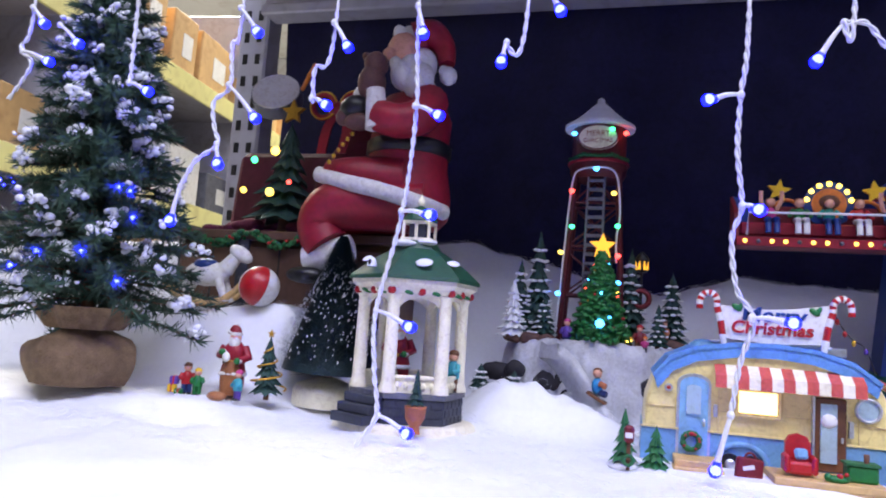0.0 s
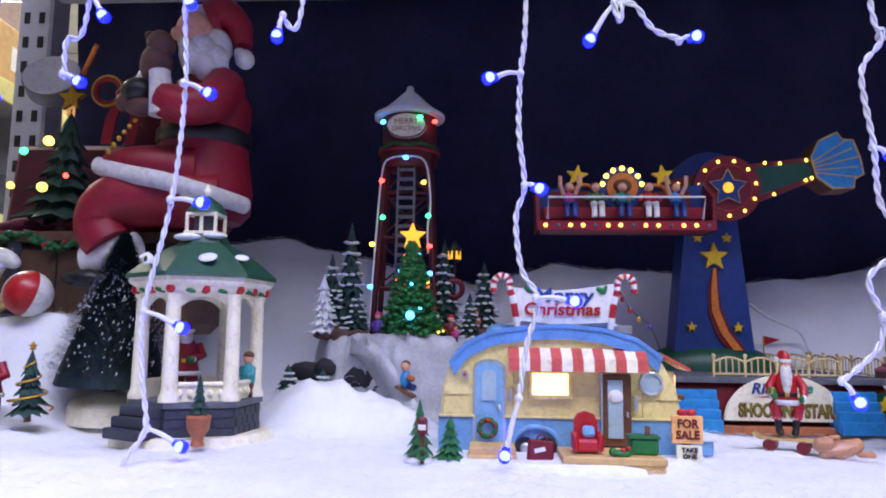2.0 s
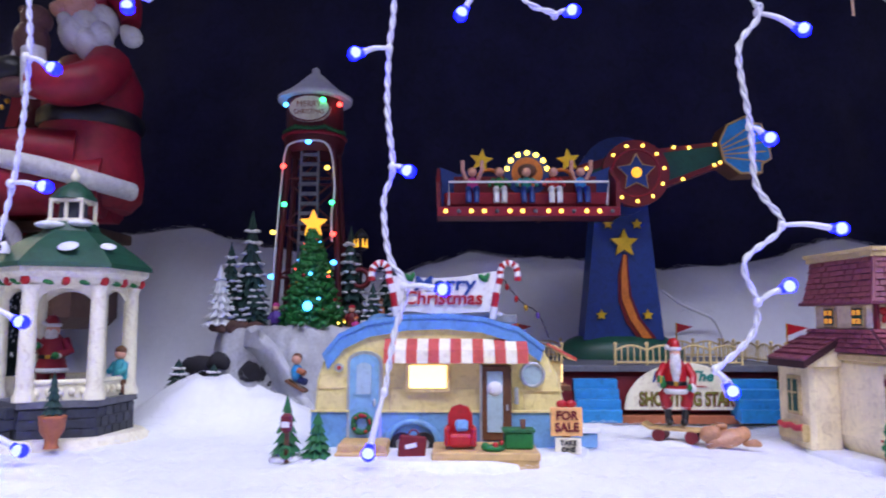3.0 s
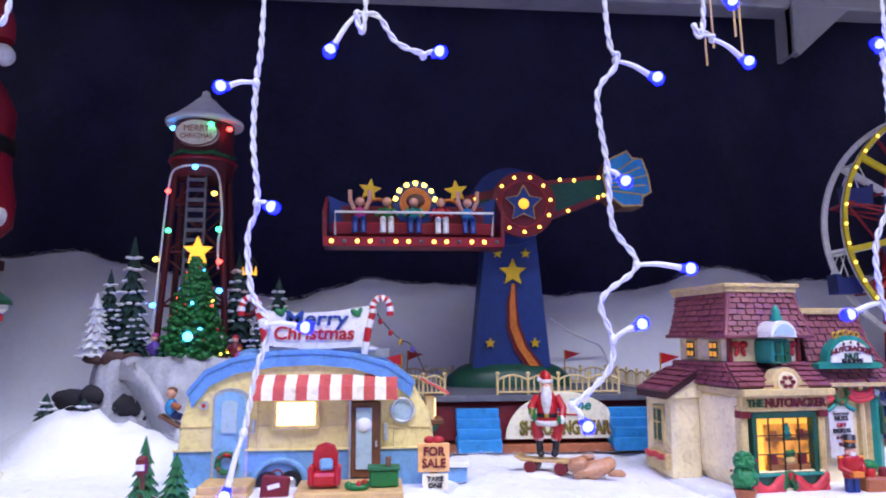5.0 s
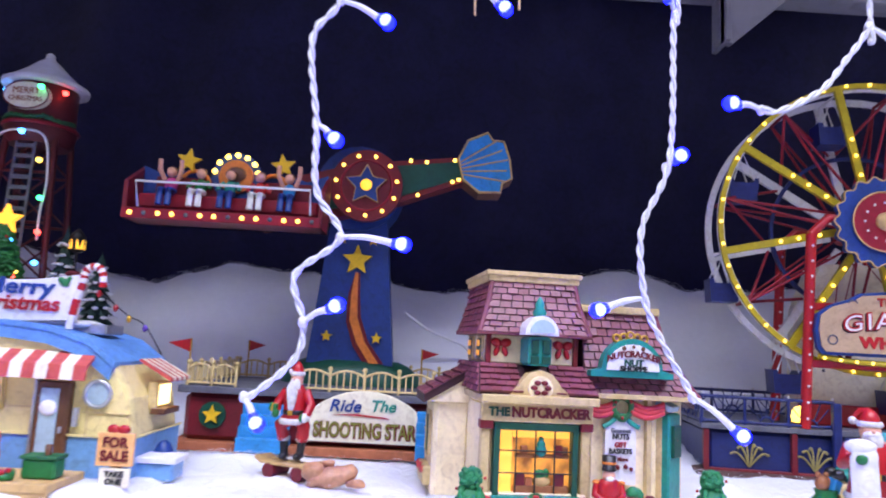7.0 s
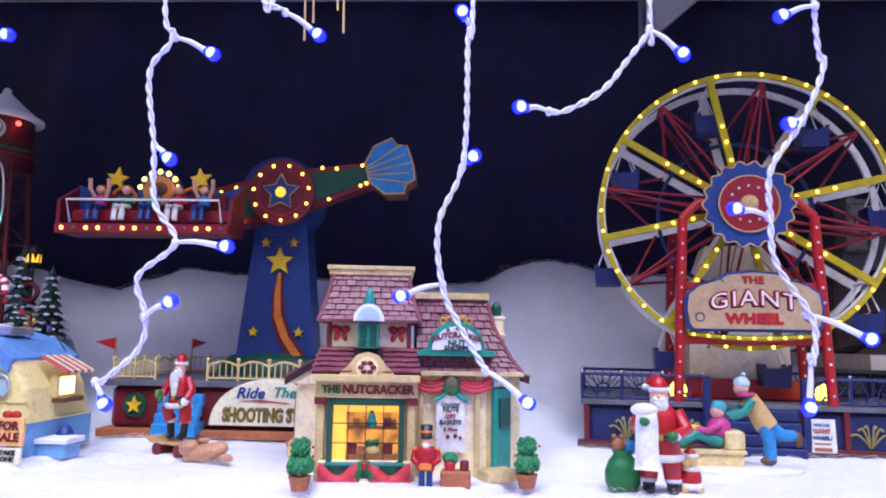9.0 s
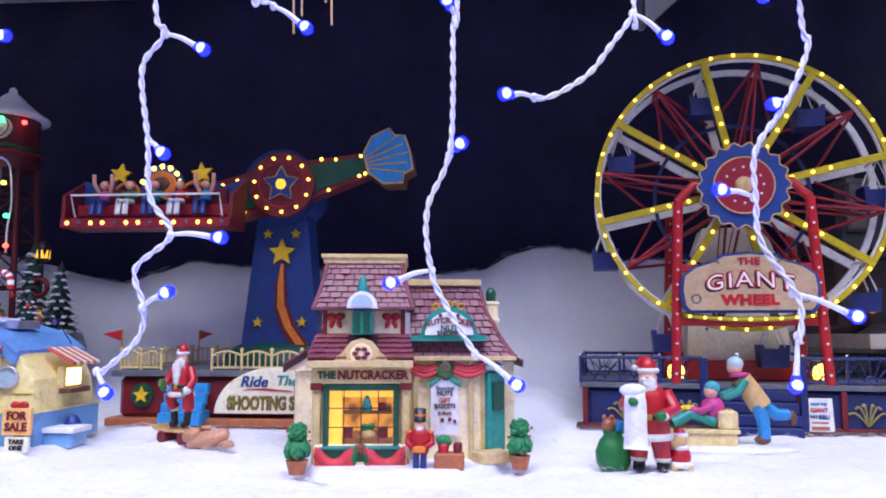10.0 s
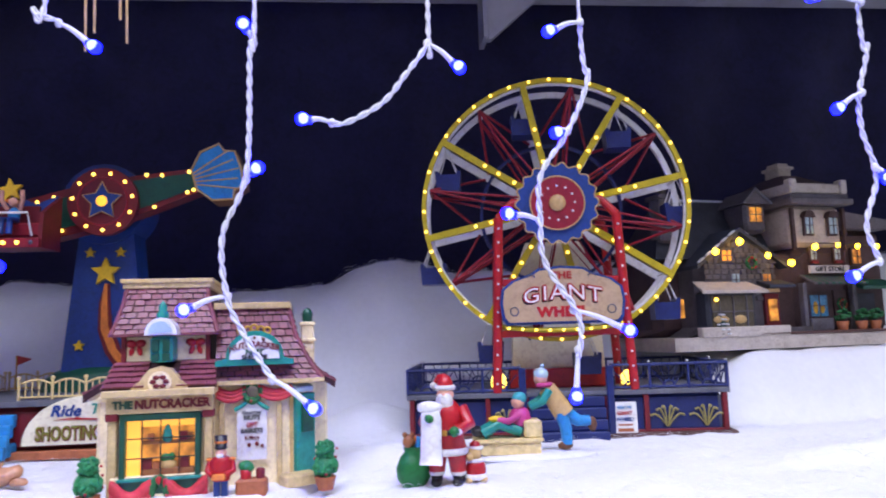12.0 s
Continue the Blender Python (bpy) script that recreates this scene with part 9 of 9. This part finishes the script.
# next house, partly seen
part("next_wall", B().box((0.256, 0.085, 0.10), (0.100, 0.14, 0.176)), BDARK, hs)
part("next_roof", B().plate([(0.204, 0.186), (0.31, 0.186), (0.31, 0.20), (0.204, 0.215)], 0.0, 0.15), BSTONE, hs)
hwindow(hs, 0.238, 0.012, 0.140, 0.016, 0.024, L_ROOM, BDARK)
part("next_awning", B().box((0.25, -0.004, 0.092), (0.085, 0.036, 0.006), (22, 0, 0)), DTEAL, hs)
part("next_window", B().box((0.245, 0.013, 0.055), (0.05, 0.004, 0.045)), DARK, hs)
part("light_cord", B().tube(spline([(-0.072, -0.016, 0.146), (-0.022, -0.020, 0.162), (0.032, -0.016, 0.142), (0.074, -0.018, 0.130), (0.118, -0.014, 0.156), (0.166, -0.014, 0.158), (0.206, -0.016, 0.156), (0.25, -0.01, 0.156)], 5), 0.0010, 5), BLACK, hs)
for x, z, r in ((-0.068, 0.144, 0.0074), (-0.022, 0.160, 0.0078), (0.030, 0.138, 0.0066), (0.072, 0.126, 0.0070), (0.116, 0.152, 0.0070), (0.164, 0.155, 0.0052), (0.205, 0.153, 0.0056), (0.246, 0.153, 0.0056)):
    part("light_bulb", B().ball((x, -0.020, z), r * 0.62, (1, 1, 1.15), 12, 8), L_HOT, hs, "warm yellow glowing bulb")
bay.location.x = -0.030
for o in (d1, porch):
    o.location = (-0.031, -0.008, 0)


# The gabled house is narrow and its side wall shows; the brick front beside it is narrow too.
for o in hs.children_recursive:
    if o in (d1, porch) or o.parent in (d1, bay) or o is bay:
        continue
    for v in o.data.vertices:
        if v.co.x > 0.096:
            v.co.x = 0.096 + (v.co.x - 0.096) * 0.78
        elif v.co.x < 0.063 and v.co.z > 0.0175 and o.name.split(".")[0] != "low_wall":
            v.co.x = 0.063 + (v.co.x - 0.063) * 0.80
for x in (0.146, 0.177, 0.200):
    pl = thing("potted_plant", hs.matrix_basis @ pose(x, -0.018, 0.0185), "green plant in a brown tub outside the shop", "plant", "tubs by the town house")
    part("tub", B().lathe([(0.006, 0), (0.008, 0.013), (0.007, 0.0135)], n=12), TERRA, pl)
    rr = random.Random(4)
    b = B()
    for i in range(24):
        b.ball((rr.uniform(-0.008, 0.008), rr.uniform(-0.007, 0.007), 0.016 + rr.uniform(0, 0.016)), 0.004, (1, 1, 0.7), 5, 4)
    part("leaves", b, LEAF, pl)
sp = thing("small_fir", hs.matrix_basis @ pose(-0.044, -0.022, 0.014), "small dark model fir with snow on the plinth", "tree")
small_pine(sp, (0, 0, 0), 0.046, 0.014, 5, (PINE, RSNOW), True, 90)
